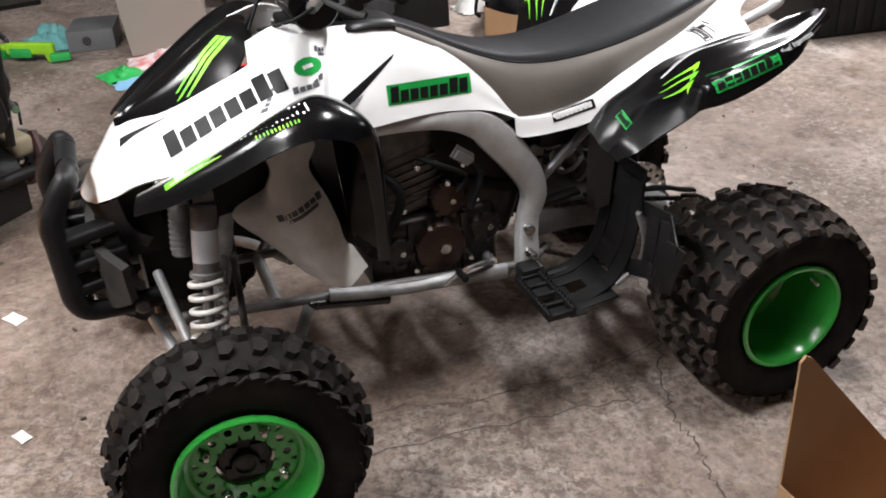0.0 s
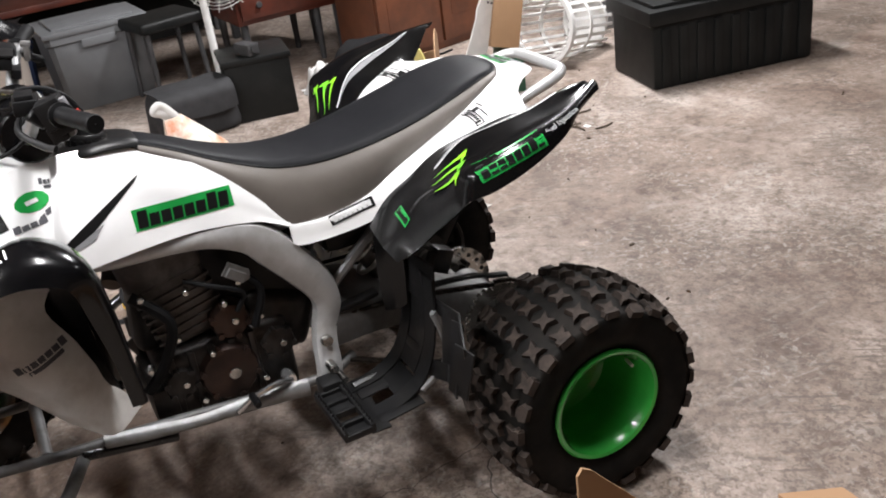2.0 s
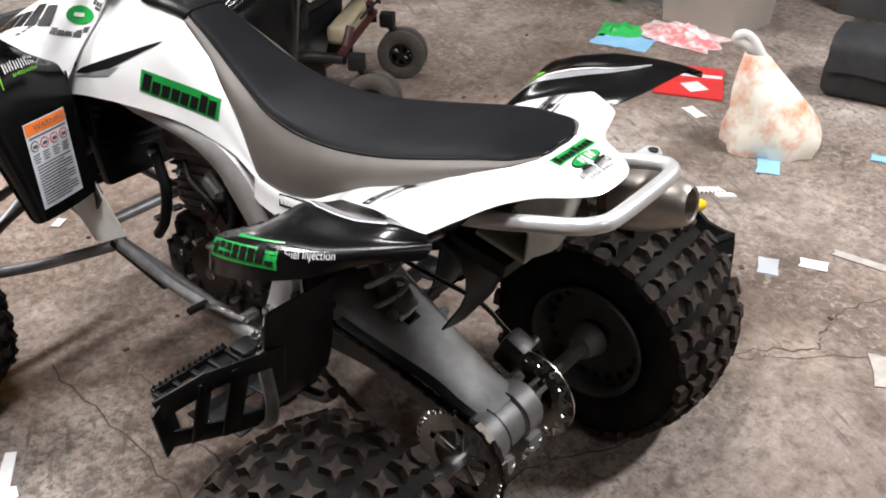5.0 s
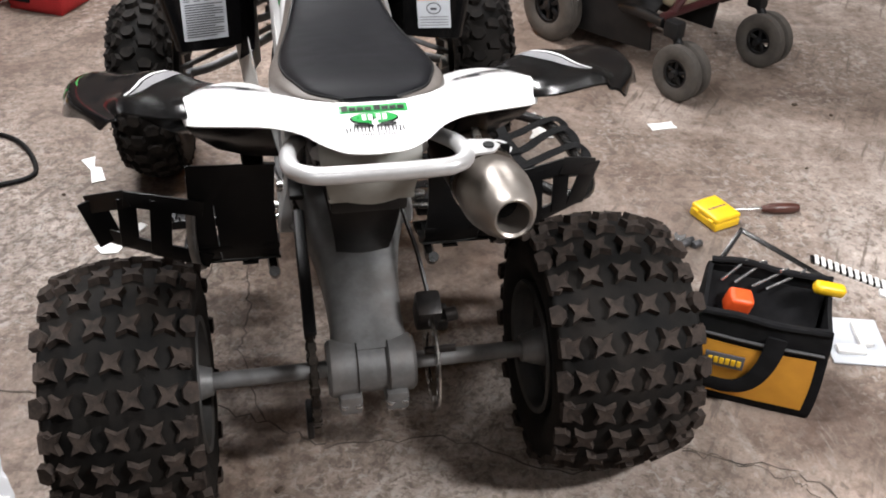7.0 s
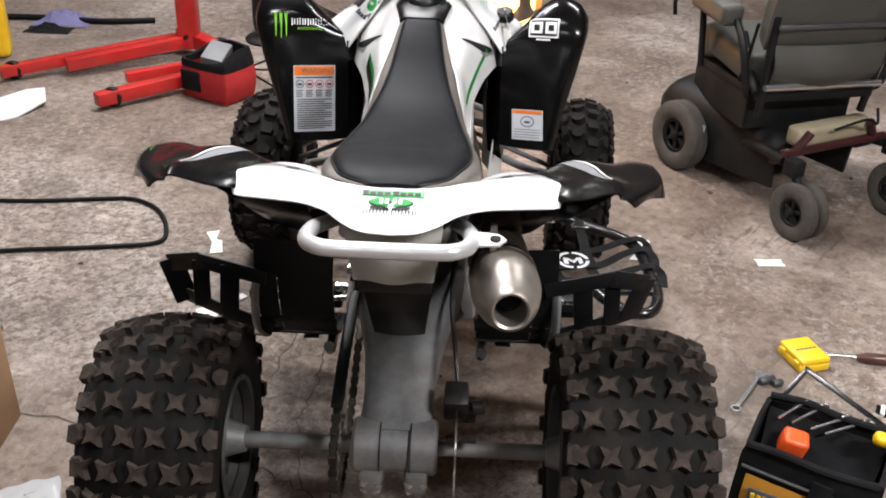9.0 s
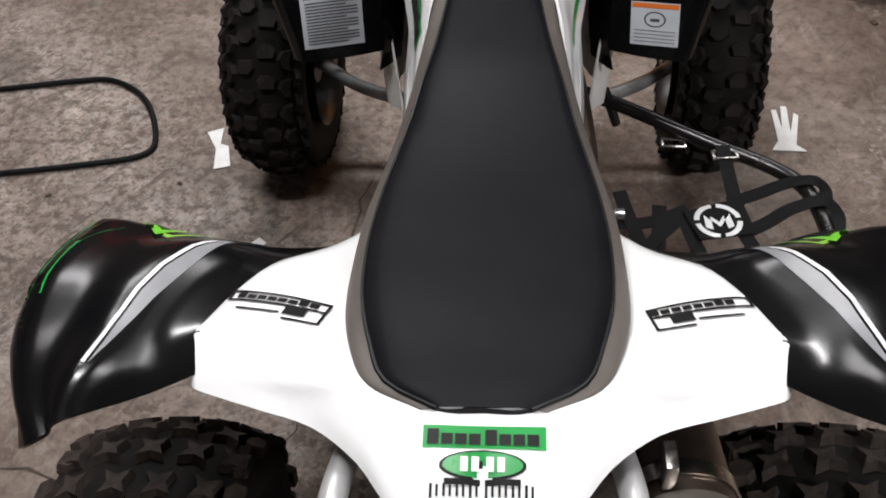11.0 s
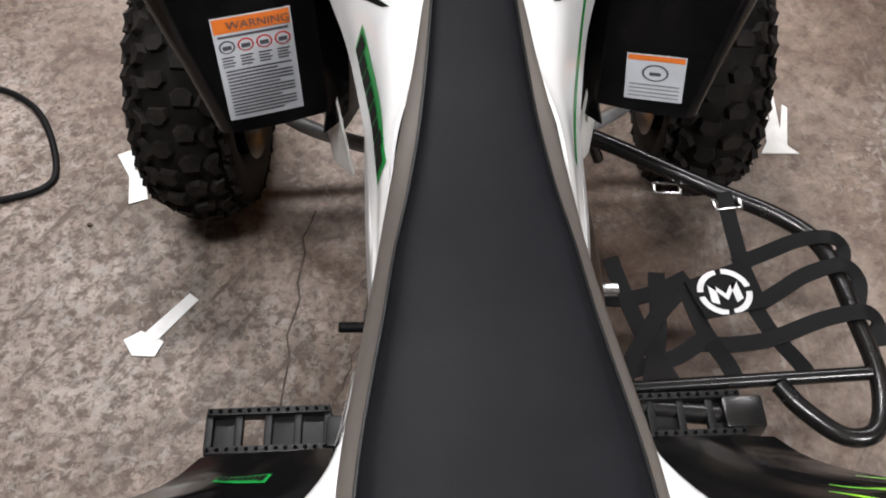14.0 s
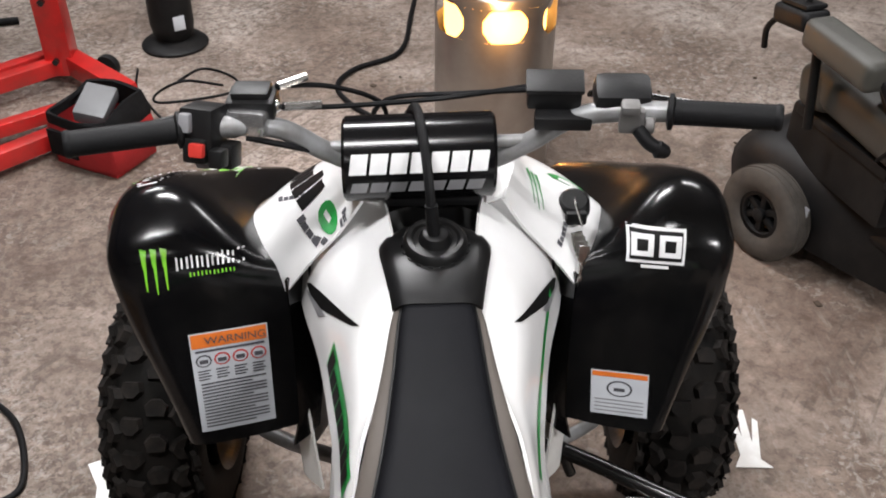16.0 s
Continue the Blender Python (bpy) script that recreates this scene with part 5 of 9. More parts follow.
rod(bm, (-.15, .02, .325), (-.20, .02, .328), .0085, n=12, bevel=.002)
part("gear_lever_toe", bm, GRIP, quad)
# heel guards: a windowed upright plate behind the foot and a web under it
def guard(s):
    root = bmesh.new()
    tube(root, [(s * .17, -.37, .30), (s * .17, -.33, .27), (s * .18, -.20, .265)], .012, n=8)
    hg = part("heel_guard", root, SATIN, quad, "bent black heel guard of welded plate")
    bm = bmesh.new()
    def strip(a, b, w, up):
        a, b = Vector(a), Vector(b)
        block(bm, ((b - a).length + .008, w, .005), face_pose((a + b) / 2, b - a, up), .0018)
    J = [(-.19, .262), (-.262, .272), (-.318, .305), (-.352, .37), (-.368, .45), (-.374, .545)]
    for x, w in ((.178, .042), (.300, .044)):
        loft(bm, [[(s * (x - w / 2), y, z), (s * (x + w / 2), y, z)] for y, z in J], nu=3, nv=1, thick=.005, flip=s < 0)
    loft(bm, [[(s * .165, y, z), (s * .22, y - .004, z), (s * .275, y, z)] for y, z in J[2:]], nu=3, nv=2, thick=.004, flip=s < 0)
    strip((s * .158, -.370, .515), (s * .318, -.374, .525), .10, (0, -.12, 1))
    strip((s * .158, -.343, .35), (s * .318, -.343, .35), .022, (0, -.4, 1))
    strip((s * .158, -.29, .284), (s * .318, -.29, .284), .06, (0, 1, -.5))
    strip((s * .158, -.20, .262), (s * .36, -.19, .266), .045, (0, 1, 0))
    # the wing that reaches out behind the foot
    strip((s * .30, -.378, .475), (s * .44, -.368, .505), .036, (0, 0, 1))
    strip((s * .44, -.368, .505), (s * .515, -.335, .478), .04, (0, 0, 1))
    strip((s * .30, -.345, .325), (s * .40, -.345, .365), .04, (0, -.2, 1))
    strip((s * .40, -.345, .365), (s * .492, -.318, .388), .04, (0, -.2, 1))
    strip((s * .513, -.336, .485), (s * .492, -.32, .378), .05, (1, .4, 0))
    strip((s * .375, -.372, .495), (s * .392, -.347, .36), .042, (1, 0, 0))
    strip((s * .44, -.362, .50), (s * .452, -.335, .375), .036, (1, .2, 0))
    for x in (.22, .33):
        strip((s * x, -.20, .266), (s * x, -.30, .276), .035, (1, 0, 0))
    pieces("guard_plate", bm, MATT, hg)
    bm = bmesh.new()
    tube(bm, [(s * .322, -.362, .472), (s * .325, -.374, .43), (s * .326, -.380, .39), (s * .325, -.372, .345), (s * .323, -.348, .315), (s * .32, -.312, .29)], .0125, n=8, flat=.55)
    part("guard_edge", bm, ARMM, hg, "scuffed bare metal edge")
    bm = bmesh.new()
    loft(bm, side_rows([[(.168, -.318, .625), (.19, -.338, .625), (.212, -.362, .62)], [(.172, -.310, .53), (.192, -.335, .53), (.208, -.360, .535)], [(.176, -.312, .43), (.19, -.332, .43), (.20, -.356, .44)]], s), nu=3, nv=3, thick=.004, flip=s > 0)
    part("heel_shield", bm, BLACK, quad, "matt black heel shield")


guard(-1)
# right side: tube nerf bar with webbing net
bm = bmesh.new()
tube(bm, [(.13, .44, .33), (.25, .385, .32), (.42, .285, .305), (.53, .22, .30), (.585, .15, .30), (.60, .02, .30), (.605, -.09, .30), (.58, -.165, .30), (.53, -.175, .30), (.48, -.13, .30), (.455, -.09, .30)], .0145, n=12, steps=6)
rod(bm, (.20, -.085, .295), (.61, -.075, .30), .011)
rod(bm, (.14, -.10, .29), (.36, -.13, .29), .016)
block(bm, (.06, .05, .05), (.39, -.135, .29), .006)
rod(bm, (.22, .395, .35), (.25, .385, .27), .01)
nerf = part("nerf_bar", bm, SATIN, quad, "gloss black tubular nerf bar")
bm = bmesh.new()
for p, rz in (((.352, .29, .30), -4), ((.443, .243, .312), 6)):
    for dx, dy, sx, sy in ((0, .011, .046, .005), (0, -.011, .046, .005), (.022, 0, .005, .026), (-.022, 0, .005, .026)):
        block(bm, (sx, sy, .004), pose(*p, 0, 0, rz) @ pose(dx, dy, 0), .001)
pieces("strap_buckle", bm, STEEL, nerf, "bright strap buckle")


def strap(pts, w=.03):
    bm = bmesh.new()
    line = smooth_line(pts, 5)
    prev = None
    rings = []
    for k, p in enumerate(line):
        t = (line[min(k + 1, len(line) - 1)] - line[max(k - 1, 0)]).normalized()
        a = t.cross(Vector((0, 0, 1))).normalized()
        u = a.cross(t)
        rings.append([p + a * w / 2 + u * .0012, p - a * w / 2 + u * .0012, p - a * w / 2 - u * .0012, p + a * w / 2 - u * .0012])
    skin(bm, rings)
    part("net_strap", bm, WEB, nerf, "black woven webbing")


WEB = mat("black_nylon_webbing", (0.006, 0.006, 0.0066), 0.6, scale=120, bump=0.4, bump_scale=700, spec=0.2)
for pts in ([(.44, .262, .318), (.447, .214, .296), (.452, .15, .285), (.455, .13, .283)],
            [(.44, .137, .285), (.49, .155, .288), (.545, .168, .305), (.59, .16, .322), (.613, .15, .306), (.612, .12, .282)],
            [(.46, .06, .285), (.50, .082, .288), (.545, .102, .305), (.597, .105, .322), (.622, .085, .305), (.62, .055, .28)],
            [(.355, -.006, .283), (.41, -.008, .281), (.47, -.002, .285), (.55, .018, .305), (.605, .018, .322), (.628, .01, .305), (.632, -.02, .28)],
            [(.352, .10, .285), (.362, .045, .281), (.372, .008, .280), (.388, -.05, .296), (.392, -.092, .306)],
            [(.455, .055, .285), (.47, .015, .282), (.486, -.02, .285), (.498, -.065, .302), (.50, -.088, .306)],
            [(.15, .10, .30), (.22, .082, .283), (.29, .088, .281), (.36, .118, .284)],
            [(.235, .15, .30), (.252, .09, .284), (.272, .012, .281), (.29, -.05, .292), (.30, -.088, .302)],
            [(.31, .128, .284), (.302, .06, .281), (.292, .0, .280), (.262, -.09, .302)],
            [(.17, -.075, .298), (.25, -.046, .284), (.315, -.027, .281), (.36, .0, .283)],
            [(.22, -.09, .302), (.245, -.035, .286), (.29, .035, .284), (.34, .09, .286)]):
    strap(pts, .027)
bm = bmesh.new()
slab(bm, [(.350, .105), (.372, .034), (.476, .052), (.462, .142), (.44, .139)], .004, pose(0, 0, .287), .001)
patch = part("net_patch", bm, WEB, nerf)
emb = []
for k in range(4):
    for j in range(5):
        a0, a1 = k * math.pi / 2 + .12 + j * .267, k * math.pi / 2 + .12 + (j + 1) * .267
        emb.append((0, 0, [(.044 * math.cos(a0), .044 * math.sin(a0)), (.044 * math.cos(a1), .044 * math.sin(a1)), (.034 * math.cos(a1), .034 * math.sin(a1)), (.034 * math.cos(a0), .034 * math.sin(a0))]))
for q in ([(-.026, -.016), (-.014, -.022), (-.012, .012), (-.024, .016)], [(-.024, .016), (-.012, .012), (.001, -.004), (.001, -.016)], [(.001, -.016), (.001, -.004), (.012, .012), (.024, .016)], [(.014, -.022), (.026, -.016), (.024, .016), (.012, .012)]):
    emb.append((0, 0, q))
sticker("emblem", patch, (.411, .082, .291), (1, .1, 0), (-.1, 1, 0), emb, [DECALW], "white round emblem")
guard(1)
bm = bmesh.new()
tube(bm, [(.15, -.09, .31), (.20, .0, .31), (.20, .08, .30)], .009, n=8)
block(bm, (.05, .02, .012), (.215, .085, .305), .003)
part("brake_pedal", bm, CHROME, quad)
bm = bmesh.new()
for k in range(9):
    block(bm, (.012, .02, .05), pose(.165 + .002 * k, .20 - .02 * k, .42 - .012 * k, 0, 10, 5), .003)
block(bm, (.008, .20, .07), pose(.155, .12, .40, -25, 0, 4), .003)
part("heat_shield", bm, CAST, quad, "slotted alloy heat shield")

# -- rear end: swing arm, axle, chain, brake, shock --
bm = bmesh.new()
SA = [(-.20, .40, .125, .05), (-.28, .395, .115, .05), (-.36, .375, .095, .048), (-.45, .345, .078, .045), (-.54, .30, .07, .045), (-.60, .265, .072, .05), (-.645, .25, .072, .05)]
loft(bm, [[(-w, y, z - h), (-w, y, z + h * .6), (-w * .6, y, z + h), (0, y, z + h * 1.05), (w * .6, y, z + h), (w, y, z + h * .6), (w, y, z - h)] for y, z, w, h in SA], nu=4, nv=3, thick=.012, flip=True)
swing = part("swing_arm", bm, CAST, quad, "dirty cast aluminium swing arm", fix=True)
bm = bmesh.new()
lathe(bm, [(-.085, .001), (-.085, .05), (-.078, .056), (-.03, .056), (-.026, .051), (.026, .051), (.03, .056), (.078, .056), (.085, .05), (.085, .001)], (0, AXR, .25), (1, 0, 0), 28)
for x in (-.045, .045):
    block(bm, (.045, .06, .045), (x, AXR - .035, .205), .01)
part("axle_housing", bm, CAST, swing, "cast axle carrier")
bm = bmesh.new()
block(bm, (.05, .07, .05), pose(0, -.385, .425, -35), .014, seg=3)
rod(bm, (-.035, -.40, .42), (.035, -.40, .42), .014, n=14, bevel=.003)
part("linkage_lug", bm, CAST, swing, "cast shock linkage lug", fix=True)
# A black plug stands in for the shade inside the lug's hole.
bm = bmesh.new()
rod(bm, (0, -.418, .405), (0, -.43, .40), .017, n=14)
part("lug_hole", bm, HOLE, swing)
bm = bmesh.new()
for x in (-.03, .03):
    rod(bm, (x, AXR, .25), (x + .003, AXR, .25), .0575, n=24)
pieces("clamp_joint", bm, ENGINE, swing)
for x in (-.058, -.032, .032, .058):
    bm = bmesh.new()
    rod(bm, (x, AXR - .05, .186), (x, AXR - .06, .21), .010, n=8, bevel=.002)
    rod(bm, (x, AXR - .045, .17), (x, AXR - .05, .19), .007, n=8)
    part("pinch_bolt", bm, CHROME, swing)
bm = bmesh.new()
rod(bm, (-.36, AXR, .25), (.36, AXR, .25), .0165, n=16)
for s in (-1, 1):
    rod(bm, (s * .30, AXR, .25), (s * .345, AXR, .25), .026, .04, n=16)
part("rear_axle", bm, CAST, quad, "dull steel rear axle")
bm = bmesh.new()
for k in range(38):
    a = 2 * math.pi * k / 38
    block(bm, (.006, .009, .010), pose(-.112, AXR + .098 * math.cos(a), .25 + .098 * math.sin(a), math.degrees(a)), .001)
lathe(bm, [(-.003, .094), (.003, .094), (.003, .06), (-.003, .06), (-.003, .094)], (-.112, AXR, .25), (1, 0, 0), 38)
for k in range(5):
    a = 2 * math.pi * k / 5
    block(bm, (.006, .018, .055), pose(-.112, AXR + .045 * math.sin(a), .25 + .045 * math.cos(a), -math.degrees(a)), .001)
part("sprocket", bm, STEEL, quad)
bm = bmesh.new()
top, bot = [], []
cx = -.112
path = [Vector((cx, -.20, .425)), Vector((cx, -.42, .395)), Vector((cx, AXR + .02, .352))] + [Vector((cx, AXR + .104 * math.cos(a), .25 + .104 * math.sin(a))) for a in [math.pi / 2 + k * math.pi / 8 for k in range(9)]] + [Vector((cx, -.42, .20)), Vector((cx, -.22, .30))]
dist, run = 0, []
for a, b in zip(path, path[1:]):
    n = max(1, int((b - a).length / .0135))
    run += [(a.lerp(b, k / n), (b - a).normalized()) for k in range(n)]
for k, (p, d) in enumerate(run):
    M = face_pose(p, d, (1, 0, 0))
    if k % 2:
        block(bm, (.017, .013, .010), M, .002, seg=1)
    else:
        block(bm, (.017, .018, .009), M, .002, seg=1)
tagged(part("chain", bm, CHAIN, quad, "oily roller chain", angle=25), kind="stuff")
bm = bmesh.new()
block(bm, (.03, .10, .012), pose(-.112, -.27, .44, -6), .004)
tube(bm, [(-.112, -.34, .425), (-.112, -.44, .41), (-.112, -.56, .395), (-.112, -.62, .375), (-.112, -.66, .365)], .012, n=8, flat=.5, up=(0, 0, 1))
block(bm, (.014, .06, .06), pose(-.125, AXR - .01, .13, 10), .006)
pieces("chain_guard", bm, MATT, quad)
bm = bmesh.new()
disc_with_holes(bm, .118, .122, .05, .1, 16, .08, .007, 8)
lathe(bm, [(.118, .1), (.122, .1)], (0, 0, 0), (1, 0, 0), 48)
bmesh.ops.remove_doubles(bm, verts=bm.verts[:], dist=.0004)
ob = part("brake_disc", bm, STEEL, quad)
ob.matrix_basis = pose(0, AXR, .25)
bm = bmesh.new()
block(bm, (.05, .055, .075), pose(.118, AXR + .045, .335, 25), .01)
block(bm, (.03, .04, .05), pose(.145, AXR + .05, .31, 25), .008)
rod(bm, (.15, AXR + .03, .33), (.175, AXR + .03, .335), .014, n=12, bevel=.003)
tube(bm, [(.12, AXR + .06, .37), (.11, AXR + .13, .42), (.10, AXR + .25, .44), (.105, -.2, .45)], .005, n=6)
rod(bm, (.10, AXR - .03, .30), (.16, AXR - .03, .30), .007, n=8)
part("brake_caliper", bm, ENGINE, quad, "dark brake caliper and hose")
# rear shock
bm = bmesh.new()
rod(bm, (0, -.26, .66), (0, -.40, .37), .02, n=14)
rod(bm, (0, -.25, .68), (0, -.31, .56), .034, n=16, bevel=.005)
block(bm, (.05, .06, .05), pose(0, -.42, .36), .01)
part("rear_shock", bm, CAST, quad)


def coil(a, b, r, wire, turns, name, material, parent):
    a, b = Vector(a), Vector(b)
    ax = (b - a).normalized()
    u = ax.orthogonal().normalized()
    v = ax.cross(u)
    pts = [a.lerp(b, k / (turns * 12)) + (u * math.cos(k * math.pi / 6) + v * math.sin(k * math.pi / 6)) * r for k in range(turns * 12 + 1)]
    bm = bmesh.new()
    rings = []
    for k, p in enumerate(pts):
        t = (pts[min(k + 1, len(pts) - 1)] - pts[max(k - 1, 0)]).normalized()
        rings.append(ring(p, t, wire, 7, ax))
    skin(bm, rings)
    part(name, bm, material, parent, angle=80)


coil((0, -.275, .63), (0, -.39, .40), .038, .0055, 6, "shock_spring", SPRING, quad)

# -- silencer --
bm = bmesh.new()
ax = Vector((.03, -.56, .10)).normalized()
tip = Vector((.194, -.866, .732))
base = tip - ax * .46
lathe(bm, [(0, .001), (0, .03), (.02, .045), (.05, .052), (.30, .055), (.345, .055)], base, ax, 28)
sil = part("silencer", bm, HOT, quad, "heat-browned silencer body")
bm = bmesh.new()
lathe(bm, [(.335, .0565), (.35, .058), (.375, .058), (.39, .056), (.42, .050), (.448, .040), (.46, .0335), (.463, .030), (.46, .026), (.43, .025), (.40, .024), (.40, .001)], base, ax, 32)
part("end_cap", bm, EXH, sil, "brushed alloy end cone")
bm = bmesh.new()
lathe(bm, [(.405, .0235), (.405, .001)], base, ax, 20)
part("outlet", bm, HOLE, sil)
bm = bmesh.new()
lathe(bm, [(.30, .0565), (.30, .0585), (.318, .0585), (.318, .0565)], base, ax, 28)
block(bm, (.012, .03, .06), Matrix.Translation(base + ax * .31 + Vector((-.02, 0, .065))), .003)
part("silencer_band", bm, STEEL, sil)
bm = bmesh.new()
tube(bm, [tuple(base + ax * .01), (.125, -.35, .59), (.14, -.15, .55), (.135, .02, .58), (.10, .17, .64), (.03, .22, .60)], .022, n=12)
part("exhaust_pipe", bm, HOT, quad)

# -- grab bar and tail underside --
bm = bmesh.new()
tube(bm, [(-.10, -.60, .745), (-.118, -.68, .775), (-.128, -.76, .805), (-.126, -.83, .825), (-.108, -.862, .832), (-.07, -.872, .833), (.07, -.872, .833), (.108, -.862, .832), (.126, -.83, .825), (.128, -.76, .805), (.118, -.68, .775), (.10, -.60, .745)], .0130, n=14, steps=6)
slab(bm, [(-.012, -.018), (.03, -.014), (.042, 0), (.03, .014), (-.012, .018)], .004, pose(.142, -.80, .818, 10, 0, 0))
grab = part("grab_bar", bm, GRAB, quad, "silver tubular grab bar", fix=True)
# No opening is cut: a black disc paints the tab's hole.
bm = bmesh.new()
rod(bm, (.166, -.80, .8175), (.166, -.80, .824), .0085, n=14)
part("tab_hole", bm, HOLE, grab)
bm = bmesh.new()
loft(bm, [[(-.082, -.70, .79), (0, -.715, .79), (.082, -.70, .79)], [(-.078, -.725, .76), (0, -.742, .755), (.078, -.725, .76)], [(-.066, -.715, .695), (0, -.73, .69), (.066, -.715, .695)]], nu=3, nv=4, thick=.004, flip=False)
block(bm, (.14, .10, .01), pose(0, -.67, .70, 12), .004)
part("tail_box", bm, GREYU, quad, "dusty grey under-tail cover", fix=True)
bm = bmesh.new()
block(bm, (.13, .12, .03), pose(0, -.62, .66, 10), .008)
loft(bm, [[(-.075, -.45, .69), (0, -.47, .70), (.075, -.45, .69)], [(-.075, -.58, .66), (0, -.60, .665), (.075, -.58, .66)], [(-.06, -.60, .57), (0, -.62, .57), (.06, -.60, .57)], [(-.05, -.54, .46), (0, -.55, .46), (.05, -.54, .46)]], nu=3, nv=3, thick=.004, flip=True)
part("rear_splash_guard", bm, MATT, quad, fix=True)
# stickers on the tail
tl, tr = tails
sticker("word_sticker", tl, (-.050, -.749, .86), (1, 0, 0), (0, .95, .15), [(0, 0, box2(0, -.008, .05, .013))] + bars(.046, .014, 4, 1, 1, x0=.003, y0=-.005), [DGREEN, DECALK])
sticker("word_sticker", tr, (0, -.749, .86), (1, 0, 0), (0, .95, .15), [(0, 0, box2(0, -.008, .052, .013))] + bars(.046, .014, 4, 1, 1, x0=.001, y0=-.005), [DGREEN, DECALK])
for s, ob in ((-1, tl), (1, tr)):
    oval = []
    steps = [0, .3, .55, .75, .9, .985]
    for mi_, rx, ry, ly in ((0, .036, .0125, 0), (1, .033, .0105, 1)):
        for f0, f1 in zip(steps, steps[1:]):
            h0, h1 = ry * math.sqrt(1 - f0 * f0), ry * math.sqrt(1 - f1 * f1)
            oval.append((mi_, ly, [(s * rx * f0, -h0), (s * rx * f1, -h1), (s * rx * f1, h1), (s * rx * f0, h0)]))
    oval.append((2, 2, box2(min(s * .003, s * .009), -.006, max(s * .003, s * .009), .006)))
    oval.append((2, 2, box2(min(s * .012, s * .018), -.006, max(s * .012, s * .018), .006)))
    oval.append((0, 2, box2(min(0, s * .031), -.0165, max(0, s * .031), -.0115)))
    sticker("round_sticker", ob, (0, -.771, .86), (1, 0, 0), (0, .95, .15), oval, [DECALK, DGREEN, DECALW])
    x0 = -.044 if s < 0 else .001
    sticker("word_sticker", ob, (0, -.794, .86), (1, 0, 0), (0, .95, .15), thin_bars(.043, .010, 4, 0, 0, x0=x0, y0=-.002) + thin_bars(.030, .006, 4, 0, 0, x0=-.032 if s < 0 else .002, y0=-.010), [DECALK])
    # outlined word on the white wing
    a = 14 * s
    fr = []
    for q in (box2(-.055, .014, .048, .017), box2(-.055, .0, .048, .003), box2(-.055, 0, -.052, .017), box2(.045, -.02, .048, .017), box2(.01, -.02, .048, -.017), box2(.008, -.012, .03, .0), box2(-.04, -.012, .005, -.009)):
        fr.append((0, 0, [(x * s * -1, y) for x, y in q] if s > 0 else q))
    fr += bars(.085, .009, 8, 0, 0, x0=-.047, y0=.005)
    sticker("outlined_word", ob, (s * .205, -.578, .825), (1, s * .16, .05), (-s * .16, 1, .2), fr, [DECALK], lift=.002)
sticker("word_sticker", tl, (-.153, -.238, .667), (0, -1, .18), (.3, 0, 1), [(0, 0, box2(-.004, -.011, .098, .012))] + bars(.09, .015, 8, 1, 1, x0=.002, y0=-.006), [DECALK, DECALW])
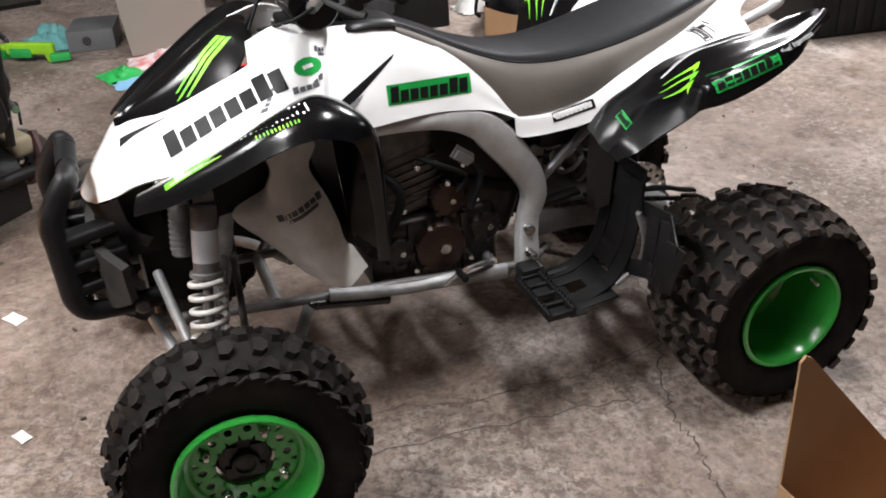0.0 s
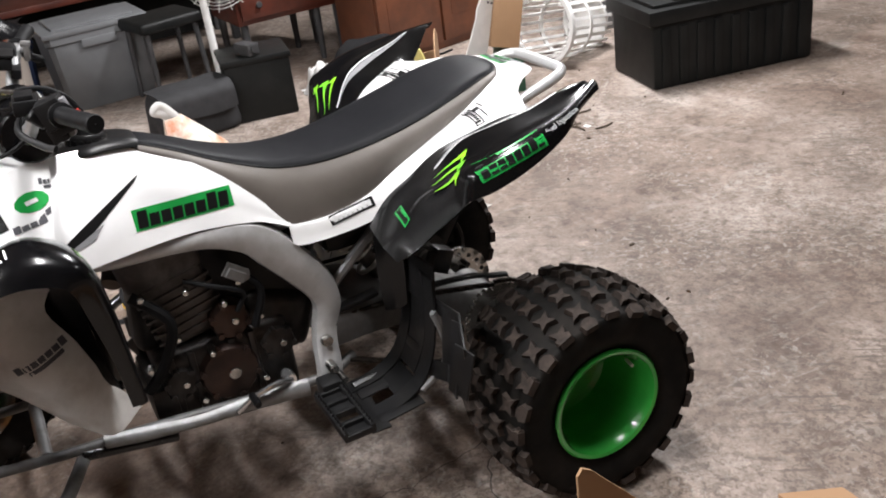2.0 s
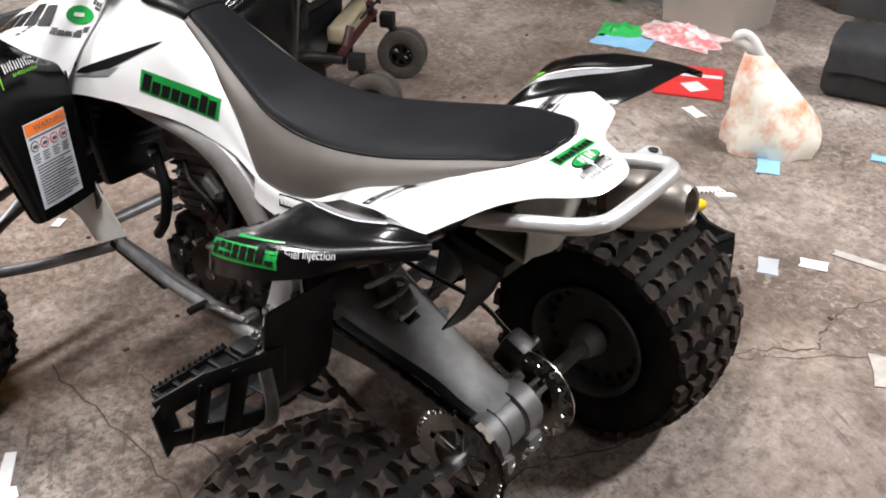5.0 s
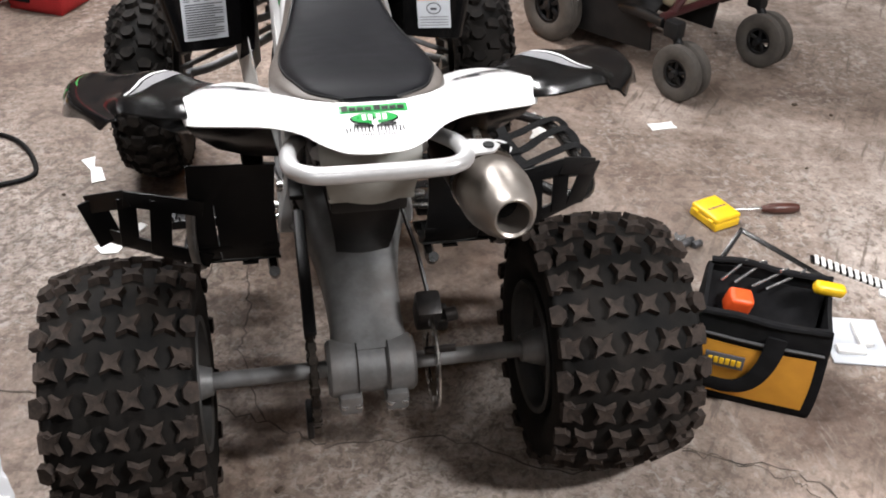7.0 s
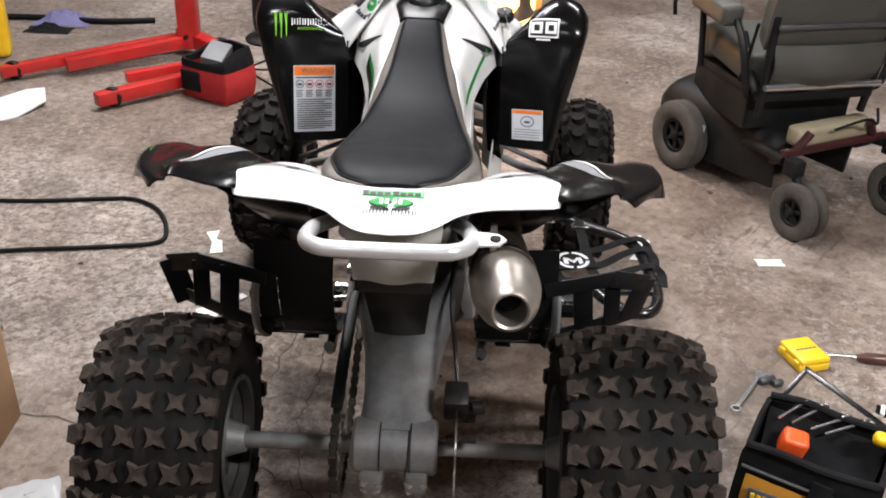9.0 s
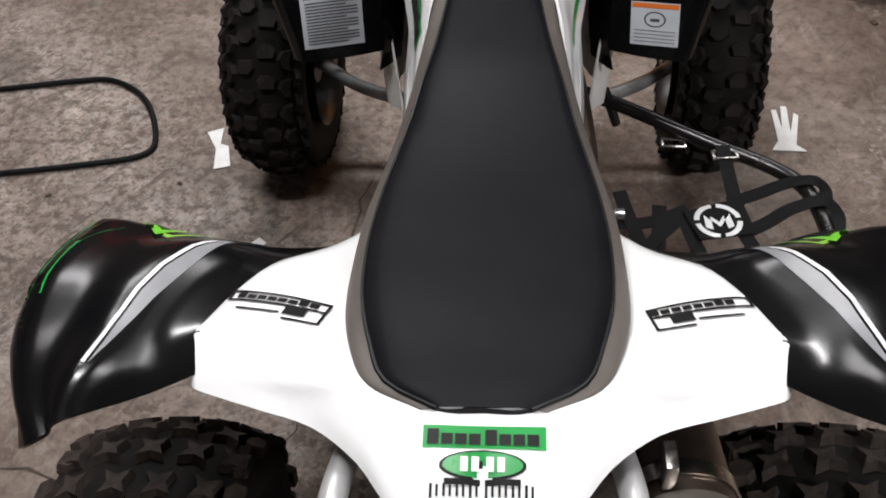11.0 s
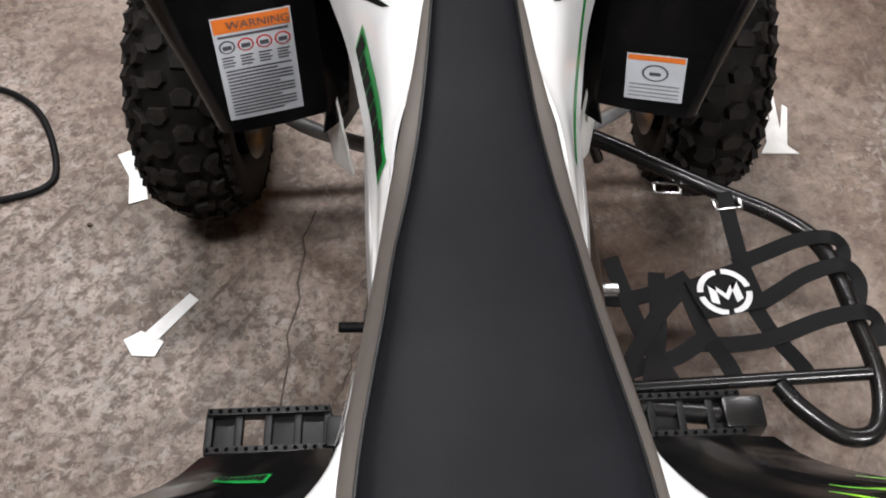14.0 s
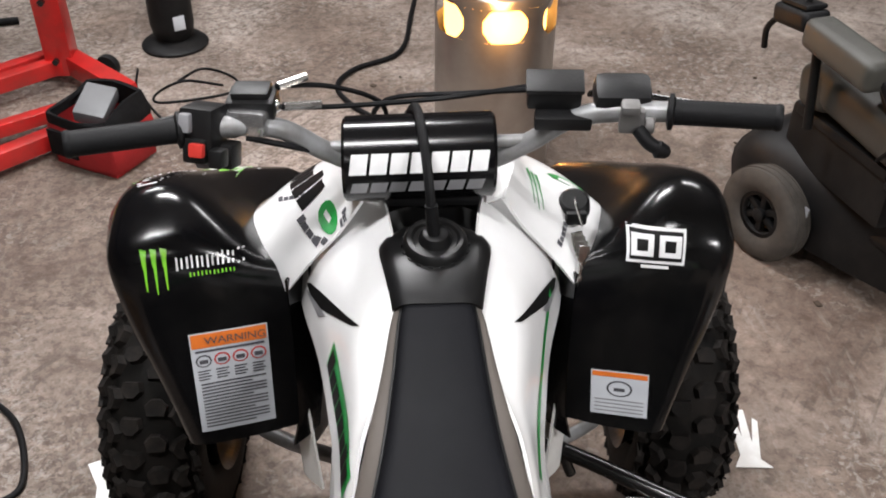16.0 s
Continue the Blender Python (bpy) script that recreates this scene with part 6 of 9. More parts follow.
# stickers on the rear fenders
for s, ob in zip((-1, 1), rfs):
    # three claws on the face that looks forward and out
    o_, u_, v_ = Vector((s * .327, -.422, .752)), Vector((s * -.98, .10, .16)), Vector((s * .10, -.74, .66))
    v_ = (v_ - u_.normalized() * v_.dot(u_.normalized())).normalized()
    u_ = u_.normalized()
    cl = []
    for head, tail in (((.384, -.446, .776), (.324, -.418, .726)), ((.366, -.468, .788), (.298, -.420, .734)), ((.346, -.486, .798), (.291, -.431, .746))):
        h2, t2 = [Vector(((Vector((s * p[0], p[1], p[2])) - o_).dot(u_), (Vector((s * p[0], p[1], p[2])) - o_).dot(v_))) for p in (head, tail)]
        d_ = (t2 - h2).normalized()
        w_ = Vector((-d_.y, d_.x))
        if w_.y < 0:
            w_.negate()
        a_, b_, c_ = h2 + d_ * .012, h2.lerp(t2, .42) - w_ * .002, t2
        for q in ([h2 + w_ * .008 - d_ * .004, h2 - w_ * .010 + d_ * .002, a_ - w_ * .009, a_ + w_ * .005], [h2 - w_ * .006 + d_ * .002, h2 - w_ * .021 + d_ * .012, h2 - w_ * .012 + d_ * .014, a_ - w_ * .005],
                  [a_ + w_ * .004, a_ - w_ * .006, b_ - w_ * .003, b_ + w_ * .003], [b_ + w_ * .003, b_ - w_ * .003, c_ - w_ * .0006, c_ + w_ * .0006]):
            cl.append((0, 0, [tuple(p) for p in q]))
    if u_.cross(v_).z < 0:
        u_, cl = -u_, [(m_, l_, [(-x, y) for x, y in q]) for m_, l_, q in cl]
    sticker("claw_sticker", ob, o_, u_, v_, cl, [LIME], lift=.003, reach=.06)
    # crescent along the crest: a white line with a grey wedge inside it
    crest = [(.266, -.436), (.284, -.462), (.308, -.498), (.328, -.538), (.340, -.580), (.347, -.630), (.351, -.690)]
    wide = [0, .003, .011, .015, .013, .008, 0]
    cr = []
    for k in range(6):
        (xa, ya), (xb, yb) = crest[k], crest[k + 1]
        cr.append((0, 0, [(s * xa, ya), (s * (xa + .0042), ya + .0015), (s * (xb + .0042), yb + .0015), (s * xb, yb)]))
        cr.append((1, 0, [(s * (xa - .0025 - wide[k]), ya - wide[k] * .5), (s * (xa - .0025), ya), (s * (xb - .0025), yb), (s * (xb - .0025 - wide[k + 1]), yb - wide[k + 1] * .5)]))
    sticker("crescent_sticker", ob, (0, 0, .83), (1, 0, 0), (0, 1, 0), cr, [DECALW, DECALG], "white and grey crescent stripe")
    if s < 0:
        sticker("word_sticker", ob, (-.438, -.446, .790), (.08, -1, .21), (.36, .1, .95), [(0, 0, box2(0, -.008, .15, .028))] + bars(.142, .026, 8, 1, 1, .1, x0=.004, y0=-.003), [DGREEN, DECALK])
        deco("word_sticker", ob, (-.25, -.36, .672), (-.15, .80, .55), (-.21, -.565, .764), [(0, 0, box2(-.028, -.011, .028, .011))] + bars(.05, .014, 8, 1, 1, x0=-.025, y0=-.006), [DGREEN, DECALK])
    else:
        sticker("word_sticker", ob, (.446, -.445, .80), (0, -1, .15), (-.5, 0, 1), [(0, 0, [(x, -y) for x, y in box2(0, -.02, .11, .01)])], [DGREEN])
lettering("Fuel Injection", .016, DECALW, rfs[0], face_pose((-.440, -.640, .856), (.15, -1, .30), (.55, .1, .85), .006))

# -- front suspension --
bm = bmesh.new()
for s in (-1, 1):
    for yy, zz, y2 in ((.72, .37, .66), (.37, .315, .60)):
        tube(bm, [(s * .10, yy, zz), (s * .28, (yy + y2) / 2 - .02, .30), (s * .40, y2, .27)], .014, n=10)
    for yy, y2 in ((.69, .645), (.55, .625)):
        tube(bm, [(s * .12, yy, .49), (s * .28, (yy + y2) / 2, .43), (s * .385, y2, .36)], .011, n=10)
pieces("front_arm", bm, ARMM, quad, "dull silver tubular front arm")
bm = bmesh.new()
for s in (-1, 1):
    block(bm, (.04, .06, .14), pose(s * .405, .64, .31), .012)
    rod(bm, (s * .37, .64, .265), (s * .45, .64, .265), .03, n=16)
    rod(bm, (s * .05, .52, .50), (s * .39, .56, .34), .008, n=8)
    lathe(bm, [(-.002, .075), (.002, .075), (.002, .04), (-.002, .04)], (s * .43, .64, .265), (1, 0, 0), 24)
pieces("knuckle_casting", bm, CAST, quad)
for s in (-1, 1):
    bm = bmesh.new()
    a, b = Vector((s * .235, .575, .70)), Vector((s * .315, .625, .385))
    d = (b - a)
    rod(bm, a + d * .05, a + d * .50, .026, n=16, bevel=.004)
    rod(bm, a, b, .010, n=10)
    rod(bm, a + d * .46, a + d * .5, .034, n=18, bevel=.003)
    rod(bm, b - d * .06, b - d * .02, .034, n=18, bevel=.003)
    rod(bm, a + Vector((0, -.02, 0)), a + Vector((0, .02, 0)), .016, n=12)
    sh = part("front_shock", bm, CAST, quad, "alloy front shock absorber")
    bm = bmesh.new()
    rod(bm, a + d * .2, a + d * .40, .0266, n=16)
    part("shock_label", bm, LABEL, sh)
    coil(a + d * .51, b - d * .06, .035, .006, 5, "coil_spring", SPRING, sh)
    bm = bmesh.new()
    rod(bm, a + d * .08 + Vector((-s * .055, .04, 0)), a + d * .42 + Vector((-s * .055, .04, 0)), .02, n=14, bevel=.004)
    for k in range(8):
        f = .12 + .035 * k
        p = a + d * f + Vector((-s * .055, .04, 0))
        rod(bm, p - d.normalized() * .003, p + d.normalized() * .003, .023, n=14)
    pieces("shock_reservoir", bm, CAST, sh)
# front body mass between the shocks
bm = bmesh.new()
block(bm, (.18, .20, .22), pose(0, .62, .50), .03)
block(bm, (.22, .10, .10), pose(0, .70, .58), .02)
part("front_housing", bm, MATT, quad)
bm = bmesh.new()
loft(bm, [[(-.19, .74, .56), (-.12, .78, .58), (0, .79, .58), (.12, .78, .58), (.19, .74, .56)], [(-.17, .74, .47), (-.12, .78, .44), (0, .79, .43), (.12, .78, .44), (.17, .74, .47)]], nu=3, nv=3, thick=.02, flip=True)
part("front_plate", bm, RIMG, quad, "scuffed dark cast front plate")
# bumper: thick moulded posts, broad ribs, a lower stay
for s in (-1, 1):
    bm = bmesh.new()
    tube(bm, [(s * .05, .812, .735), (s * .105, .814, .735), (s * .118, .826, .724), (s * .122, .848, .692), (s * .126, .866, .655), (s * .127, .865, .60), (s * .127, .864, .53), (s * .126, .862, .475), (s * .122, .842, .442), (s * .116, .80, .432), (s * .108, .74, .426), (s * .10, .69, .424)], .024, n=14, steps=6, flat=.8, up=(1, 0, 0))
    part("bumper_post", bm, MATT, quad, "thick matt black bumper post")
    for z in (.612, .552, .498):
        bm = bmesh.new()
        block(bm, (.05, .13, .026), pose(s * .106, .80, z, -5, 0, s * -8), .009, seg=3)
        part("bumper_rib", bm, MATT, quad)
    bm = bmesh.new()
    rod(bm, (s * .10, .735, .427), (s * .142, .735, .427), .016, n=12, bevel=.003)
    part("bumper_bolt", bm, CAST, quad)
bm = bmesh.new()
rod(bm, (-.052, .812, .735), (.052, .812, .735), .0228, n=14)
part("bumper_bar", bm, MATT, quad)
bm = bmesh.new()
rod(bm, (-.125, .862, .55), (.125, .862, .55), .014, n=10)
part("bumper_bar", bm, MATT, quad)
bm = bmesh.new()
slab(bm, [(-.09, -.10), (.09, -.10), (.10, .08), (-.10, .08)], .006, pose(0, .852, .53, 80))
part("bumper_plate", bm, MATT, quad)

# ---- materials of the loose things ----
CARD = mat("brown_cardboard", (0.36, 0.215, 0.115), 0.8, second=(0.32, 0.19, 0.10), scale=5, bump=0.12, bump_scale=60, dirt=(0.24, 0.14, 0.075), dirt_scale=3, dirt_amt=0.3)
PAPER = mat("white_scrap_paper", (0.82, 0.82, 0.81), 0.6, second=(0.74, 0.73, 0.71), scale=30)
REDM = mat("red_hoist_paint", (0.50, 0.018, 0.016), 0.35, coat=0.3, second=(0.4, 0.014, 0.013), scale=7, dirt=(0.12, 0.03, 0.022), dirt_scale=10, dirt_amt=0.45)
REDC = mat("red_bag_canvas", (0.36, 0.012, 0.014), 0.8, scale=40, bump=0.4, bump_scale=500)
BLKC = mat("black_bag_canvas", (0.006, 0.006, 0.0065), 0.85, second=(0.010, 0.010, 0.011), scale=30, bump=0.5, bump_scale=500, dirt=(0.014, 0.013, 0.012), dirt_scale=9, dirt_amt=0.4, spec=0.12)
YELC = mat("yellow_bag_canvas", (0.66, 0.30, 0.025), 0.8, second=(0.55, 0.24, 0.02), scale=9, bump=0.4, bump_scale=500)
YELP = mat("yellow_plastic", (0.80, 0.50, 0.015), 0.35, scale=8, second=(0.72, 0.43, 0.012))
GREYP = mat("grey_bin_plastic", (0.15, 0.155, 0.16), 0.5, scale=6, second=(0.13, 0.133, 0.138), bump=0.1)
BLUEP = mat("dark_blue_plastic", (0.012, 0.025, 0.07), 0.5, scale=6)
BLKP = mat("black_trunk_plastic", (0.005, 0.0055, 0.0055), 0.5, scale=9, second=(0.007, 0.0075, 0.007), dirt=(0.02, 0.019, 0.018), dirt_scale=7, dirt_amt=0.4, spec=0.25)
WOODR = mat("red_brown_wood", (0.15, 0.05, 0.022), 0.45, coat=0.1, second=(0.09, 0.03, 0.014), scale=6, dirt=(0.09, 0.035, 0.018), dirt_scale=2.5, dirt_amt=0.5)
WOODD = mat("dark_red_wood", (0.10, 0.024, 0.014), 0.4, coat=0.15, second=(0.06, 0.016, 0.010), scale=7)
ORGP = mat("orange_plastic", (0.50, 0.095, 0.03), 0.5, scale=8, second=(0.4, 0.075, 0.025), dirt=(0.22, 0.10, 0.06), dirt_scale=8, dirt_amt=0.5)
ORGT = mat("bright_orange_plastic", (0.85, 0.10, 0.02), 0.4, scale=8)
LIMEP = mat("lime_toy_plastic", (0.35, 0.72, 0.03), 0.4, scale=8)
GRNP = mat("green_toy_plastic", (0.03, 0.42, 0.09), 0.4, scale=8)
CYANC = mat("pale_teal_cloth", (0.18, 0.45, 0.44), 0.85, scale=14, second=(0.12, 0.34, 0.34), bump=0.4)
SKYP = mat("sky_blue_paper", (0.25, 0.50, 0.72), 0.6, scale=14)
REDPAP = mat("red_card", (0.62, 0.03, 0.03), 0.5, scale=10)
FILMP = mat("printed_white_bag", (0.72, 0.68, 0.68), 0.35, scale=16, second=(0.62, 0.2, 0.2), mix=0.35)
FILMO = mat("printed_carrier_bag", (0.78, 0.76, 0.70), 0.35, scale=7, second=(0.76, 0.73, 0.62), mix=0.3, dirt=(0.62, 0.16, 0.03), dirt_scale=11, dirt_amt=0.85)
CLEAR = clear_plastic("cloudy_clear_plastic", (0.45, 0.40, 0.35), 0.3, 0.5)
FILMC = clear_plastic("clear_film", (0.75, 0.8, 0.85), 0.12, 0.4)
GREYC = mat("grey_chair_vinyl", (0.052, 0.051, 0.044), 0.5, second=(0.05, 0.048, 0.042), scale=9, bump=0.3, bump_scale=300, dirt=(0.07, 0.066, 0.058), dirt_scale=6, dirt_amt=0.4)
CHAIRB = mat("black_chair_plastic", (0.006, 0.006, 0.0065), 0.55, scale=10, dirt=(0.022, 0.02, 0.018), dirt_scale=9, dirt_amt=0.5, spec=0.25)
MAROON = mat("maroon_steel", (0.045, 0.010, 0.011), 0.4, scale=9)
TAN = mat("beige_cover", (0.33, 0.28, 0.19), 0.6, scale=9)
TYREG = mat("grey_solid_tyre", (0.058, 0.050, 0.042), 0.8, second=(0.040, 0.035, 0.030), scale=24, bump=0.3)
ALU = mat("brushed_heater_steel", (0.40, 0.375, 0.345), 0.33, metal=0.85, second=(0.33, 0.31, 0.285), scale=6, dirt=(0.2, 0.17, 0.14), dirt_scale=4, dirt_amt=0.4)
FIRE = glow("burning_gas_glow", (1.0, 0.50, 0.12), 7.0)
DGREY = mat("dark_grey_metal", (0.06, 0.06, 0.062), 0.45, metal=0.3, scale=14)
GLASS = mat("dark_dusty_screen", (0.022, 0.024, 0.022), 0.2, scale=5, second=(0.035, 0.034, 0.03), dirt=(0.06, 0.055, 0.045), dirt_scale=4, dirt_amt=0.5)
WHITEP = mat("white_plastic", (0.75, 0.74, 0.72), 0.45, scale=9)
PURP = mat("lilac_cloth", (0.16, 0.15, 0.30), 0.85, scale=14)
TWIG = mat("dry_twig", (0.07, 0.05, 0.035), 0.9, scale=30)
DGRN = mat("dark_green_card", (0.02, 0.075, 0.04), 0.6, scale=9)


DULLP = mat("trodden_paper", (0.42, 0.39, 0.35), 0.7, second=(0.32, 0.29, 0.26), scale=25)


def rumple(bm, sx, sy, h, n=18, seed=0, fold=3.0, round_=1.0):
    """A crumpled heap of cloth or film lying on the ground, higher in the middle."""
    vs = []
    for j in range(n + 1):
        row = []
        for i in range(n + 1):
            u, v = i / n * 2 - 1, j / n * 2 - 1
            r = min(1.0, math.hypot(u, v) ** 1.5)
            k = noise.noise(Vector((u * fold + seed * 7.3, v * fold, seed)))
            k2 = abs(noise.noise(Vector((u * fold * 2.3, v * fold * 2.3, seed + 5))))
            z = max(0.002, h * (1 - r * round_) * (0.55 + 0.6 * k) + h * .5 * k2 * (1.05 - r))
            w = 1 + .18 * noise.noise(Vector((u * 2, v * 2, seed + 9)))
            row.append(bm.verts.new((u * sx * w, v * sy * w, z)))
        vs.append(row)
    for j in range(n):
        for i in range(n):
            bm.faces.new([vs[j][i], vs[j][i + 1], vs[j + 1][i + 1], vs[j + 1][i]])


def scrap(x, y, sx, sy, rz, label="torn scrap of white paper on the concrete", name="paper_scrap", material=None, outline=None):
    bm = bmesh.new()
    pts = outline or [(-.5, -.5), (.1, -.46), (.5, -.5), (.46, .1), (.5, .5), (-.1, .44), (-.5, .5), (-.47, 0)]
    slab(bm, [(a * sx, b * sy) for a, b in pts], .0022)
    for v in bm.verts:
        v.co.z += .003 * abs(noise.noise(Vector((v.co.x * 30, v.co.y * 30, x))))
    single(name, bm, material or PAPER, label, "paper scrap", pose(x, y, .0015, 0, 0, rz), group="paper scraps on the floor")


scrap(-.69, .61, .045, .15, 18, outline=[(-.5, -.5), (.4, -.5), (.5, 0), (.1, .1), (.45, .5), (-.5, .46), (-.2, 0)])
scrap(-.565, .245, .13, .035, 50, outline=[(-.5, -.5), (.5, -.35), (.5, .35), (-.5, .4), (-.42, 0)])
scrap(-.61, .19, .075, .055, -35, outline=[(-.5, -.2), (0, -.5), (.5, -.1), (.4, .5), (-.3, .4)])
scrap(.715, .695, .085, .17, -4, "white hand-shaped strips of torn tape on the concrete", outline=[(-.5, -.5), (.45, -.5), (.2, -.36), (.42, .3), (.3, .36), (.1, -.1), (.12, .5), (-.05, .5), (-.12, 0), (-.2, .42), (-.34, .4), (-.3, -.3)])
scrap(1.128, .632, .09, .045, 4)
scrap(.985, -1.13, .13, .10, 25, "dirty trodden scrap of paper on the concrete", material=DULLP)
scrap(1.447, -.90, .035, .17, 2, "long dirty strip of paper on the concrete", material=DULLP)
scrap(.67, 1.108, .07, .04, 35)
scrap(.10, 1.09, .05, .03, 30)
scrap(1.46, -1.80, .05, .02, 60)
scrap(1.36, -1.93, .03, .02, 10)
scrap(1.25, -.70, .09, .06, 20, "crumpled clear wrapper on the concrete", "wrapper", FILMC)
scrap(1.85, -.45, .12, .08, 20, "sky-blue paper on the concrete", "blue_paper", SKYP)
scrap(2.1, -.05, .10, .05, 60)
scrap(2.02, -.88, .045, .11, 20)
scrap(2.15, -.73, .05, .06, 10, "small sky-blue scrap of paper on the concrete", "blue_paper", SKYP)
scrap(1.34, -.80, .05, .08, 15)
bm = bmesh.new()
rumple(bm, .075, .095, .03, 14, 3)
single("clear_wrapper", bm, FILMC, "crumpled clear plastic wrapper on the concrete beside the tyre", "wrapper", pose(-.80, -.62, .002, 0, 0, 25), angle=20)

# -- cardboard box with raised flaps --
BX = pose(-1.155, -.525, 0, 0, 0, 2)
box = thing("cardboard_box", "open brown cardboard box with a raised pointed flap", "cardboard box", BX)
w, d, h, t = .42, .45, .22, .005
for nm, sz, c in (("carton_base", (w, d, t), (0, 0, t / 2)), ("carton_side", (w, t, h), (0, d / 2, h / 2)), ("carton_side", (w, t, h), (0, -d / 2, h / 2)), ("carton_side", (t, d, h), (-w / 2, 0, h / 2))):
    bm = bmesh.new()
    block(bm, sz, c, .001)
    part(nm, bm, CARD, box)
bm = bmesh.new()
slab(bm, [(-.225, 0), (.222, 0), (.222, .50), (.212, .512), (.195, .50), (-.03, .225), (-.225, .20)], t, face_pose((w / 2, 0, 0), (0, 1, 0), (0, 0, 1)))
part("flap", bm, CARD, box, "side torn up to a tall point", fix=True)
bm = bmesh.new()
slab(bm, [(-.21, 0), (.21, 0), (.19, .16), (-.19, .16)], t, face_pose((0, -d / 2, h), (1, 0, 0), (0, -1, -.35)))
part("flap", bm, CARD, box, fix=True)

# -- tool bag --
bag = thing("tool_bag", "open black canvas tool bag with yellow front pocket", "tool bag", pose(.885, -.535, 0, 0, 0, -28.6) @ Matrix.Diagonal((1, 1, .90, 1)))
bm = bmesh.new()
W, D, Hh = .275, .21, .265
secs = []
for z, k in ((0, .95), (.02, 1.0), (.10, 1.02), (.19, 1.0), (.235, .99), (.265, .96)):
    secs.append([(a * W / 2 * k, b * D / 2 * k, z + (.012 * math.sin(5 * a + 3 * b) if z > .25 else 0)) for a, b in ((-1, -.9), (-.92, -1), (0, -1.01), (.92, -1), (1, -.9), (1.02, 0), (1, .9), (.92, 1), (0, 1.02), (-.92, 1), (-1, .9), (-1.02, 0))])
loft(bm, secs, nu=3, nv=2, closed=True, thick=.009)
block(bm, (W * .9, D * .9, .012), (0, 0, .008), .003)
part("body", bm, BLKC, bag)
bm = bmesh.new()
loft(bm, [[(-.118, -.1065, .028), (0, -.1085, .028), (.118, -.1065, .028)], [(-.121, -.1095, .11), (0, -.1125, .11), (.121, -.1095, .11)], [(-.118, -.1075, .188), (0, -.1095, .184), (.118, -.1075, .188)]], nu=3, nv=4, thick=.005)
part("front_pocket", bm, YELC, bag, "yellow canvas front pocket")
bm = bmesh.new()
tube(bm, [(.030, -.112, .235), (.026, -.117, .18), (.012, -.121, .125), (-.012, -.122, .085), (-.045, -.121, .068), (-.09, -.118, .066), (-.116, -.112, .072)], .021, n=8, flat=.16, up=(0, 1, 0))
part("handle", bm, BLKC, bag, "black webbing handle")
bm = bmesh.new()
block(bm, (.084, .005, .040), (-.064, -.1155, .140), .002)
part("maker_patch", bm, INK, bag)
for k in range(6):
    bm = bmesh.new()
    block(bm, (.009, .003, .018), (-.094 + k * .0122, -.1188, .140), .001)
    part("patch_mark", bm, YELP, bag)
bm = bmesh.new()
tube(bm, [(-.13, -.1075, .208), (0, -.110, .205), (.13, -.1075, .208)], .004, n=6)
part("zip", bm, DGREY, bag, "grey zip line")
for sgn in (-1, 1):
    bm = bmesh.new()
    tube(bm, [(-W * .47, sgn * D * .46, .262), (-W * .2, sgn * D * .485, .270), (W * .1, sgn * D * .475, .262), (W * .47, sgn * D * .46, .268)], .009, n=8)
    part("rim_binding", bm, BLKC, bag)
bm = bmesh.new()
loft(bm, [[(-.125, -.09, .235), (0, -.095, .225), (.125, -.09, .235)], [(-.115, -.03, .17), (0, -.03, .14), (.115, -.03, .17)], [(-.12, .04, .17), (0, .05, .15), (.12, .04, .17)], [(-.125, .09, .235), (0, .095, .23), (.125, .09, .235)]], nu=4, nv=4, thick=.006, flip=True)
part("inner_lining", bm, BLKC, bag, "sagging black lining")
for nm, mt_, sz, p, lab in (("orange_tool", ORGT, (.055, .05, .06), (-.055, .035, .195), "orange plastic tool case end"), ("yellow_tool", YELP, (.07, .03, .03), (.125, .055, .275), "yellow plastic grip")):
    bm = bmesh.new()
    block(bm, sz, pose(*p, 8, 10, 15), .012, seg=3)
    single(nm, bm, mt_, lab + " in the tool bag", "tool", bag.matrix_basis)
bm = bmesh.new()
for k, (x0, x1, y1, z1) in enumerate(((-.10, -.06, .10, .268), (-.07, -.02, .105, .272), (-.03, .03, .10, .266), (.0, .07, .105, .27))):
    rod(bm, (x0, .07, .225), (x1, y1, z1), .0035, n=8)
    block(bm, (.014, .005, .024), pose(x1, y1, z1, 0, 60 + 12 * k, 20 * k), .002)
single("hand_tools", bm, CHROME, "bright spanners and screwdrivers standing in the bag", "hand tools", bag.matrix_basis, kind="stuff")
tri = thing("folding_square", "black triangular frame leaning in the tool bag", "square", bag.matrix_basis @ pose(-.01, .112, .245, 40, 0, -6))
bm = bmesh.new()
for a, b in (((-.10, 0), (-.075, .085)), ((-.075, .085), (.13, .02)), ((-.10, 0), (.13, .02))):
    d_ = Vector((*b, 0)) - Vector((*a, 0))
    block(bm, (d_.length + .012, .012, .008), face_pose((Vector((*a, 0)) + Vector((*b, 0))) / 2, d_, (-d_.y, d_.x, 0)), .002)
part("frame_bar", bm, SATIN, tri)
saw = thing("pruning_blades", "black and white serrated blades lying across the bag", "blades", bag.matrix_basis @ pose(.185, .135, .268, 0, 14, 4))
bm = bmesh.new()
block(bm, (.22, .030, .005), (0, 0, 0), .002)
part("blade", bm, SATIN, saw)
for k in range(13):
    bm = bmesh.new()
    block(bm, (.009, .034, .008), (-.096 + k * .016, .002, .001), .001)
    part("white_tooth", bm, WHITEP, saw)
bm = bmesh.new()
block(bm, (.07, .024, .010), (.085, -.03, 0), .004)
part("tag", bm, WHITEP, saw)
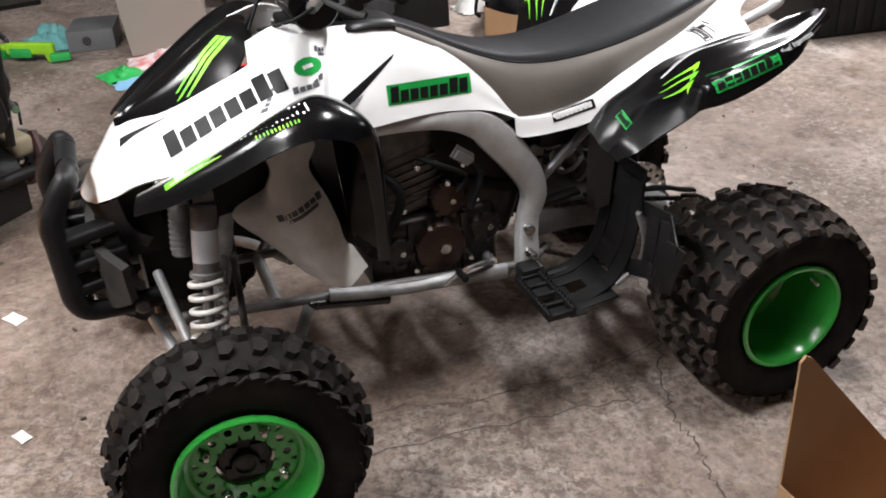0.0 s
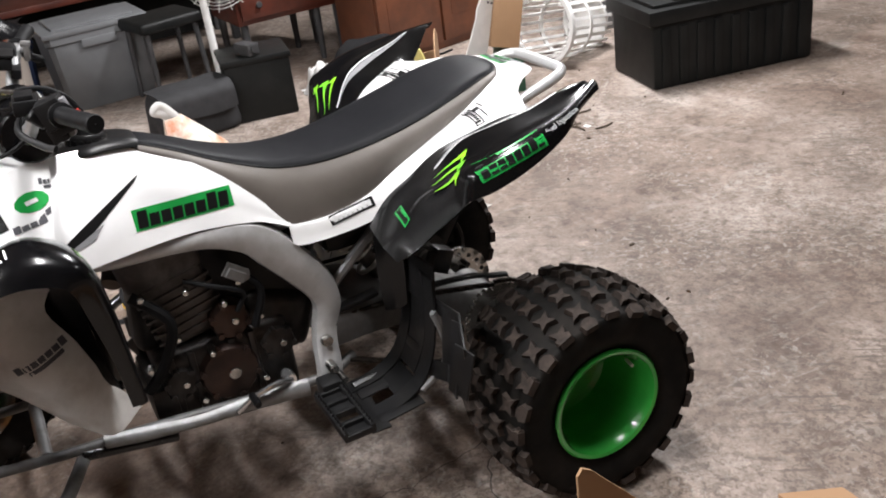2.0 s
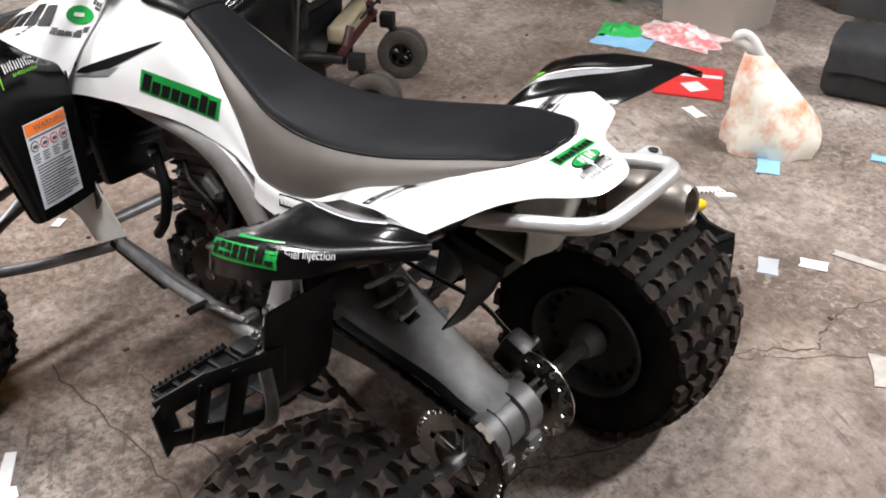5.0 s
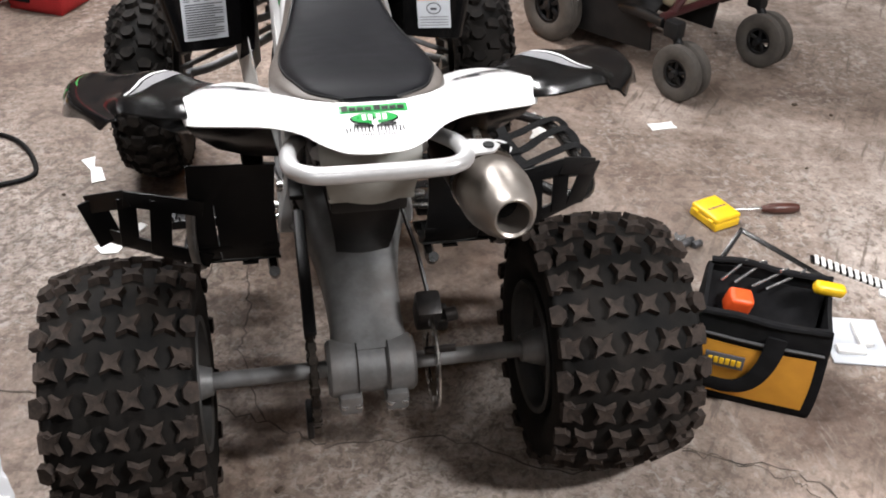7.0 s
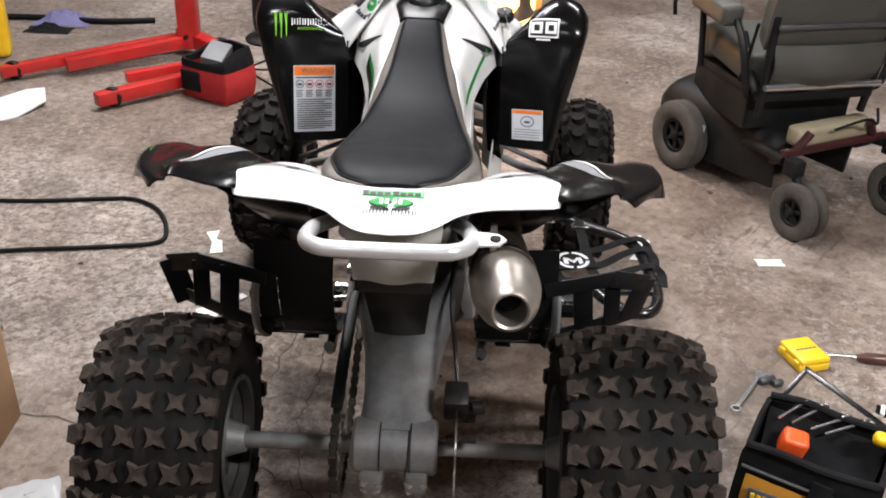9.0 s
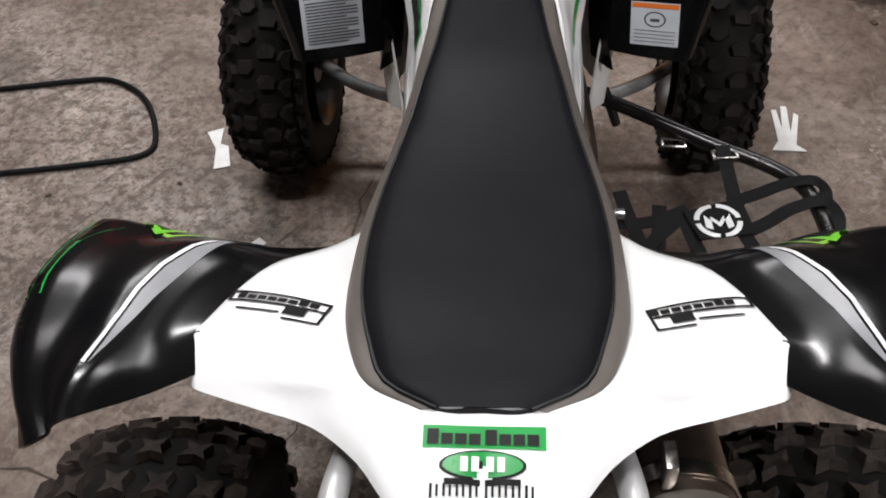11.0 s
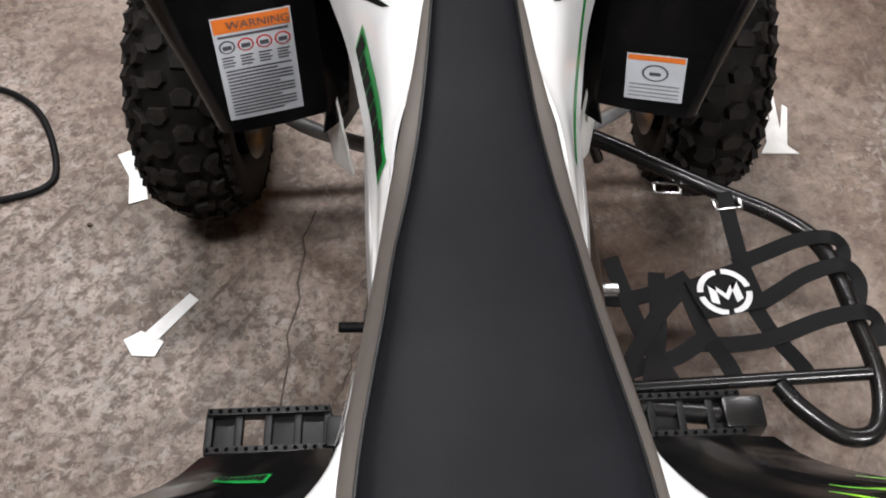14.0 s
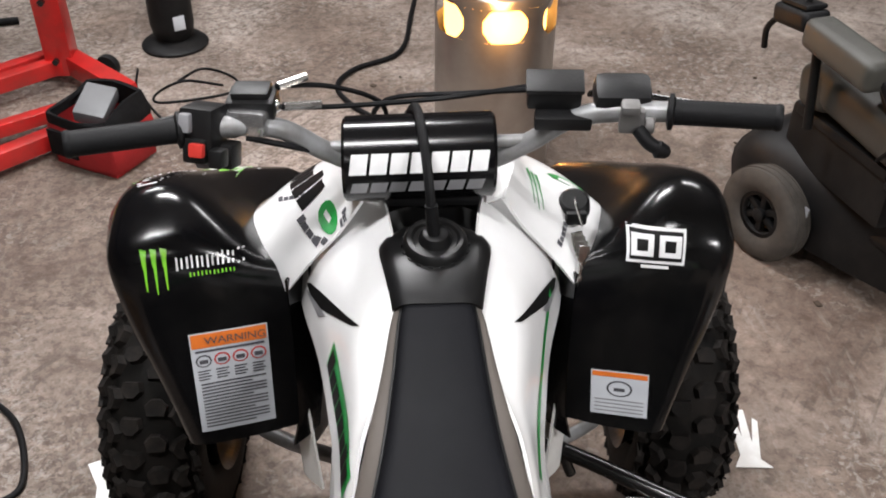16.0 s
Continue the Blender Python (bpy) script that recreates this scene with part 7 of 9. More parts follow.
blis = thing("blister_card", "grey blister card with a white insert on the concrete", "package", pose(1.20, -.47, .004, 0, 0, -15))
bm = bmesh.new()
block(bm, (.14, .17, .004), (0, 0, 0), .001)
part("card", bm, LABEL, blis)
bm = bmesh.new()
block(bm, (.035, .09, .014), (.02, .02, .008), .006)
block(bm, (.07, .03, .012), (-.02, -.04, .007), .006)
part("bubble", bm, WHITEP, blis)

# -- yellow case, screwdriver, wrench, sockets --
case = thing("bit_case", "small yellow plastic tool case lying on the concrete", "tool case", pose(1.075, .085, 0, 0, 0, 18))
bm = bmesh.new()
block(bm, (.092, .112, .026), (0, 0, .014), .008, seg=3)
part("case_base", bm, YELP, case)
bm = bmesh.new()
block(bm, (.090, .110, .018), (0, 0, .034), .008, seg=3)
for y in (-.045, .045):
    block(bm, (.012, .02, .012), (-.045, y * .7, .026), .003)
part("case_lid", bm, YELP, case)
bm = bmesh.new()
for k in range(5):
    block(bm, (.011, .007, .002), (-.024 + k * .013, .0, .0425), .0005)
part("lid_mark", bm, INK, case)
drv = thing("screwdriver", "screwdriver with dark brown handle beside the yellow case", "screwdriver", pose(1.13, .105, .016, 0, 0, -6))
bm = bmesh.new()
rod(bm, (0, 0, 0), (.10, 0, 0), .0035)
part("shaft", bm, CHROME, drv)
bm = bmesh.new()
lathe(bm, [(.095, .001), (.095, .009), (.11, .011), (.12, .016), (.15, .0165), (.19, .0155), (.205, .012), (.212, .001)], (0, 0, 0), (1, 0, 0), 12)
part("handle", bm, mat("brown_handle_plastic", (0.07, 0.025, 0.018), 0.35), drv, "dark brown handle")
wr = thing("combination_wrench", "bright steel combination wrench on the concrete", "wrench", pose(.885, -.075, .006, 0, 0, 57))
bm = bmesh.new()
slab(bm, [(-.085, -.005), (.08, -.006), (.08, .006), (-.085, .005)], .006, None, .0015)
lathe(bm, [(-.004, .009), (.005, .009), (.005, .014), (-.004, .014), (-.004, .009)], (-.092, 0, .002), (0, 0, 1), 16)
slab(bm, [(.075, -.008), (.095, -.016), (.112, -.014), (.10, -.005), (.10, .006), (.113, .013), (.095, .016), (.075, .008)], .007)
part("wrench_body", bm, CHROME, wr, fix=True)
for x, y in ((.955, -.018), (.972, -.035), (.94, -.028)):
    bm = bmesh.new()
    lathe(bm, [(-.014, .001), (-.014, .009), (-.012, .0105), (.012, .0105), (.014, .009), (.014, .007), (.002, .006), (.002, .001)], (0, 0, .0105), (1, .4, 0), 14)
    single("socket", bm, DGREY, "small dark steel socket on the concrete", "socket", pose(x, y, 0), group="loose sockets")

# -- power wheelchair, its back towards the camera's way --
CH = pose(1.30, 1.255, 0, 0, 0, 28)
chair = thing("power_wheelchair", "grey vinyl power wheelchair with black base and grey tyres", "wheelchair", CH)


def small_wheel(parent, m, r, w, spokes=6, tread=True):
    bm = bmesh.new()
    lathe(bm, [(-w * .36, r * .50), (-w * .5, r * .62), (-w * .5, r * .88), (-w * .38, r * .98), (0, r), (w * .38, r * .98), (w * .5, r * .88), (w * .5, r * .62), (w * .36, r * .50)], (0, 0, 0), (1, 0, 0), 36)
    if tread:
        for k in (-.25, 0, .25):
            lathe(bm, [(w * k - .003, r * .985), (w * k - .002, r * 1.012), (w * k + .002, r * 1.012), (w * k + .003, r * .985)], (0, 0, 0), (1, 0, 0), 36)
    ty = part("wheel", bm, TYREG, parent, "grey solid rubber tyre", m)
    bm = bmesh.new()
    lathe(bm, [(-w * .2, r * .52), (w * .3, r * .52), (w * .34, r * .42), (w * .2, r * .40)], (0, 0, 0), (1, 0, 0), 30)
    for k in range(spokes):
        a = 2 * math.pi * k / spokes
        block(bm, (w * .3, r * .13, r * .34), pose(0, 0, 0, math.degrees(a)) @ pose(w * .1, 0, r * .28), .004)
    lathe(bm, [(-w * .3, r * .14), (w * .4, r * .14), (w * .45, r * .1), (w * .45, .001)], (0, 0, 0), (1, 0, 0), 16)
    part("rim", bm, CHAIRB, ty)
    return ty


for s in (-1, 1):
    small_wheel(chair, pose(s * .245, .285, .135, 0, 0, 90 - 90 if s > 0 else 180), .135, .075)
for s in (-1, 1):
    for k in (-1, 1):
        small_wheel(chair, pose(s * .235 + k * .024, -.355, .10, 0, 0, 0 if k > 0 else 180), .10, .036, 5, False)
    bm = bmesh.new()
    tube(bm, [(s * .235, -.355, .10), (s * .235, -.335, .17), (s * .235, -.295, .225)], .016, n=10)
    block(bm, (.05, .06, .06), (s * .235, -.295, .235), .01)
    rod(bm, (s * .18, -.355, .10), (s * .29, -.355, .10), .012)
    tube(bm, [(s * .235, -.25, .24), (s * .21, -.12, .23), (s * .17, .05, .20)], .02, n=10)
    part("caster_fork", bm, CHAIRB, chair)
bm = bmesh.new()
loft(bm, [[(-.17, -.16, .09), (-.18, -.16, .22), (-.10, -.17, .28), (.10, -.17, .28), (.18, -.16, .22), (.17, -.16, .09)], [(-.185, .10, .07), (-.20, .10, .24), (-.12, .10, .31), (.12, .10, .31), (.20, .10, .24), (.185, .10, .07)], [(-.20, .36, .07), (-.225, .38, .25), (-.13, .36, .33), (.13, .36, .33), (.225, .38, .25), (.20, .36, .07)], [(-.17, .47, .10), (-.18, .48, .22), (-.10, .46, .28), (.10, .46, .28), (.18, .48, .22), (.17, .47, .10)]], nu=4, nv=3, thick=.01, flip=True)
part("base_shroud", bm, CHAIRB, chair, "glossy black moulded base cover", fix=True)
bm = bmesh.new()
for k in range(8):
    block(bm, (.004, .016 if k % 3 else .022, .026), pose(-.236, .17 + k * .027, .20 - .012 * k, 0, 8, 0), .001)
part("side_letters", bm, DECALG, chair)
bm = bmesh.new()
block(bm, (.34, .07, .07), pose(0, -.20, .30), .02, seg=3)
part("rear_cover", bm, TAN, chair, "beige rear cover")
bm = bmesh.new()
for s in (-1, 1):
    tube(bm, [(s * .20, -.16, .20), (s * .19, -.23, .25), (s * .14, -.25, .33)], .016, n=8)
rod(bm, (-.24, -.24, .26), (.24, -.24, .26), .014)
part("rear_frame", bm, MAROON, chair, "maroon steel rear frame")
SEATM = CH.inverted() @ pose(1.27, 1.23, 0, 0, 0, 15)
bm = bmesh.new()
block(bm, (.48, .36, .11), pose(0, .06, .52, 5), .04, seg=4)
block(bm, (.49, .12, .12), pose(0, .22, .515, -10), .045, seg=4)
part("seat_cushion", bm, GREYC, chair, "grey vinyl seat cushion", SEATM)
bm = bmesh.new()
block(bm, (.44, .36, .03), pose(0, .10, .43), .01)
rod(bm, (0, .1, .30), (0, .1, .43), .04)
block(bm, (.42, .40, .16), pose(0, .11, .36), .02)
part("seat_pan", bm, CHAIRB, chair, "", SEATM)
bm = bmesh.new()
loft(bm, [[(-.235, -.17, .60), (-.12, -.195, .60), (0, -.20, .60), (.12, -.195, .60), (.235, -.17, .60)], [(-.245, -.19, .66), (-.12, -.215, .66), (0, -.22, .66), (.12, -.215, .66), (.245, -.19, .66)], [(-.245, -.215, .78), (-.12, -.24, .78), (0, -.245, .78), (.12, -.24, .78), (.245, -.215, .78)], [(-.225, -.235, .90), (-.12, -.255, .915), (0, -.26, .92), (.12, -.255, .915), (.225, -.235, .90)], [(-.19, -.225, .945), (-.1, -.24, .965), (0, -.245, .97), (.1, -.24, .965), (.19, -.225, .945)]], nu=4, nv=3, thick=.07)
bk = part("backrest", bm, GREYC, chair, "padded grey vinyl backrest", SEATM)
bm = bmesh.new()
block(bm, (.46, .012, .016), pose(0, -.232, .69, -8), .004)
part("back_seam", bm, DGREY, bk)
bm = bmesh.new()
block(bm, (.10, .012, .018), pose(.03, -.26, .85, -8), .003)
part("back_label", bm, DGREY, bk)
bm = bmesh.new()
loft(bm, [[(-.21, -.19, .62), (0, -.215, .62), (.21, -.19, .62)], [(-.20, -.20, .54), (0, -.235, .53), (.20, -.20, .54)], [(-.19, -.16, .47), (0, -.19, .46), (.19, -.16, .47)]], nu=3, nv=3, thick=.008)
part("back_flap", bm, GREYC, chair, "slack grey vinyl flap under the backrest", SEATM)
bm = bmesh.new()
rod(bm, (-.22, -.20, .475), (.22, -.20, .475), .012)
part("cross_rod", bm, CHROME, chair, "bright steel cross rod", SEATM)
bm = bmesh.new()
for s in (-1, 1):
    rod(bm, (s * .235, -.17, .45), (s * .20, .02, .60), .013)
block(bm, (.44, .04, .05), pose(0, -.16, .44), .012)
for s in (-1, 1):
    rod(bm, (s * .20, -.16, .36), (s * .225, -.20, .72), .014)
part("back_frame", bm, CHAIRB, chair, "", SEATM)
for s in (-1, 1):
    bm = bmesh.new()
    block(bm, (.08, .25, .075), pose(s * .30, .06, .69, 3), .024, seg=4)
    part("armrest", bm, GREYC, chair, "padded grey armrest", SEATM)
    bm = bmesh.new()
    tube(bm, [(s * .285, -.06, .67), (s * .285, -.13, .60), (s * .26, -.15, .46), (s * .22, -.10, .42)], .014, n=8)
    rod(bm, (s * .285, .18, .67), (s * .27, .16, .44), .012)
    pieces("armrest_post", bm, CHAIRB, chair, m=SEATM)
bm = bmesh.new()
block(bm, (.075, .13, .05), pose(-.30, .245, .705, -8), .016, seg=3)
block(bm, (.06, .10, .012), pose(-.30, .245, .738, -8), .005)
rod(bm, (-.30, .23, .735), (-.30, .225, .775), .007)
rod(bm, (-.30, .227, .762), (-.30, .222, .79), .013, .011, bevel=.004)
tube(bm, [(-.305, .30, .69), (-.315, .34, .64), (-.305, .35, .58)], .008, n=8)
part("joystick_box", bm, CHAIRB, chair, "black joystick control box", SEATM)
bm = bmesh.new()
tube(bm, [(-.25, -.14, .68), (-.255, -.12, .55), (-.23, -.05, .46)], .006, n=6)
tube(bm, [(.05, -.25, .33), (.15, -.27, .37), (.22, -.24, .34), (.24, -.2, .38)], .005, n=6)
pieces("wiring", bm, GRIP, chair, m=SEATM)
for k, (x, y) in enumerate(((1.70, 4.24), (1.79, 4.38), (1.88, 4.27))):
    bm = bmesh.new()
    rod(bm, (0, 0, 0), (.01 * k, .02, .95), .011, n=10)
    single("steel_pole", bm, DGREY, "thin dark steel pole standing near the far wall", "pole", pose(x, y, 0), group="poles near the wall")

# -- drum heater --
heat = thing("drum_heater", "steel drum heater with glowing round-cornered windows near its top", "heater", pose(.235, 1.90, 0) @ Matrix.Diagonal((1, 1, 1.055, 1)))
bm = bmesh.new()
R_, n_, zz = .178, 48, (.47, .60)
lathe(bm, [(.03, .165), (.03, .178), (.05, R_), (.463, R_)], (0, 0, 0), (0, 0, 1), n_)
lathe(bm, [(.554, R_), (.572, R_), (.580, .183), (.587, .178), (.590, .10)], (0, 0, 0), (0, 0, 1), n_)
def wallbit(a0, a1, z0, z1, k=4):
    vs = [[bm.verts.new((R_ * math.cos(a0 + (a1 - a0) * i / k), R_ * math.sin(a0 + (a1 - a0) * i / k), z)) for i in range(k + 1)] for z in (z0, z1)]
    for i in range(k):
        bm.faces.new([vs[0][i], vs[0][i + 1], vs[1][i + 1], vs[1][i]])
for k in range(6):
    c = -math.pi / 2 + .07 + 2 * math.pi * k / 6
    hw = .36
    wallbit(c + hw, c + 2 * math.pi / 6 - hw, .463, .554, 5)
    for sa in (-1, 1):
        for z0, z1 in ((.463, .495), (.522, .554)):
            a = c + sa * hw
            zc = z1 if z0 < .5 else z0
            zr = z0 if z0 < .5 else z1
            c0 = bm.verts.new((R_ * math.cos(a), R_ * math.sin(a), zr))
            arc = []
            for j in range(5):
                f = j / 4 * math.pi / 2
                zj = zr + (zc - zr) * (1 - math.sin(math.pi / 2 - f))
                aa = a - sa * .18 * (1 - f / (math.pi / 2)) 
                arc.append(bm.verts.new((R_ * math.cos(aa), R_ * math.sin(aa), zj)))
            for p, q in zip(arc, arc[1:]):
                bm.faces.new([c0, p, q])
drum = part("drum", bm, ALU, heat, "brushed steel drum", fix=True)
bm = bmesh.new()
lathe(bm, [(.41, .001), (.41, .14), (.45, .15), (.54, .15), (.565, .13), (.565, .001)], (0, 0, 0), (0, 0, 1), 36)
part("burner", bm, FIRE, heat, "glowing orange burner")
bm = bmesh.new()
lathe(bm, [(.590, .10), (.595, .19), (.603, .192), (.609, .185), (.613, .001)], (0, 0, 0), (0, 0, 1), 40)
part("top_plate", bm, ALU, heat)
bm = bmesh.new()
lathe(bm, [(0, .10), (.0, .17), (.03, .17), (.035, .12)], (0, 0, 0), (0, 0, 1), 36)
part("foot_ring", bm, DGREY, heat)
hl = bpy.data.lights.new("heater_glow", "POINT")
hl.energy, hl.color, hl.shadow_soft_size = 5.0, (1.0, 0.45, 0.12), 0.05
new("heater_glow", hl).matrix_basis = pose(.235, 1.69, .53)

# -- red engine hoist --
ho = thing("engine_hoist", "red painted folding engine hoist standing on concrete", "engine hoist")
bm = bmesh.new()
def beam(a, b, w, h):
    a, b = Vector(a), Vector(b)
    d_ = b - a
    block(bm, (d_.length, w, h), face_pose((a + b) / 2, d_, (-d_.y, d_.x, 0) if abs(d_.z) < d_.length * .7 else (1, 0, 0)), .004)
beam((-2.02, 2.02, .05), (-1.30, 2.62, .07), .05, .05)
part("leg", bm, REDM, ho)
bm = bmesh.new()
beam((-1.76, 2.14, .055), (-1.22, 2.52, .09), .054, .054)
part("leg", bm, REDM, ho)
bm = bmesh.new()
beam((-1.47, 1.72, .05), (-.95, 2.22, .06), .056, .056)
part("leg", bm, REDM, ho)
bm = bmesh.new()
beam((-1.44, 2.02, .05), (-.98, 2.34, .06), .045, .045)
part("leg", bm, REDM, ho)
bm = bmesh.new()
beam((-1.34, 2.60, .09), (-.98, 2.25, .08), .07, .07)
part("cross_beam", bm, REDM, ho)
bm = bmesh.new()
beam((-1.27, 2.50, .05), (-1.27, 2.50, 1.55), .095, .085)
beam((-1.27, 2.50, 1.5), (-1.27, 1.6, 1.72), .09, .09)
part("mast", bm, REDM, ho, "red square mast and boom")
bm = bmesh.new()
for z in (.34, .12):
    rod(bm, (-1.27, 2.44, z), (-1.27, 2.42, z), .012, n=6)
pieces("mast_pin", bm, SATIN, ho)
for x, y in ((-1.13, 2.55), (-1.02, 2.14), (-1.98, 2.07), (-1.42, 1.78)):
    bm = bmesh.new()
    lathe(bm, [(-.014, .001), (-.016, .03), (-.014, .042), (0, .045), (.014, .042), (.016, .03), (.014, .001)], (x, y, .045), (.3, 1, 0), 20)
    part("caster", bm, CHAIRB, ho)

# -- red tool bag --
rb = thing("red_tool_bag", "open red and black canvas tool bag beside the hoist", "tool bag", pose(-1.0, 1.97, 0, 0, 0, -28))
bm = bmesh.new()
W, D = .27, .21
secs = [[(a * W / 2 * k, b * D / 2 * k, z) for a, b in ((-1, -.85), (-.85, -1), (0, -1.03), (.85, -1), (1, -.85), (1.02, 0), (1, .85), (.85, 1), (0, 1.03), (-.85, 1), (-1, .85), (-1.02, 0))] for z, k in ((0, .86), (.02, .98), (.09, 1.06), (.15, 1.0))]
secs = [[(x * (1 - .10 * abs(y) / D), y * (1 - .12 * abs(x) / W), z) for x, y, z in r] for r in secs]
loft(bm, secs, nu=3, nv=3, closed=True, thick=.01)
block(bm, (W * .9, D * .9, .012), (0, 0, .008), .003)
part("body", bm, REDC, rb, "red canvas body")
bm = bmesh.new()
secs = [[(a * W / 2 * k, b * D / 2 * k, z) for a, b in ((-1, -.85), (-.85, -1), (0, -1.03), (.85, -1), (1, -.85), (1.02, 0), (1, .85), (.85, 1), (0, 1.03), (-.85, 1), (-1, .85), (-1.02, 0))] for z, k in ((.148, 1.012), (.18, .99), (.205, .90))]
secs = [[(x * (1 - .10 * abs(y) / D), y * (1 - .12 * abs(x) / W), z + (.03 * math.sin(9 * x + 14 * y) if z > .2 else 0)) for x, y, z in r] for r in secs]
loft(bm, secs, nu=3, nv=2, closed=True, thick=.012)
block(bm, (.11, .014, .09), (-.06, -.110, .09), .005)
part("collar", bm, BLKC, rb, "black canvas collar and pocket")
bm = bmesh.new()
block(bm, (.10, .13, .05), pose(.0, .0, .19, 20, 10, 20), .008)
single("grey_box", bm, GREYP, "small grey plastic box lying in the red bag", "box", rb.matrix_basis)

# -- tower fan --
fan = thing("tower_heater", "black tower fan on a round black base", "fan", pose(-.94, 2.83, 0))
bm = bmesh.new()
lathe(bm, [(0, .001), (0, .125), (.012, .13), (.022, .12), (.03, .07), (.04, .05)], (0, 0, 0), (0, 0, 1), 32)
part("base", bm, CHAIRB, fan)
bm = bmesh.new()
lathe(bm, [(.03, .055), (.06, .078), (.10, .085), (.85, .082), (.90, .07), (.91, .001)], (0, 0, 0), (0, 0, 1), 28)
part("column", bm, CHAIRB, fan)
bm = bmesh.new()
block(bm, (.045, .004, .055), pose(.045, -.072, .12, 0, 0, 32), .001)
part("rating_label", bm, LABEL, fan)

# -- hoses and cables on the floor --
def cable(name, pts, r, label, cat, material=None):
    bm = bmesh.new()
    tube(bm, [(x, y, r + .001) for x, y in pts], r, n=8, steps=6)
    single(name, bm, material or GRIP, label, cat, angle=80)
cable("cable", [(-2.2, .70), (-1.8, .80), (-1.39, .835), (-1.154, .875), (-1.04, .88), (-.93, .80), (-.862, .65), (-.88, .575), (-1.04, .535), (-1.25, .50), (-1.6, .45), (-2.2, .55)], .0075, "black rubber cable looped on the concrete", "cable")
cable("hose", [(.05, 3.6), (0, 3.1), (-.05, 2.72), (-.22, 2.57), (-.28, 2.42), (-.20, 2.25), (-.08, 2.14), (.05, 2.06)], .010, "dark rubber gas hose running to the heater", "hose")
cable("fan_lead", [(-.87, 2.50), (-.80, 2.60), (-.69, 2.545), (-.64, 2.45), (-.70, 2.38), (-.90, 2.33), (-.93, 2.40), (-.85, 2.50), (-.70, 2.46)], .0045, "thin black power cord by the fan", "cord")
cable("fan_lead", [(-1.04, 2.60), (-1.02, 2.48), (-.99, 2.41), (-.90, 2.25), (-.82, 2.15), (-.7, 2.0)], .0045, "thin black power cord on the concrete", "cord")
cable("pale_lead", [(1.96, -1.66), (1.82, -1.50), (1.75, -1.38), (1.66, -1.42), (1.62, -1.58), (1.64, -1.72), (1.74, -1.86), (1.9, -1.9)], .005, "pale grey cord looped on the concrete", "cord", DECALG)
cable("air_hose", [(-2.9, 2.95), (-2.5, 3.0), (-2.2, 3.02), (-1.9, 2.99), (-1.62, 3.05)], .016, "dark air hose lying across the concrete", "hose")

# -- things to the left of the hoist --
bm = bmesh.new()
block(bm, (.20, .16, .33), pose(0, 0, .165), .04, seg=4)
rod(bm, (.04, 0, .32), (.04, 0, .37), .025, bevel=.004)
single("yellow_jug", bm, YELP, "yellow plastic fluid jug standing on concrete", "jug", pose(-2.24, 2.40, 0, 0, 0, 20))
bm = bmesh.new()
slab(bm, [(-.16, -.10), (-.02, -.12), (.13, -.04), (.17, .09), (.10, .12), (-.10, .10), (-.18, .03)], .006, pose(0, 0, .008, 4, -5))
single("broken_fairing", bm, WHITEP, "broken white plastic panel lying on the concrete", "panel", pose(-1.83, 1.70, .004, 0, 0, 40), fix=True)
for x, y, sx, sy, h, mt_, nm, lb, sd in ((-2.11, 3.02, .15, .10, .10, PURP, "lilac_rag", "crumpled lilac rag with dark pattern on the floor", 1), (-1.86, 2.38, .07, .04, .04, SKYP, "blue_rag", "small crumpled blue rag on the floor", 2), (-2.13, 2.84, .12, .06, .06, BLKC, "black_rag", "crumpled black rag on the floor", 4)):
    bm = bmesh.new()
    rumple(bm, sx, sy, h, 14, sd)
    single(nm, bm, mt_, lb, "rag", pose(x, y, .001), angle=30)

# ---- stored clutter on the far side of the quad ----
tub = thing("clear_tub", "tall cloudy plastic tub with cardboard inside", "storage tub", pose(3.12, .34, 0, 0, 0, -6))
bm = bmesh.new()
secs = [[(a * k, b * k * 1.18, z) for a, b in ((-.19, -.15), (-.15, -.19), (.15, -.19), (.19, -.15), (.19, .15), (.15, .19), (-.15, .19), (-.19, .15))] for z, k in ((0.004, .86), (.30, .95), (.55, 1.02), (.57, 1.06))]
loft(bm, secs, nu=2, nv=2, closed=True, thick=.004)
part("tub_wall", bm, CLEAR, tub)
bm = bmesh.new()
block(bm, (.16, .17, .40), pose(.03, -.03, .21, 0, 0, 12), .004)
single("inner_carton", bm, CARD, "brown carton standing inside the plastic tub", "carton", tub.matrix_basis)
for p, r in (((-.165, .03, .36), 15), ((-.16, -.05, .06), -20)):
    bm = bmesh.new()
    block(bm, (.006, .11, .045), pose(0, 0, 0, r), .02)
    ob = part("blue_shape", bm, BLUEP, tub)
    ob.matrix_basis = pose(*p)


bm = bmesh.new()
rumple(bm, .24, .26, .24, 20, 41, 2.2, .8)
single("black_sack", bm, mat("black_sack_film", (0.006, 0.006, 0.007), 0.28, scale=12, bump=0.3, bump_scale=60), "bulging glossy black sack lying on top of the tub", "sack", tub.matrix_basis @ pose(0, 0, .574), angle=50)


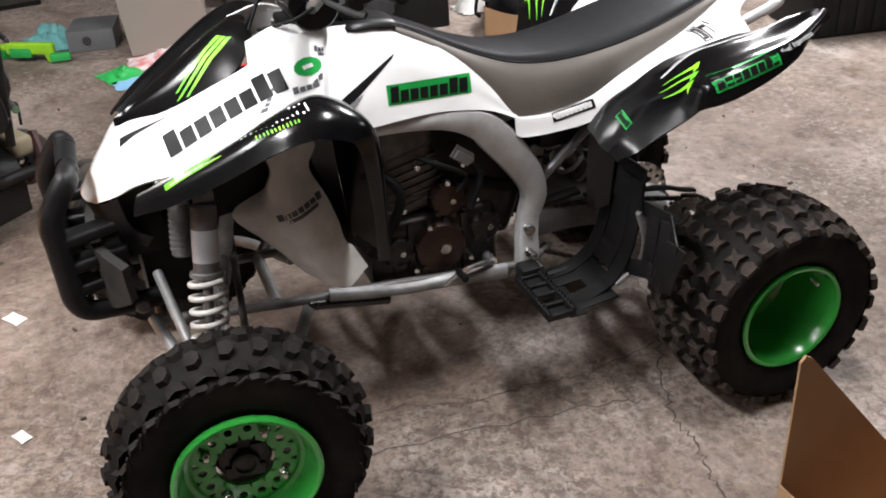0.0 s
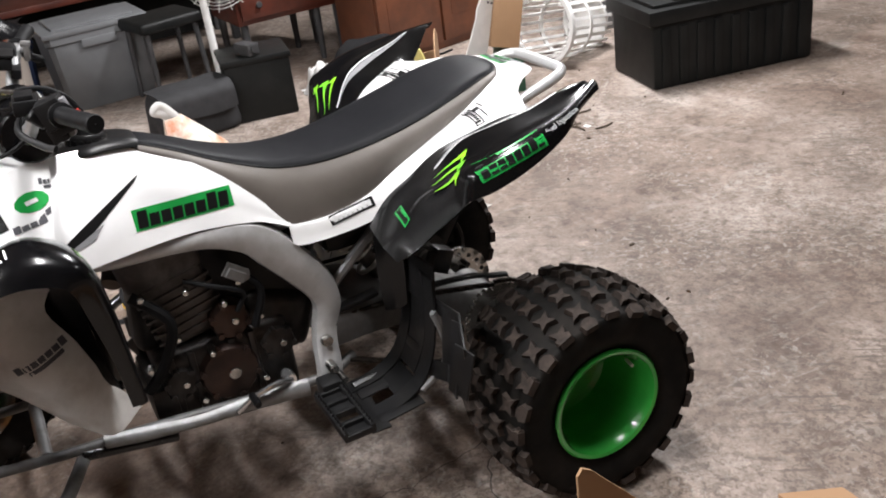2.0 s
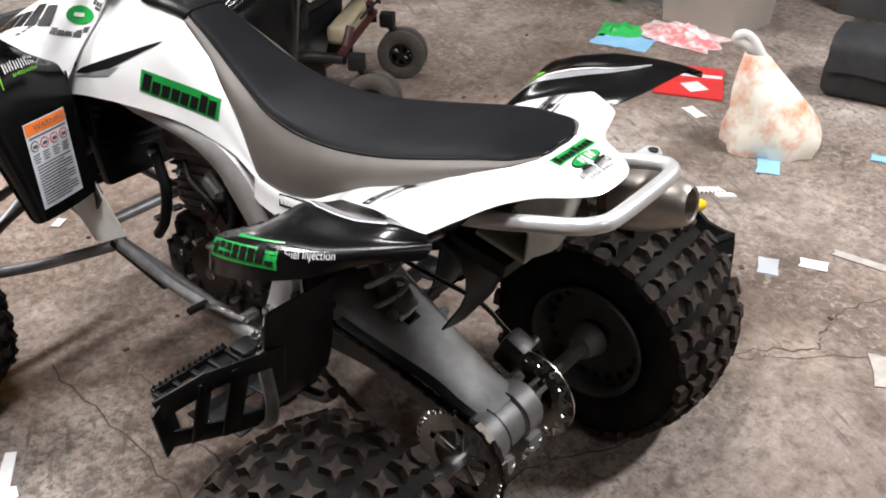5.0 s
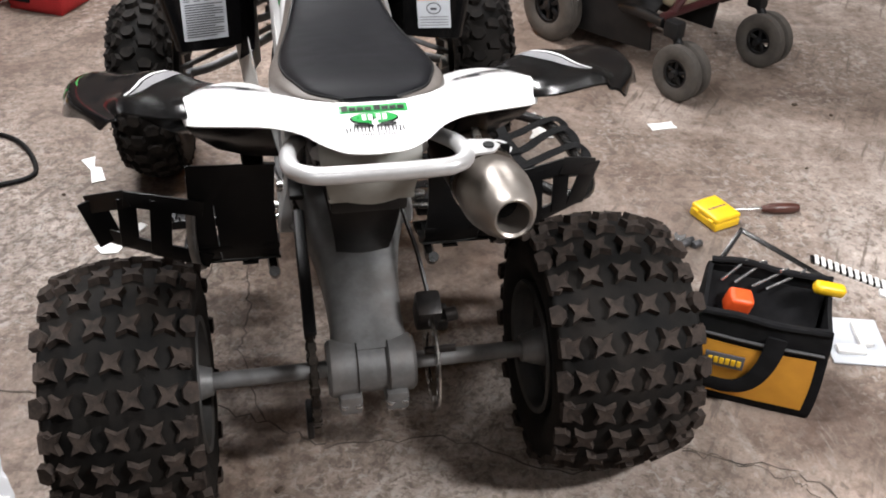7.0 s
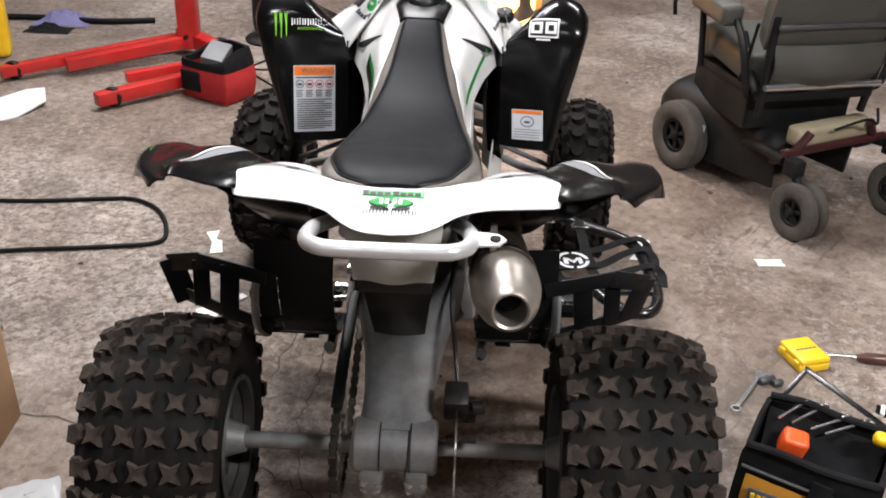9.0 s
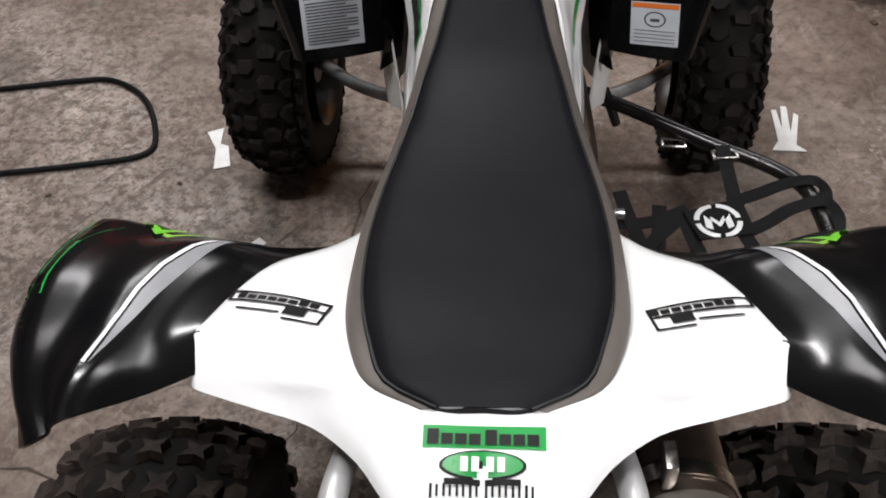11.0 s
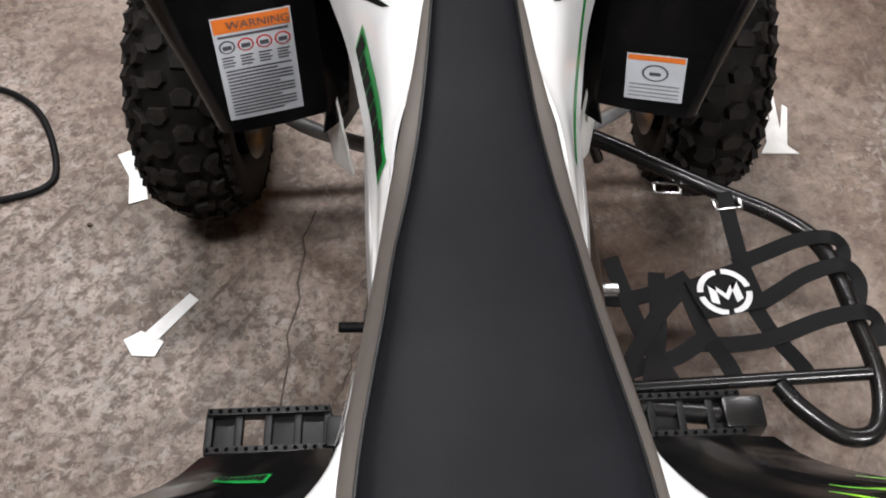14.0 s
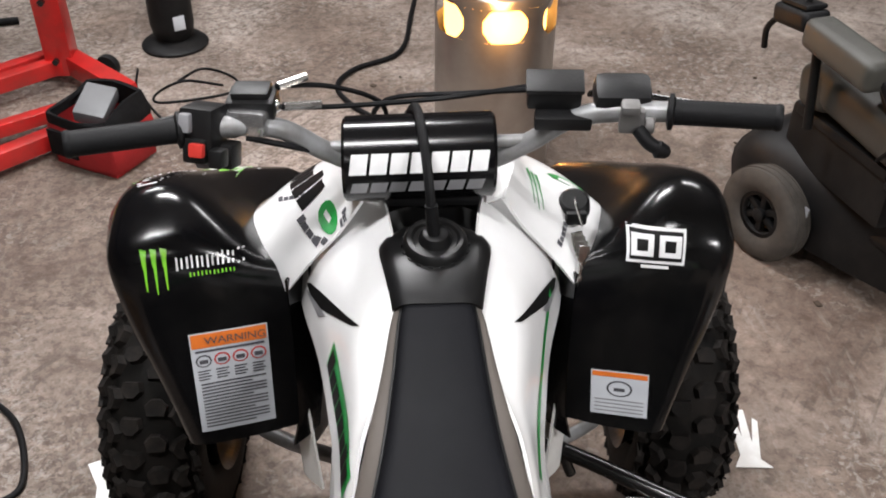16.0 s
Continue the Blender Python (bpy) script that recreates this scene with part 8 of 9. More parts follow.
def lidded_bin(name, m, w, d, h, body, lid, label):
    t = thing(name, label, "storage bin", m)
    bm = bmesh.new()
    secs = [[(a * w / 2 * k, b * d / 2 * k, z) for a, b in ((-1, -.9), (-.9, -1), (.9, -1), (1, -.9), (1, .9), (.9, 1), (-.9, 1), (-1, .9))] for z, k in ((.0, .84), (.01, .86), (h * .82, .96), (h * .84, 1.0), (h * .93, 1.0))]
    loft(bm, secs, nu=1, nv=1, closed=True, thick=.004)
    block(bm, (w * .84, d * .84, .006), (0, 0, .006), .001)
    part("bin_body", bm, body, t)
    bm = bmesh.new()
    block(bm, (w * 1.04, d * 1.04, h * .07), (0, 0, h * .955), .012)
    block(bm, (w * .8, d * .8, .02), (0, 0, h * .995), .006)
    part("bin_lid", bm, lid, t)
    bm = bmesh.new()
    block(bm, (.02, d * .34, h * .10), (-w / 2 * .99, 0, h * .80), .006)
    part("bin_handle", bm, body, t)
    return t


lidded_bin("grey_bin", pose(3.82, -.28, 0, 0, 0, 4), .44, .56, .46, GREYP, GREYP, "grey plastic storage bin with a lid")
lidded_bin("blue_bin", pose(4.25, .22, 0, 0, 0, 0), .36, .40, .36, BLUEP, BLUEP, "dark blue plastic bin with yellow things on top")
ribs = thing("ribbon_tangle", "tangle of yellow and orange ribbon on the blue bin", "ribbon", pose(4.06, .16, .376))
for k in range(6):
    a = k * 1.05
    bm = bmesh.new()
    tube(bm, [(.10 * math.cos(a), .10 * math.sin(a), .01), (.05 * math.cos(a + .5), .06 * math.sin(a + .5), .07), (.01, .0, .03), (-.06 * math.cos(a + .4), -.07 * math.sin(a), .09), (-.10 * math.cos(a), -.11 * math.sin(a), .02)], .012, n=6, flat=.4)
    part("ribbon", bm, YELP if k % 3 else ORGP, ribs)
# soft black bag
CHARC = mat("charcoal_bag_cloth", (0.020, 0.020, 0.022), 0.8, second=(0.014, 0.014, 0.015), scale=20, bump=0.4, bump_scale=400)
sb = thing("soft_bag", "soft black padded bag with a flap on the concrete", "bag", pose(2.72, -.53, 0.0, 0, 0, 8))
bm = bmesh.new()
block(bm, (.27, .40, .235), (0, 0, .1195), .045, .94, 4)
bmesh.ops.subdivide_edges(bm, edges=[e for e in bm.edges if e.calc_length() > .1], cuts=6, use_grid_fill=True)
for v in bm.verts:
    if v.co.z > .012:
        v.co += Vector((noise.noise(v.co * 9), noise.noise(v.co * 9 + Vector((3, 0, 0))), noise.noise(v.co * 9 + Vector((0, 5, 0))) * .7)) * .016
part("bag_body", bm, CHARC, sb, angle=60)
bm = bmesh.new()
loft(bm, [[(.10, y, .238 + .006 * math.sin(y * 30)), (-.08, y, .246 + .005 * math.sin(y * 22)), (-.139, y, .222), (-.150, y, .17), (-.152, y, .118 + .006 * math.sin(y * 26))] for y in (-.185, -.09, 0, .09, .185)], nu=3, nv=4, thick=.006)
part("bag_flap", bm, CHARC, sb, angle=60, fix=True)
# black box with a grey gadget on top
bb = thing("black_crate", "black plastic box with a lid standing on concrete", "box", pose(2.78, -.90, 0, 0, 0, -10))
bm = bmesh.new()
block(bm, (.30, .33, .30), (0, 0, .15), .012)
part("box_body", bm, BLKP, bb)
bm = bmesh.new()
block(bm, (.32, .35, .03), (0, 0, .305), .008)
part("box_lid", bm, BLKP, bb)
bm = bmesh.new()
block(bm, (.12, .07, .06), (0, 0, .03), .01)
rod(bm, (-.061, 0, .035), (-.07, 0, .035), .02)
single("grey_gadget", bm, DGREY, "small dark grey device lying on the black box", "device", pose(2.70, -.86, .322, 0, 0, 20))
# fan on a stand
pf = thing("pedestal_fan", "pale grey pedestal fan behind the stored boxes", "fan", pose(3.05, -.78, 0))
bm = bmesh.new()
lathe(bm, [(0, .001), (0, .17), (.02, .17), (.035, .03), (.05, .022)], (0, 0, 0), (0, 0, 1), 24)
rod(bm, (0, 0, .03), (0, 0, .68), .02)
part("stand", bm, WHITEP, pf)
bm = bmesh.new()
for k in range(10):
    lathe(bm, [(-.004, .02 + k * .019), (.004, .02 + k * .019), (.004, .024 + k * .019), (-.004, .024 + k * .019)], (-.05 + .003 * k, -.10, .68), (1, 0, .2), 24)
for k in range(18):
    a = 2 * math.pi * k / 18
    rod(bm, (-.055, -.10, .68), (-.02, -.10 + .2 * math.cos(a), .68 + .2 * math.sin(a)), .0025, n=4)
part("guard", bm, WHITEP, pf)
bm = bmesh.new()
for k in range(4):
    block(bm, (.006, .07, .16), pose(0, -.10, .68, 90 * k) @ pose(0, 0, .09, 0, 20, 0), .002)
rod(bm, (-.03, -.10, .68), (.10, -.10, .68), .04)
rod(bm, (.03, -.10, .68), (.0, 0, .62), .022)
part("fan_blade", bm, DECALG, pf)
# cardboard box with a black bag in it
cb = thing("cut_cardboard_box", "shallow cut cardboard box holding black bags", "cardboard box", pose(2.40, -1.452, 0, 0, 0, -30))
w, d = .40, .52
def curved_wall(hs, m, n=20):
    """A wall whose top follows the heights hs, from end to end."""
    bm = bmesh.new()
    ln = m[3]
    tops = [curve_at([(h_, 0, 0) for h_ in hs], (len(hs) - 1) * k / n * .999).x for k in range(n + 1)]
    slab(bm, [(-ln / 2, 0), (ln / 2, 0)] + [(ln / 2 - ln * k / n, tops[n - k]) for k in range(n + 1)], .005, face_pose(m[0], m[1], m[2]))
    part("carton_side", bm, CARD, cb, fix=True)
bm = bmesh.new()
block(bm, (w, d, .005), (0, 0, .003), .001)
part("carton_base", bm, CARD, cb)
curved_wall((.135, .115, .105, .11, .15), ((-w / 2, 0, 0), (0, 1, 0), (0, 0, 1), d))
curved_wall((.18, .16, .17, .2, .22), ((w / 2, 0, 0), (0, 1, 0), (0, 0, 1), d))
curved_wall((.135, .21, .29, .31, .26), ((0, -d / 2, 0), (1, 0, 0), (0, 0, 1), w))
curved_wall((.15, .14, .15, .17, .2), ((0, d / 2, 0), (1, 0, 0), (0, 0, 1), w))
bm = bmesh.new()
loft(bm, [[(-.165, -.19, .03), (-.175, -.18, .13), (-.10, -.17, .21), (.06, -.17, .23), (.17, -.18, .12)], [(-.175, -.08, .03), (-.19, -.08, .14), (-.11, -.06, .25), (.05, -.07, .29), (.175, -.08, .13)], [(-.175, .06, .03), (-.185, .06, .13), (-.13, .06, .24), (.04, .05, .33), (.18, .06, .14)], [(-.17, .17, .03), (-.20, .18, .14), (-.15, .17, .24), (.03, .18, .30), (.18, .17, .14)], [(-.16, .24, .03), (-.17, .25, .10), (-.11, .25, .19), (.03, .25, .22), (.15, .24, .10)]], nu=6, nv=5, thick=.012, flip=True)
for v in bm.verts:
    k_ = noise.noise(v.co * 6) * .045 + noise.noise(v.co * 15) * .018 + noise.noise(v.co * 36) * .006
    v.co += Vector((-.2, 0, .9)) * k_
    v.co.x = max(v.co.x, -.188)
single("black_bag", bm, BLKC, "bulging black bag stuffed in the cut box", "bag", cb.matrix_basis, angle=60, fix=True)
for pts, r in (([(-.16, -.17, .20), (-.20, -.03, .235), (-.19, .12, .225), (-.10, .20, .26)], .005), ([(-.18, .24, .17), (-.21, .285, .20), (-.21, .30, .13), (-.19, .285, .10)], .010)):
    bm = bmesh.new()
    tube(bm, pts, r, n=6)
    single("bag_strap", bm, DECALG if r < .008 else BLKC, "strap hanging from the black bag", "strap", cb.matrix_basis)
bm = bmesh.new()
slab(bm, [(-.022, -.08), (.022, -.09), (.03, .07), (0, .10), (-.03, .06)], .01, pose(-.13, -.195, .215, 75, 15, 60))
single("yellow_folder", bm, mat("pale_yellow_card", (0.72, 0.62, 0.22), 0.6), "pale yellow folder standing in the box", "folder", cb.matrix_basis, fix=True)
bm = bmesh.new()
rumple(bm, .10, .11, .30, 24, 8, 1.1, .98)
single("white_bag", bm, WHITEP, "crumpled white plastic bag behind the box", "bag", pose(2.82, -1.27, .001), angle=40)
# A small electronic box, its stripes imitated by upright slabs with pale strips.
bk_ = thing("book_stack", "small dark electronic box with pale stripes leaning on the box", "books", pose(2.03, -1.66, .0, 0, 0, -55))
for k in range(4):
    bm = bmesh.new()
    block(bm, (.022, .11, .15), pose(k * .027 - .05, 0, .078, 0, 12, 0), .003)
    b_ = part("book", bm, DGREY if k % 2 else BLKP, bk_)
    bm = bmesh.new()
    block(bm, (.016, .106, .004), pose(k * .027 - .05 + .016, 0, .152, 0, 12, 0), .001)
    part("pages", bm, PAPER, b_)
# leaning white board and boxes
bm = bmesh.new()
slab(bm, [(-.055, 0), (.055, -.01), (.06, .38), (.075, .42), (.075, .55), (-.06, .56), (-.07, .42), (-.06, .38)], .012, None, .003)
wb = single("white_board", bm, WHITEP, "white shaped board leaning on the clutter", "board", face_pose((2.14, -1.74, .004), (.12, -1, -.42), (-.06, -.42, 1)), fix=True)
bm = bmesh.new()
for k in range(6):
    block(bm, (.012, .012, .002), (-.02 + .022 * (k % 3), .47 + .05 * (k // 3), .014), .001)
part("board_mark", bm, INK, wb)
gb = thing("open_carton", "tall open carton with dark green lower half", "carton", pose(2.08, -1.98, 0, 0, 0, -20))
bm = bmesh.new()
block(bm, (.16, .12, .20), (0, 0, .10), .003)
part("lower_box", bm, DGRN, gb)
bm = bmesh.new()
block(bm, (.10, .14, .42), pose(.02, -.02, .42, 12, 10, 0), .003)
part("upper_box", bm, CARD, gb)
bm = bmesh.new()
block(bm, (.004, .08, .10), (-.082, 0, .10), .001)
part("print_panel", bm, LABEL, gb)
# laundry basket on its side
bas = thing("laundry_basket", "white slatted plastic laundry basket lying on its side", "basket", pose(2.33, -2.51, .164, 9.8, 0, 19) @ Matrix.Scale(.87, 4))
bm = bmesh.new()
for x, r in ((-.175, .152), (.03, .186)):
    lathe(bm, [(x - .014, r), (x + .014, r + .004), (x + .014, r + .013), (x - .014, r + .009), (x - .014, r)], (0, 0, 0), (0, 1, 0), 32)
lathe(bm, [(.23, .20), (.26, .20), (.26, .225), (.23, .225), (.23, .20)], (0, 0, 0), (0, 1, 0), 32)
pieces("hoop", bm, WHITEP, bas)
bm = bmesh.new()
for k in range(22):
    a = 2 * math.pi * k / 22
    d_ = Vector((math.cos(a), 0, math.sin(a)))
    block(bm, (.008, .46, .020), face_pose(d_ * .182 + Vector((0, .03, 0)), d_, (d_ * .13 + Vector((0, 1, 0)))), .002)
pieces("slat", bm, WHITEP, bas)
bm = bmesh.new()
lathe(bm, [(-.20, .001), (-.20, .15), (-.19, .156), (-.185, .15), (-.19, .001)], (0, 0, 0), (0, 1, 0), 32)
part("basket_bottom", bm, WHITEP, bas)
# black trunk with tool case on it
tr_ = thing("storage_chest", "long black ribbed plastic storage chest with a lid", "chest", pose(1.63, -2.87, 0, 0, 0, 259))
bm = bmesh.new()
Lw, Dw, Hw = .90, .46, .38
block(bm, (Lw * .94, Dw * .92, Hw * .86), (0, 0, Hw * .43), .02)
part("trunk_body", bm, BLKP, tr_)
bm = bmesh.new()
for k in range(9):
    for s in (-1, 1):
        block(bm, (.045, .02, Hw * .72), (-Lw * .40 + k * Lw * .1, s * Dw * .465, Hw * .40), .008)
pieces("rib", bm, BLKP, tr_)
bm = bmesh.new()
block(bm, (Lw, Dw, .07), (0, 0, Hw * .90), .015)
block(bm, (Lw * .9, Dw * .8, .03), (0, 0, Hw * 1.0), .01)
part("trunk_lid", bm, BLKP, tr_)
tc = thing("drill_case", "flat black tool case with a red catch on the trunk", "tool case", tr_.matrix_basis @ pose(-.12, -.02, Hw * 1.04))
bm = bmesh.new()
block(bm, (.36, .30, .085), (0, 0, .045), .02, seg=3)
rod(bm, (-.08, -.17, .05), (.08, -.17, .05), .012)
part("case_shell", bm, BLKP, tc)
bm = bmesh.new()
block(bm, (.15, .02, .028), (.0, -.155, .04), .006)
part("catch", bm, REDPAP, tc, "red catch")
bm = bmesh.new()
block(bm, (.24, .12, .004), (0, 0, .09), .001)
part("case_label", bm, DGREY, tc)
lidded_bin("storage_bin", pose(2.66, -3.12, 0, 0, 0, -40), .46, .52, .52, GREYP, GREYP, "dull grey plastic bin with a lid behind the trunk")
for x, y, sx, sy, h, mt_, sd, nm, lb in ((2.75, -4.15, .36, .30, .30, DGREY, 11, "clothes_heap", "heap of grey clothes on the far floor"), (2.35, -4.55, .24, .22, .22, BLKC, 12, "dark_bag", "dark bag slumped on the far floor"), (3.4, -3.75, .25, .25, .25, WHITEP, 13, "white_cloths", "heap of pale cloths on the far floor")):
    bm = bmesh.new()
    rumple(bm, sx, sy, h, 18, sd)
    single(nm, bm, mt_, lb, "heap", pose(x, y, .001), angle=30)
# wooden furniture
dr = thing("wooden_dresser", "dark red wooden dresser on thin legs against the wall", "dresser", pose(3.62, -1.33, 0, 0, 0, 4))
bm = bmesh.new()
block(bm, (.45, .66, .55), (0, 0, .58), .01)
part("carcass", bm, WOODD, dr)
for k in range(3):
    bm = bmesh.new()
    block(bm, (.02, .61, .15), (-.232, 0, .41 + .175 * k), .004)
    d_ = part("drawer", bm, WOODD, dr)
    for y in (-.2, .2):
        bm = bmesh.new()
        rod(bm, (-.24, y, .41 + .175 * k), (-.265, y, .41 + .175 * k), .014, .018, bevel=.003)
        part("knob", bm, DGREY, d_)
for x in (-.19, .19):
    for y in (-.29, .29, -.16):
        bm = bmesh.new()
        rod(bm, (x, y, 0), (x, y, .31), .016, .024)
        part("leg", bm, DGREY, dr)
pn = thing("wooden_cabinet", "red-brown wooden cabinet standing against the wall", "cabinet", pose(3.20, -2.05, 0, 0, 0, 12))
bm = bmesh.new()
block(bm, (.38, .90, 1.25), (0, 0, .625), .008)
part("carcass", bm, WOODR, pn)
for y in (-.225, .225):
    bm = bmesh.new()
    block(bm, (.02, .43, 1.15), (-.20, y, .62), .005)
    block(bm, (.012, .30, .92), (-.208, y, .64), .008)
    d_ = part("door", bm, WOODR, pn)
    bm = bmesh.new()
    rod(bm, (-.21, y * .25, .62), (-.235, y * .25, .62), .012, .015, bevel=.003)
    part("knob", bm, DGREY, d_)
cable("black_lead", [(2.95, -1.9), (2.9, -2.0), (2.93, -2.1)], .006, "short black lead hanging by the cabinet", "cord")
# low dark table behind the bins
lt = thing("low_table", "low dark brown table with a black sheet for the dark beneath", "table", pose(4.62, -.45, 0, 0, 0, 3))
bm = bmesh.new()
block(bm, (.50, 1.70, .04), (0, 0, .47), .006)
part("tabletop", bm, WOODD, lt)
# Added black sheet that imitates the shade under the tabletop.
bm = bmesh.new()
block(bm, (.02, 1.60, .42), (.20, 0, .235), .003)
part("back_panel", bm, BLKP, lt)
for x in (-.21, .17):
    for y in (-.80, .80):
        bm = bmesh.new()
        block(bm, (.05, .05, .45), (x, y, .225), .006)
        part("leg", bm, DGREY, lt)
# dark chair legs and shelf by the bins
st = thing("dark_stool", "black padded stool on thin dark legs behind the bins", "stool", pose(3.5, -.62, 0, 0, 0, 12))
bm = bmesh.new()
block(bm, (.34, .36, .06), (0, 0, .42), .022, seg=3)
part("stool_top", bm, BLKP, st)
for x in (-.13, .13):
    for y in (-.14, .14):
        bm = bmesh.new()
        rod(bm, (x * 1.1, y * 1.1, 0), (x, y, .41), .013, .016)
        part("leg", bm, DGREY, st)
# framed dark screen, white door and boards along the wall
sc = thing("old_screen", "wide dark dusty screen standing on the floor", "screen", pose(4.32, 1.38, 0, 0, -6, 4))
bm = bmesh.new()
block(bm, (.05, .84, .44), (0, 0, .22), .008)
part("casing", bm, BLKP, sc)
bm = bmesh.new()
block(bm, (.01, .78, .38), (-.024, 0, .22), .002)
part("glass", bm, GLASS, sc)
bm = bmesh.new()
block(bm, (.05, .40, 1.1), pose(0, 0, .56, 0, -5, 0), .006)
single("white_door_panel", bm, WHITEP, "white painted panel leaning against the wall", "panel", pose(4.6, 2.12, 0))
bm = bmesh.new()
block(bm, (.35, .60, .9), (0, 0, .45), .006)
single("tan_carton", bm, CARD, "large tan carton standing by the wall", "carton", pose(4.4, 3.05, 0, 0, 0, 10))
bm = bmesh.new()
block(bm, (.24, .42, .07), pose(0, 0, .06, 0, 3, 0), .014)
block(bm, (.20, .36, .03), pose(0, 0, .018), .006)
single("orange_tray", bm, ORGP, "orange plastic tray case lying on the floor", "tray", pose(4.12, 1.93, 0, 0, 0, 12))
# toy, cloth, projector box
toy = thing("toy_gun", "lime and green plastic toy blaster on the floor", "toy", pose(3.18, 1.02, .0, 0, 0, 60))
bm = bmesh.new()
block(bm, (.26, .035, .06), (0, 0, .07), .012, seg=3)
block(bm, (.035, .03, .09), pose(-.09, 0, .045, 0, 20), .01)
rod(bm, (.13, 0, .075), (.20, 0, .075), .016, bevel=.003)
part("blaster_body", bm, LIMEP, toy)
bm = bmesh.new()
block(bm, (.12, .05, .05), (.05, 0, .05), .012)
part("blaster_grip", bm, GRNP, toy)
bm = bmesh.new()
block(bm, (.10, .04, .04), pose(-.16, .01, .03, 0, 0, 20), .01)
part("blaster_stock", bm, GRNP, toy)
bm = bmesh.new()
rumple(bm, .17, .15, .14, 16, 21)
single("teal_cloth", bm, CYANC, "crumpled pale teal cloth on the floor", "cloth", pose(3.45, .92, .001), angle=30)
bm = bmesh.new()
rumple(bm, .12, .08, .05, 14, 22)
single("green_cloth", bm, GRNP, "crumpled green cloth beside the toy", "cloth", pose(3.42, 1.18, .001), angle=30)
pj = thing("grey_player", "grey electronic box with a round knob on the floor", "device", pose(3.32, .70, 0, 0, 0, -12))
bm = bmesh.new()
block(bm, (.26, .24, .11), (0, 0, .055), .01)
part("casing", bm, GREYP, pj)
bm = bmesh.new()
rod(bm, (-.13, .02, .06), (-.142, .02, .06), .022, bevel=.003)
part("knob", bm, DGREY, pj)
for x, y, sx, sy, h, mt_, sd, nm, lb, rz in ((2.83, .38, .13, .20, .07, FILMP, 31, "printed_bag", "crumpled white bag with red print on the floor", 0), (2.72, .62, .10, .10, .05, GRNP, 32, "chips_wrapper", "crumpled green wrapper on the floor", 20), (2.62, .55, .10, .13, .008, SKYP, 33, "blue_sheet", "sky-blue paper sheet on the floor", 10)):
    bm = bmesh.new()
    rumple(bm, sx, sy, h, 18, sd)
    single(nm, bm, mt_, lb, "bag" if "bag" in nm else "litter", pose(x, y, .001, 0, 0, rz), angle=30)
cbag = thing("carrier_bag", "slumped white carrier bag with yellow and red print", "bag", pose(1.97, -.37, .001, 0, 0, 15))
bm = bmesh.new()
secs = []
for z, kx, ky, oy in ((0, .10, .15, -.02), (.06, .115, .155, -.02), (.14, .10, .135, -.01), (.22, .075, .10, .02), (.29, .045, .065, .05), (.34, .02, .04, .07)):
    row = []
    for k in range(18):
        a = 2 * math.pi * k / 18
        w_ = 1 + .30 * noise.noise(Vector((math.cos(a) * 2.6, math.sin(a) * 2.6, z * 5))) + .10 * math.cos(5 * a + z * 9)
        row.append((kx * w_ * math.cos(a), oy + ky * w_ * math.sin(a), z))
    secs.append(row)
loft(bm, secs, nu=3, nv=2, closed=True, thick=.002)
part("bag_body", bm, FILMO, cbag, angle=50)
bm = bmesh.new()
tube(bm, [(.0, .045, .325), (.0, .09, .385), (-.01, .125, .405), (-.01, .145, .385), (.0, .11, .365), (.01, .075, .335)], .017, n=8, flat=.35, up=(1, 0, 0))
part("bag_handle", bm, WHITEP, cbag)
bm = bmesh.new()
slab(bm, [(-.17, -.13), (.16, -.14), (.17, .12), (-.15, .14)], .006, None)
rs = single("red_card", bm, REDPAP, "flat red printed card on the floor", "card", pose(2.36, .10, .003, 0, 0, 25))
bm = bmesh.new()
block(bm, (.03, .26, .0015), pose(.06, 0, .0072), .0005)
block(bm, (.09, .08, .0015), pose(-.06, -.02, .0072, 0, 0, 30), .0005)
part("print_mark", bm, DECALW, rs)
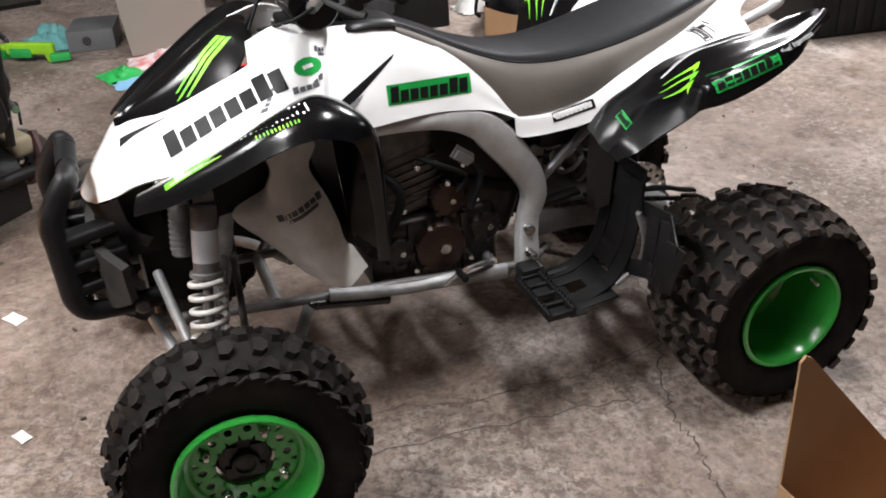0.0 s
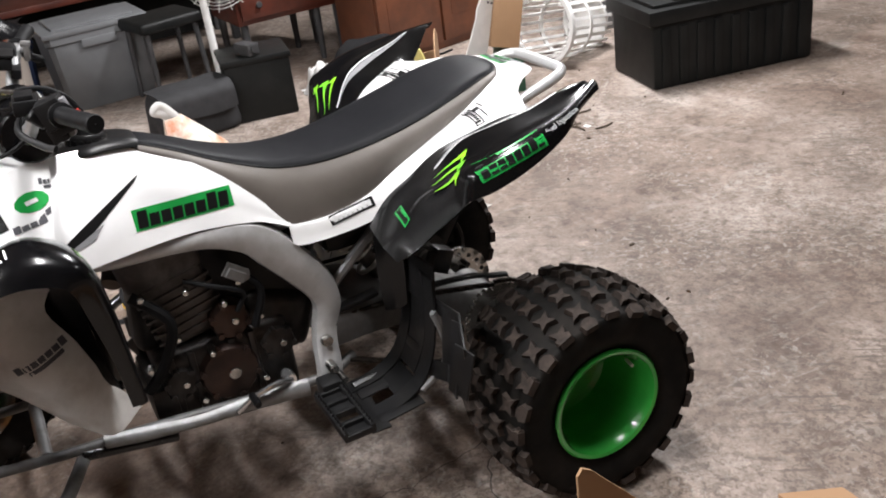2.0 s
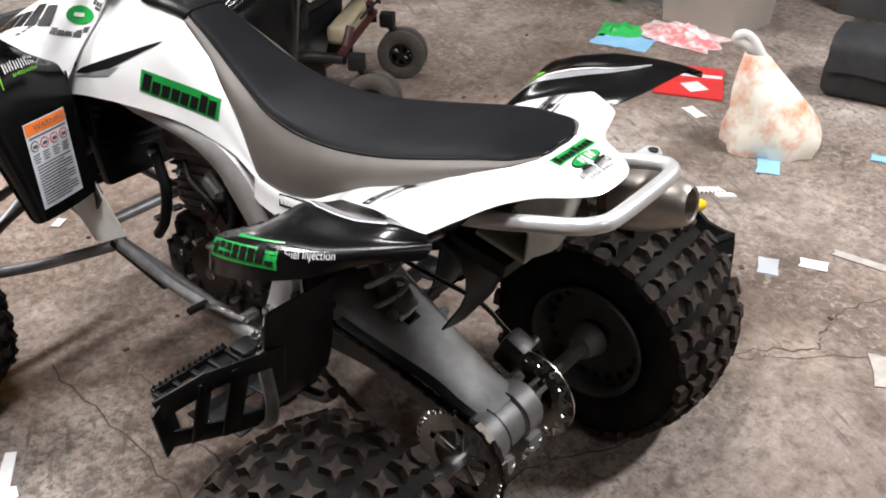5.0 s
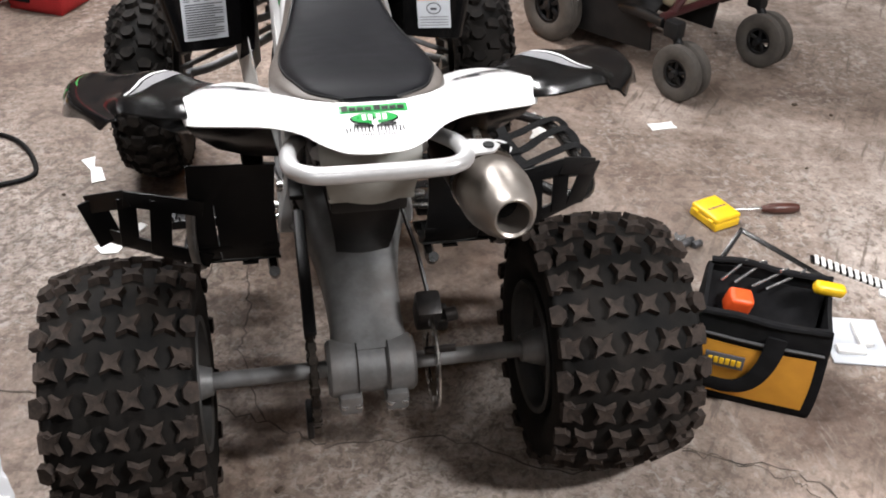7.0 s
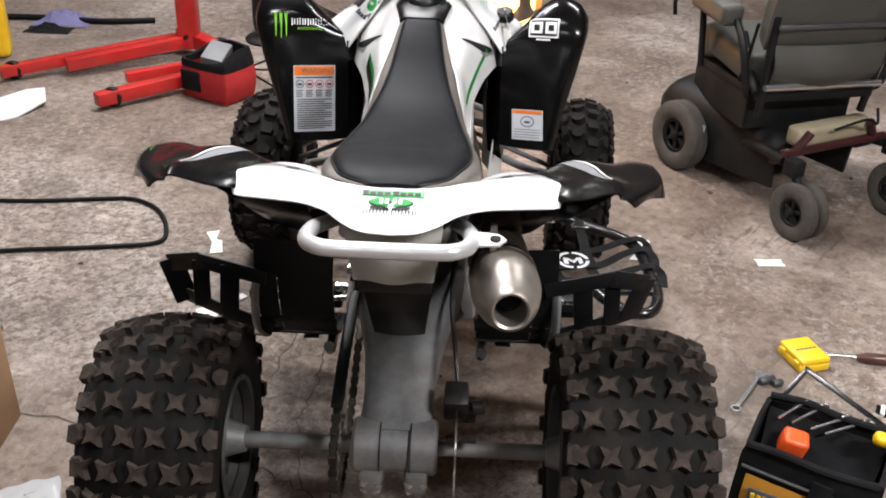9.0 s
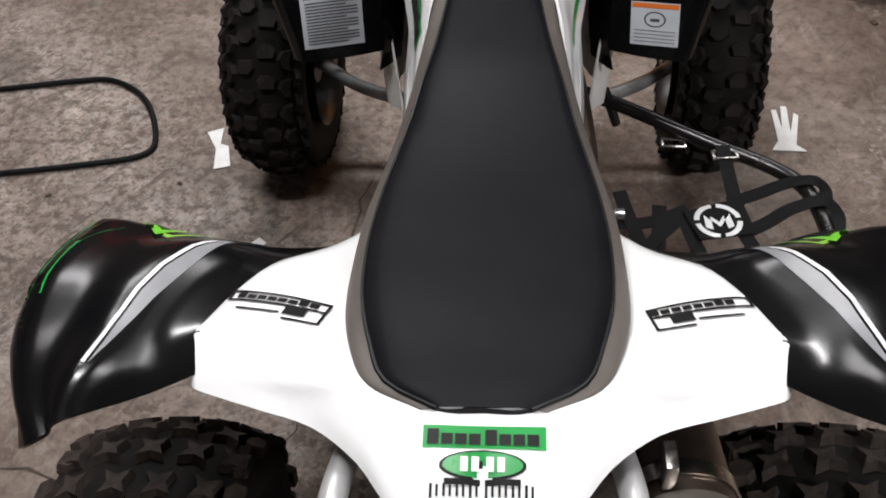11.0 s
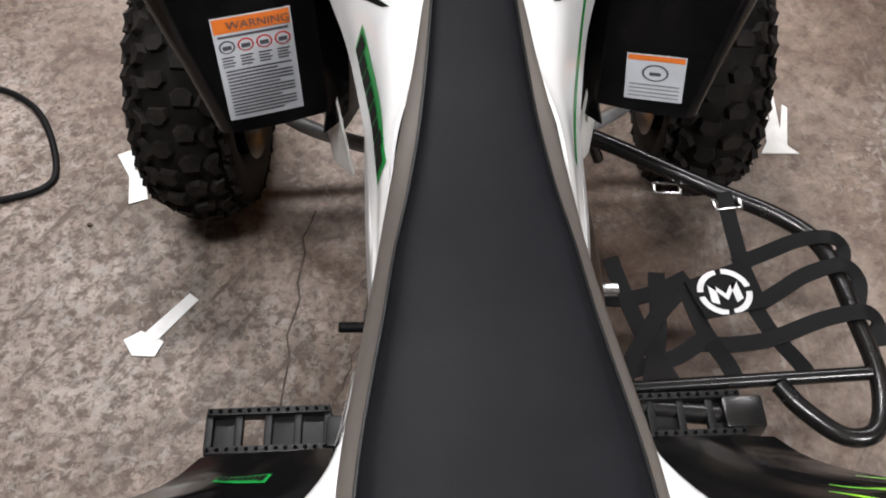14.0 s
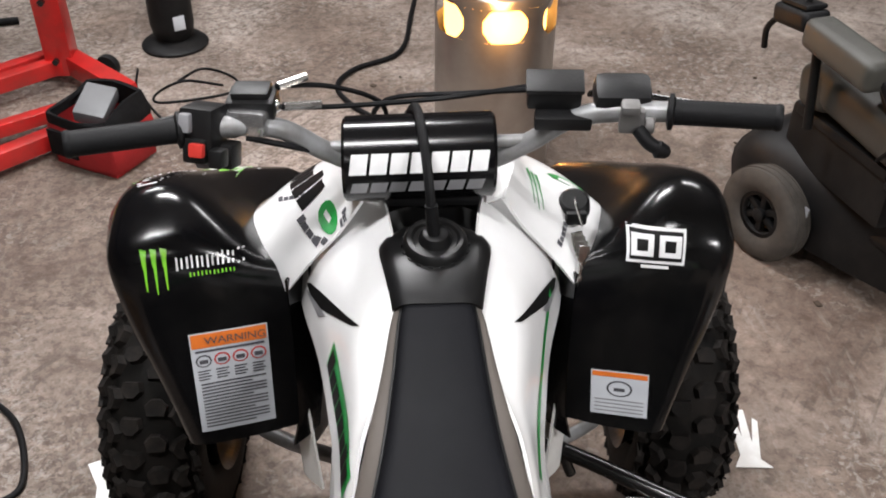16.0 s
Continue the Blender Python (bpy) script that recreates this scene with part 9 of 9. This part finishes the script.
# twigs and crumbs
rng = random.Random(5)
bm = bmesh.new()
for k in range(70):
    x, y = rng.uniform(-1.2, 2.4), rng.uniform(-3.0, 2.6)
    a = rng.uniform(0, 6.28)
    l = rng.uniform(.006, .022)
    block(bm, (l, l * rng.uniform(.4, .9), .006), pose(x, y, .003, 0, 0, math.degrees(a)), .002, seg=1)
single("floor_crumbs", bm, TWIG, "dark crumbs of dirt scattered on the concrete", "dirt", kind="stuff")
for x, y, l, rz in ((1.43, -1.86, .15, 30), (1.38, -1.90, .12, -10), (1.42, -1.88, .10, 70), (1.30, -1.98, .09, 100), (1.52, -2.0, .12, 85)):
    bm = bmesh.new()
    tube(bm, [(-l / 2, 0, .006), (0, l * .06, .007), (l / 2, -.01, .005)], .004, n=6)
    single("twig", bm, TWIG, "dry brown twig lying on the concrete", "twig", pose(x, y, 0, 0, 0, rz), group="twigs on the floor")


# -- cracks in the slab --
def crack(pts, w, seed):
    rng = random.Random(seed)
    line = smooth_line([(x, y, 0) for x, y in pts], 8)
    bm = bmesh.new()
    rows = []
    for k, p in enumerate(line):
        t = (line[min(k + 1, len(line) - 1)] - line[max(k - 1, 0)]).normalized()
        n = Vector((-t.y, t.x, 0))
        p = p + n * rng.uniform(-.011, .011)
        ww = w * rng.uniform(.4, 1.3)
        rows.append((bm.verts.new(p + n * ww + Vector((0, 0, .0012))), bm.verts.new(p - n * ww + Vector((0, 0, .0012)))))
    for (a, b), (c, d) in zip(rows, rows[1:]):
        bm.faces.new([a, b, d, c])
    part("crack", bm, HOLE_D, floor, "thin dark crack in the slab", fix=True)


HOLE_D = mat("crack_grime", (0.045, 0.036, 0.03), 0.95, second=(0.09, 0.07, 0.055), scale=30)
crack([(-.10, -.60), (-.215, -.514), (-.384, -.423), (-.501, -.372), (-.589, -.375), (-.677, -.345), (-.78, -.32), (-1.2, -.25)], .0028, 1)
crack([(-.189, .33), (-.191, .19), (-.248, .017), (-.248, -.138), (-.269, -.288), (-.22, -.51)], .002, 2)
crack([(2.6, -1.45), (2.054, -1.367), (1.607, -1.219), (1.464, -1.115), (1.235, -.972), (1.053, -.932), (.97, -.951), (.867, -.832)], .0028, 3)
crack([(.867, -.832), (.60, -.72), (.40, -.75), (.15, -.62), (-.10, -.60)], .002, 4)
crack([(.647, -.737), (.754, -.785), (.849, -.853), (.90, -.92), (1.2, -1.3)], .002, 5)
crack([(-.30, .50), (-.33, .20), (-.38, -.20), (-.42, -.36)], .0022, 6)
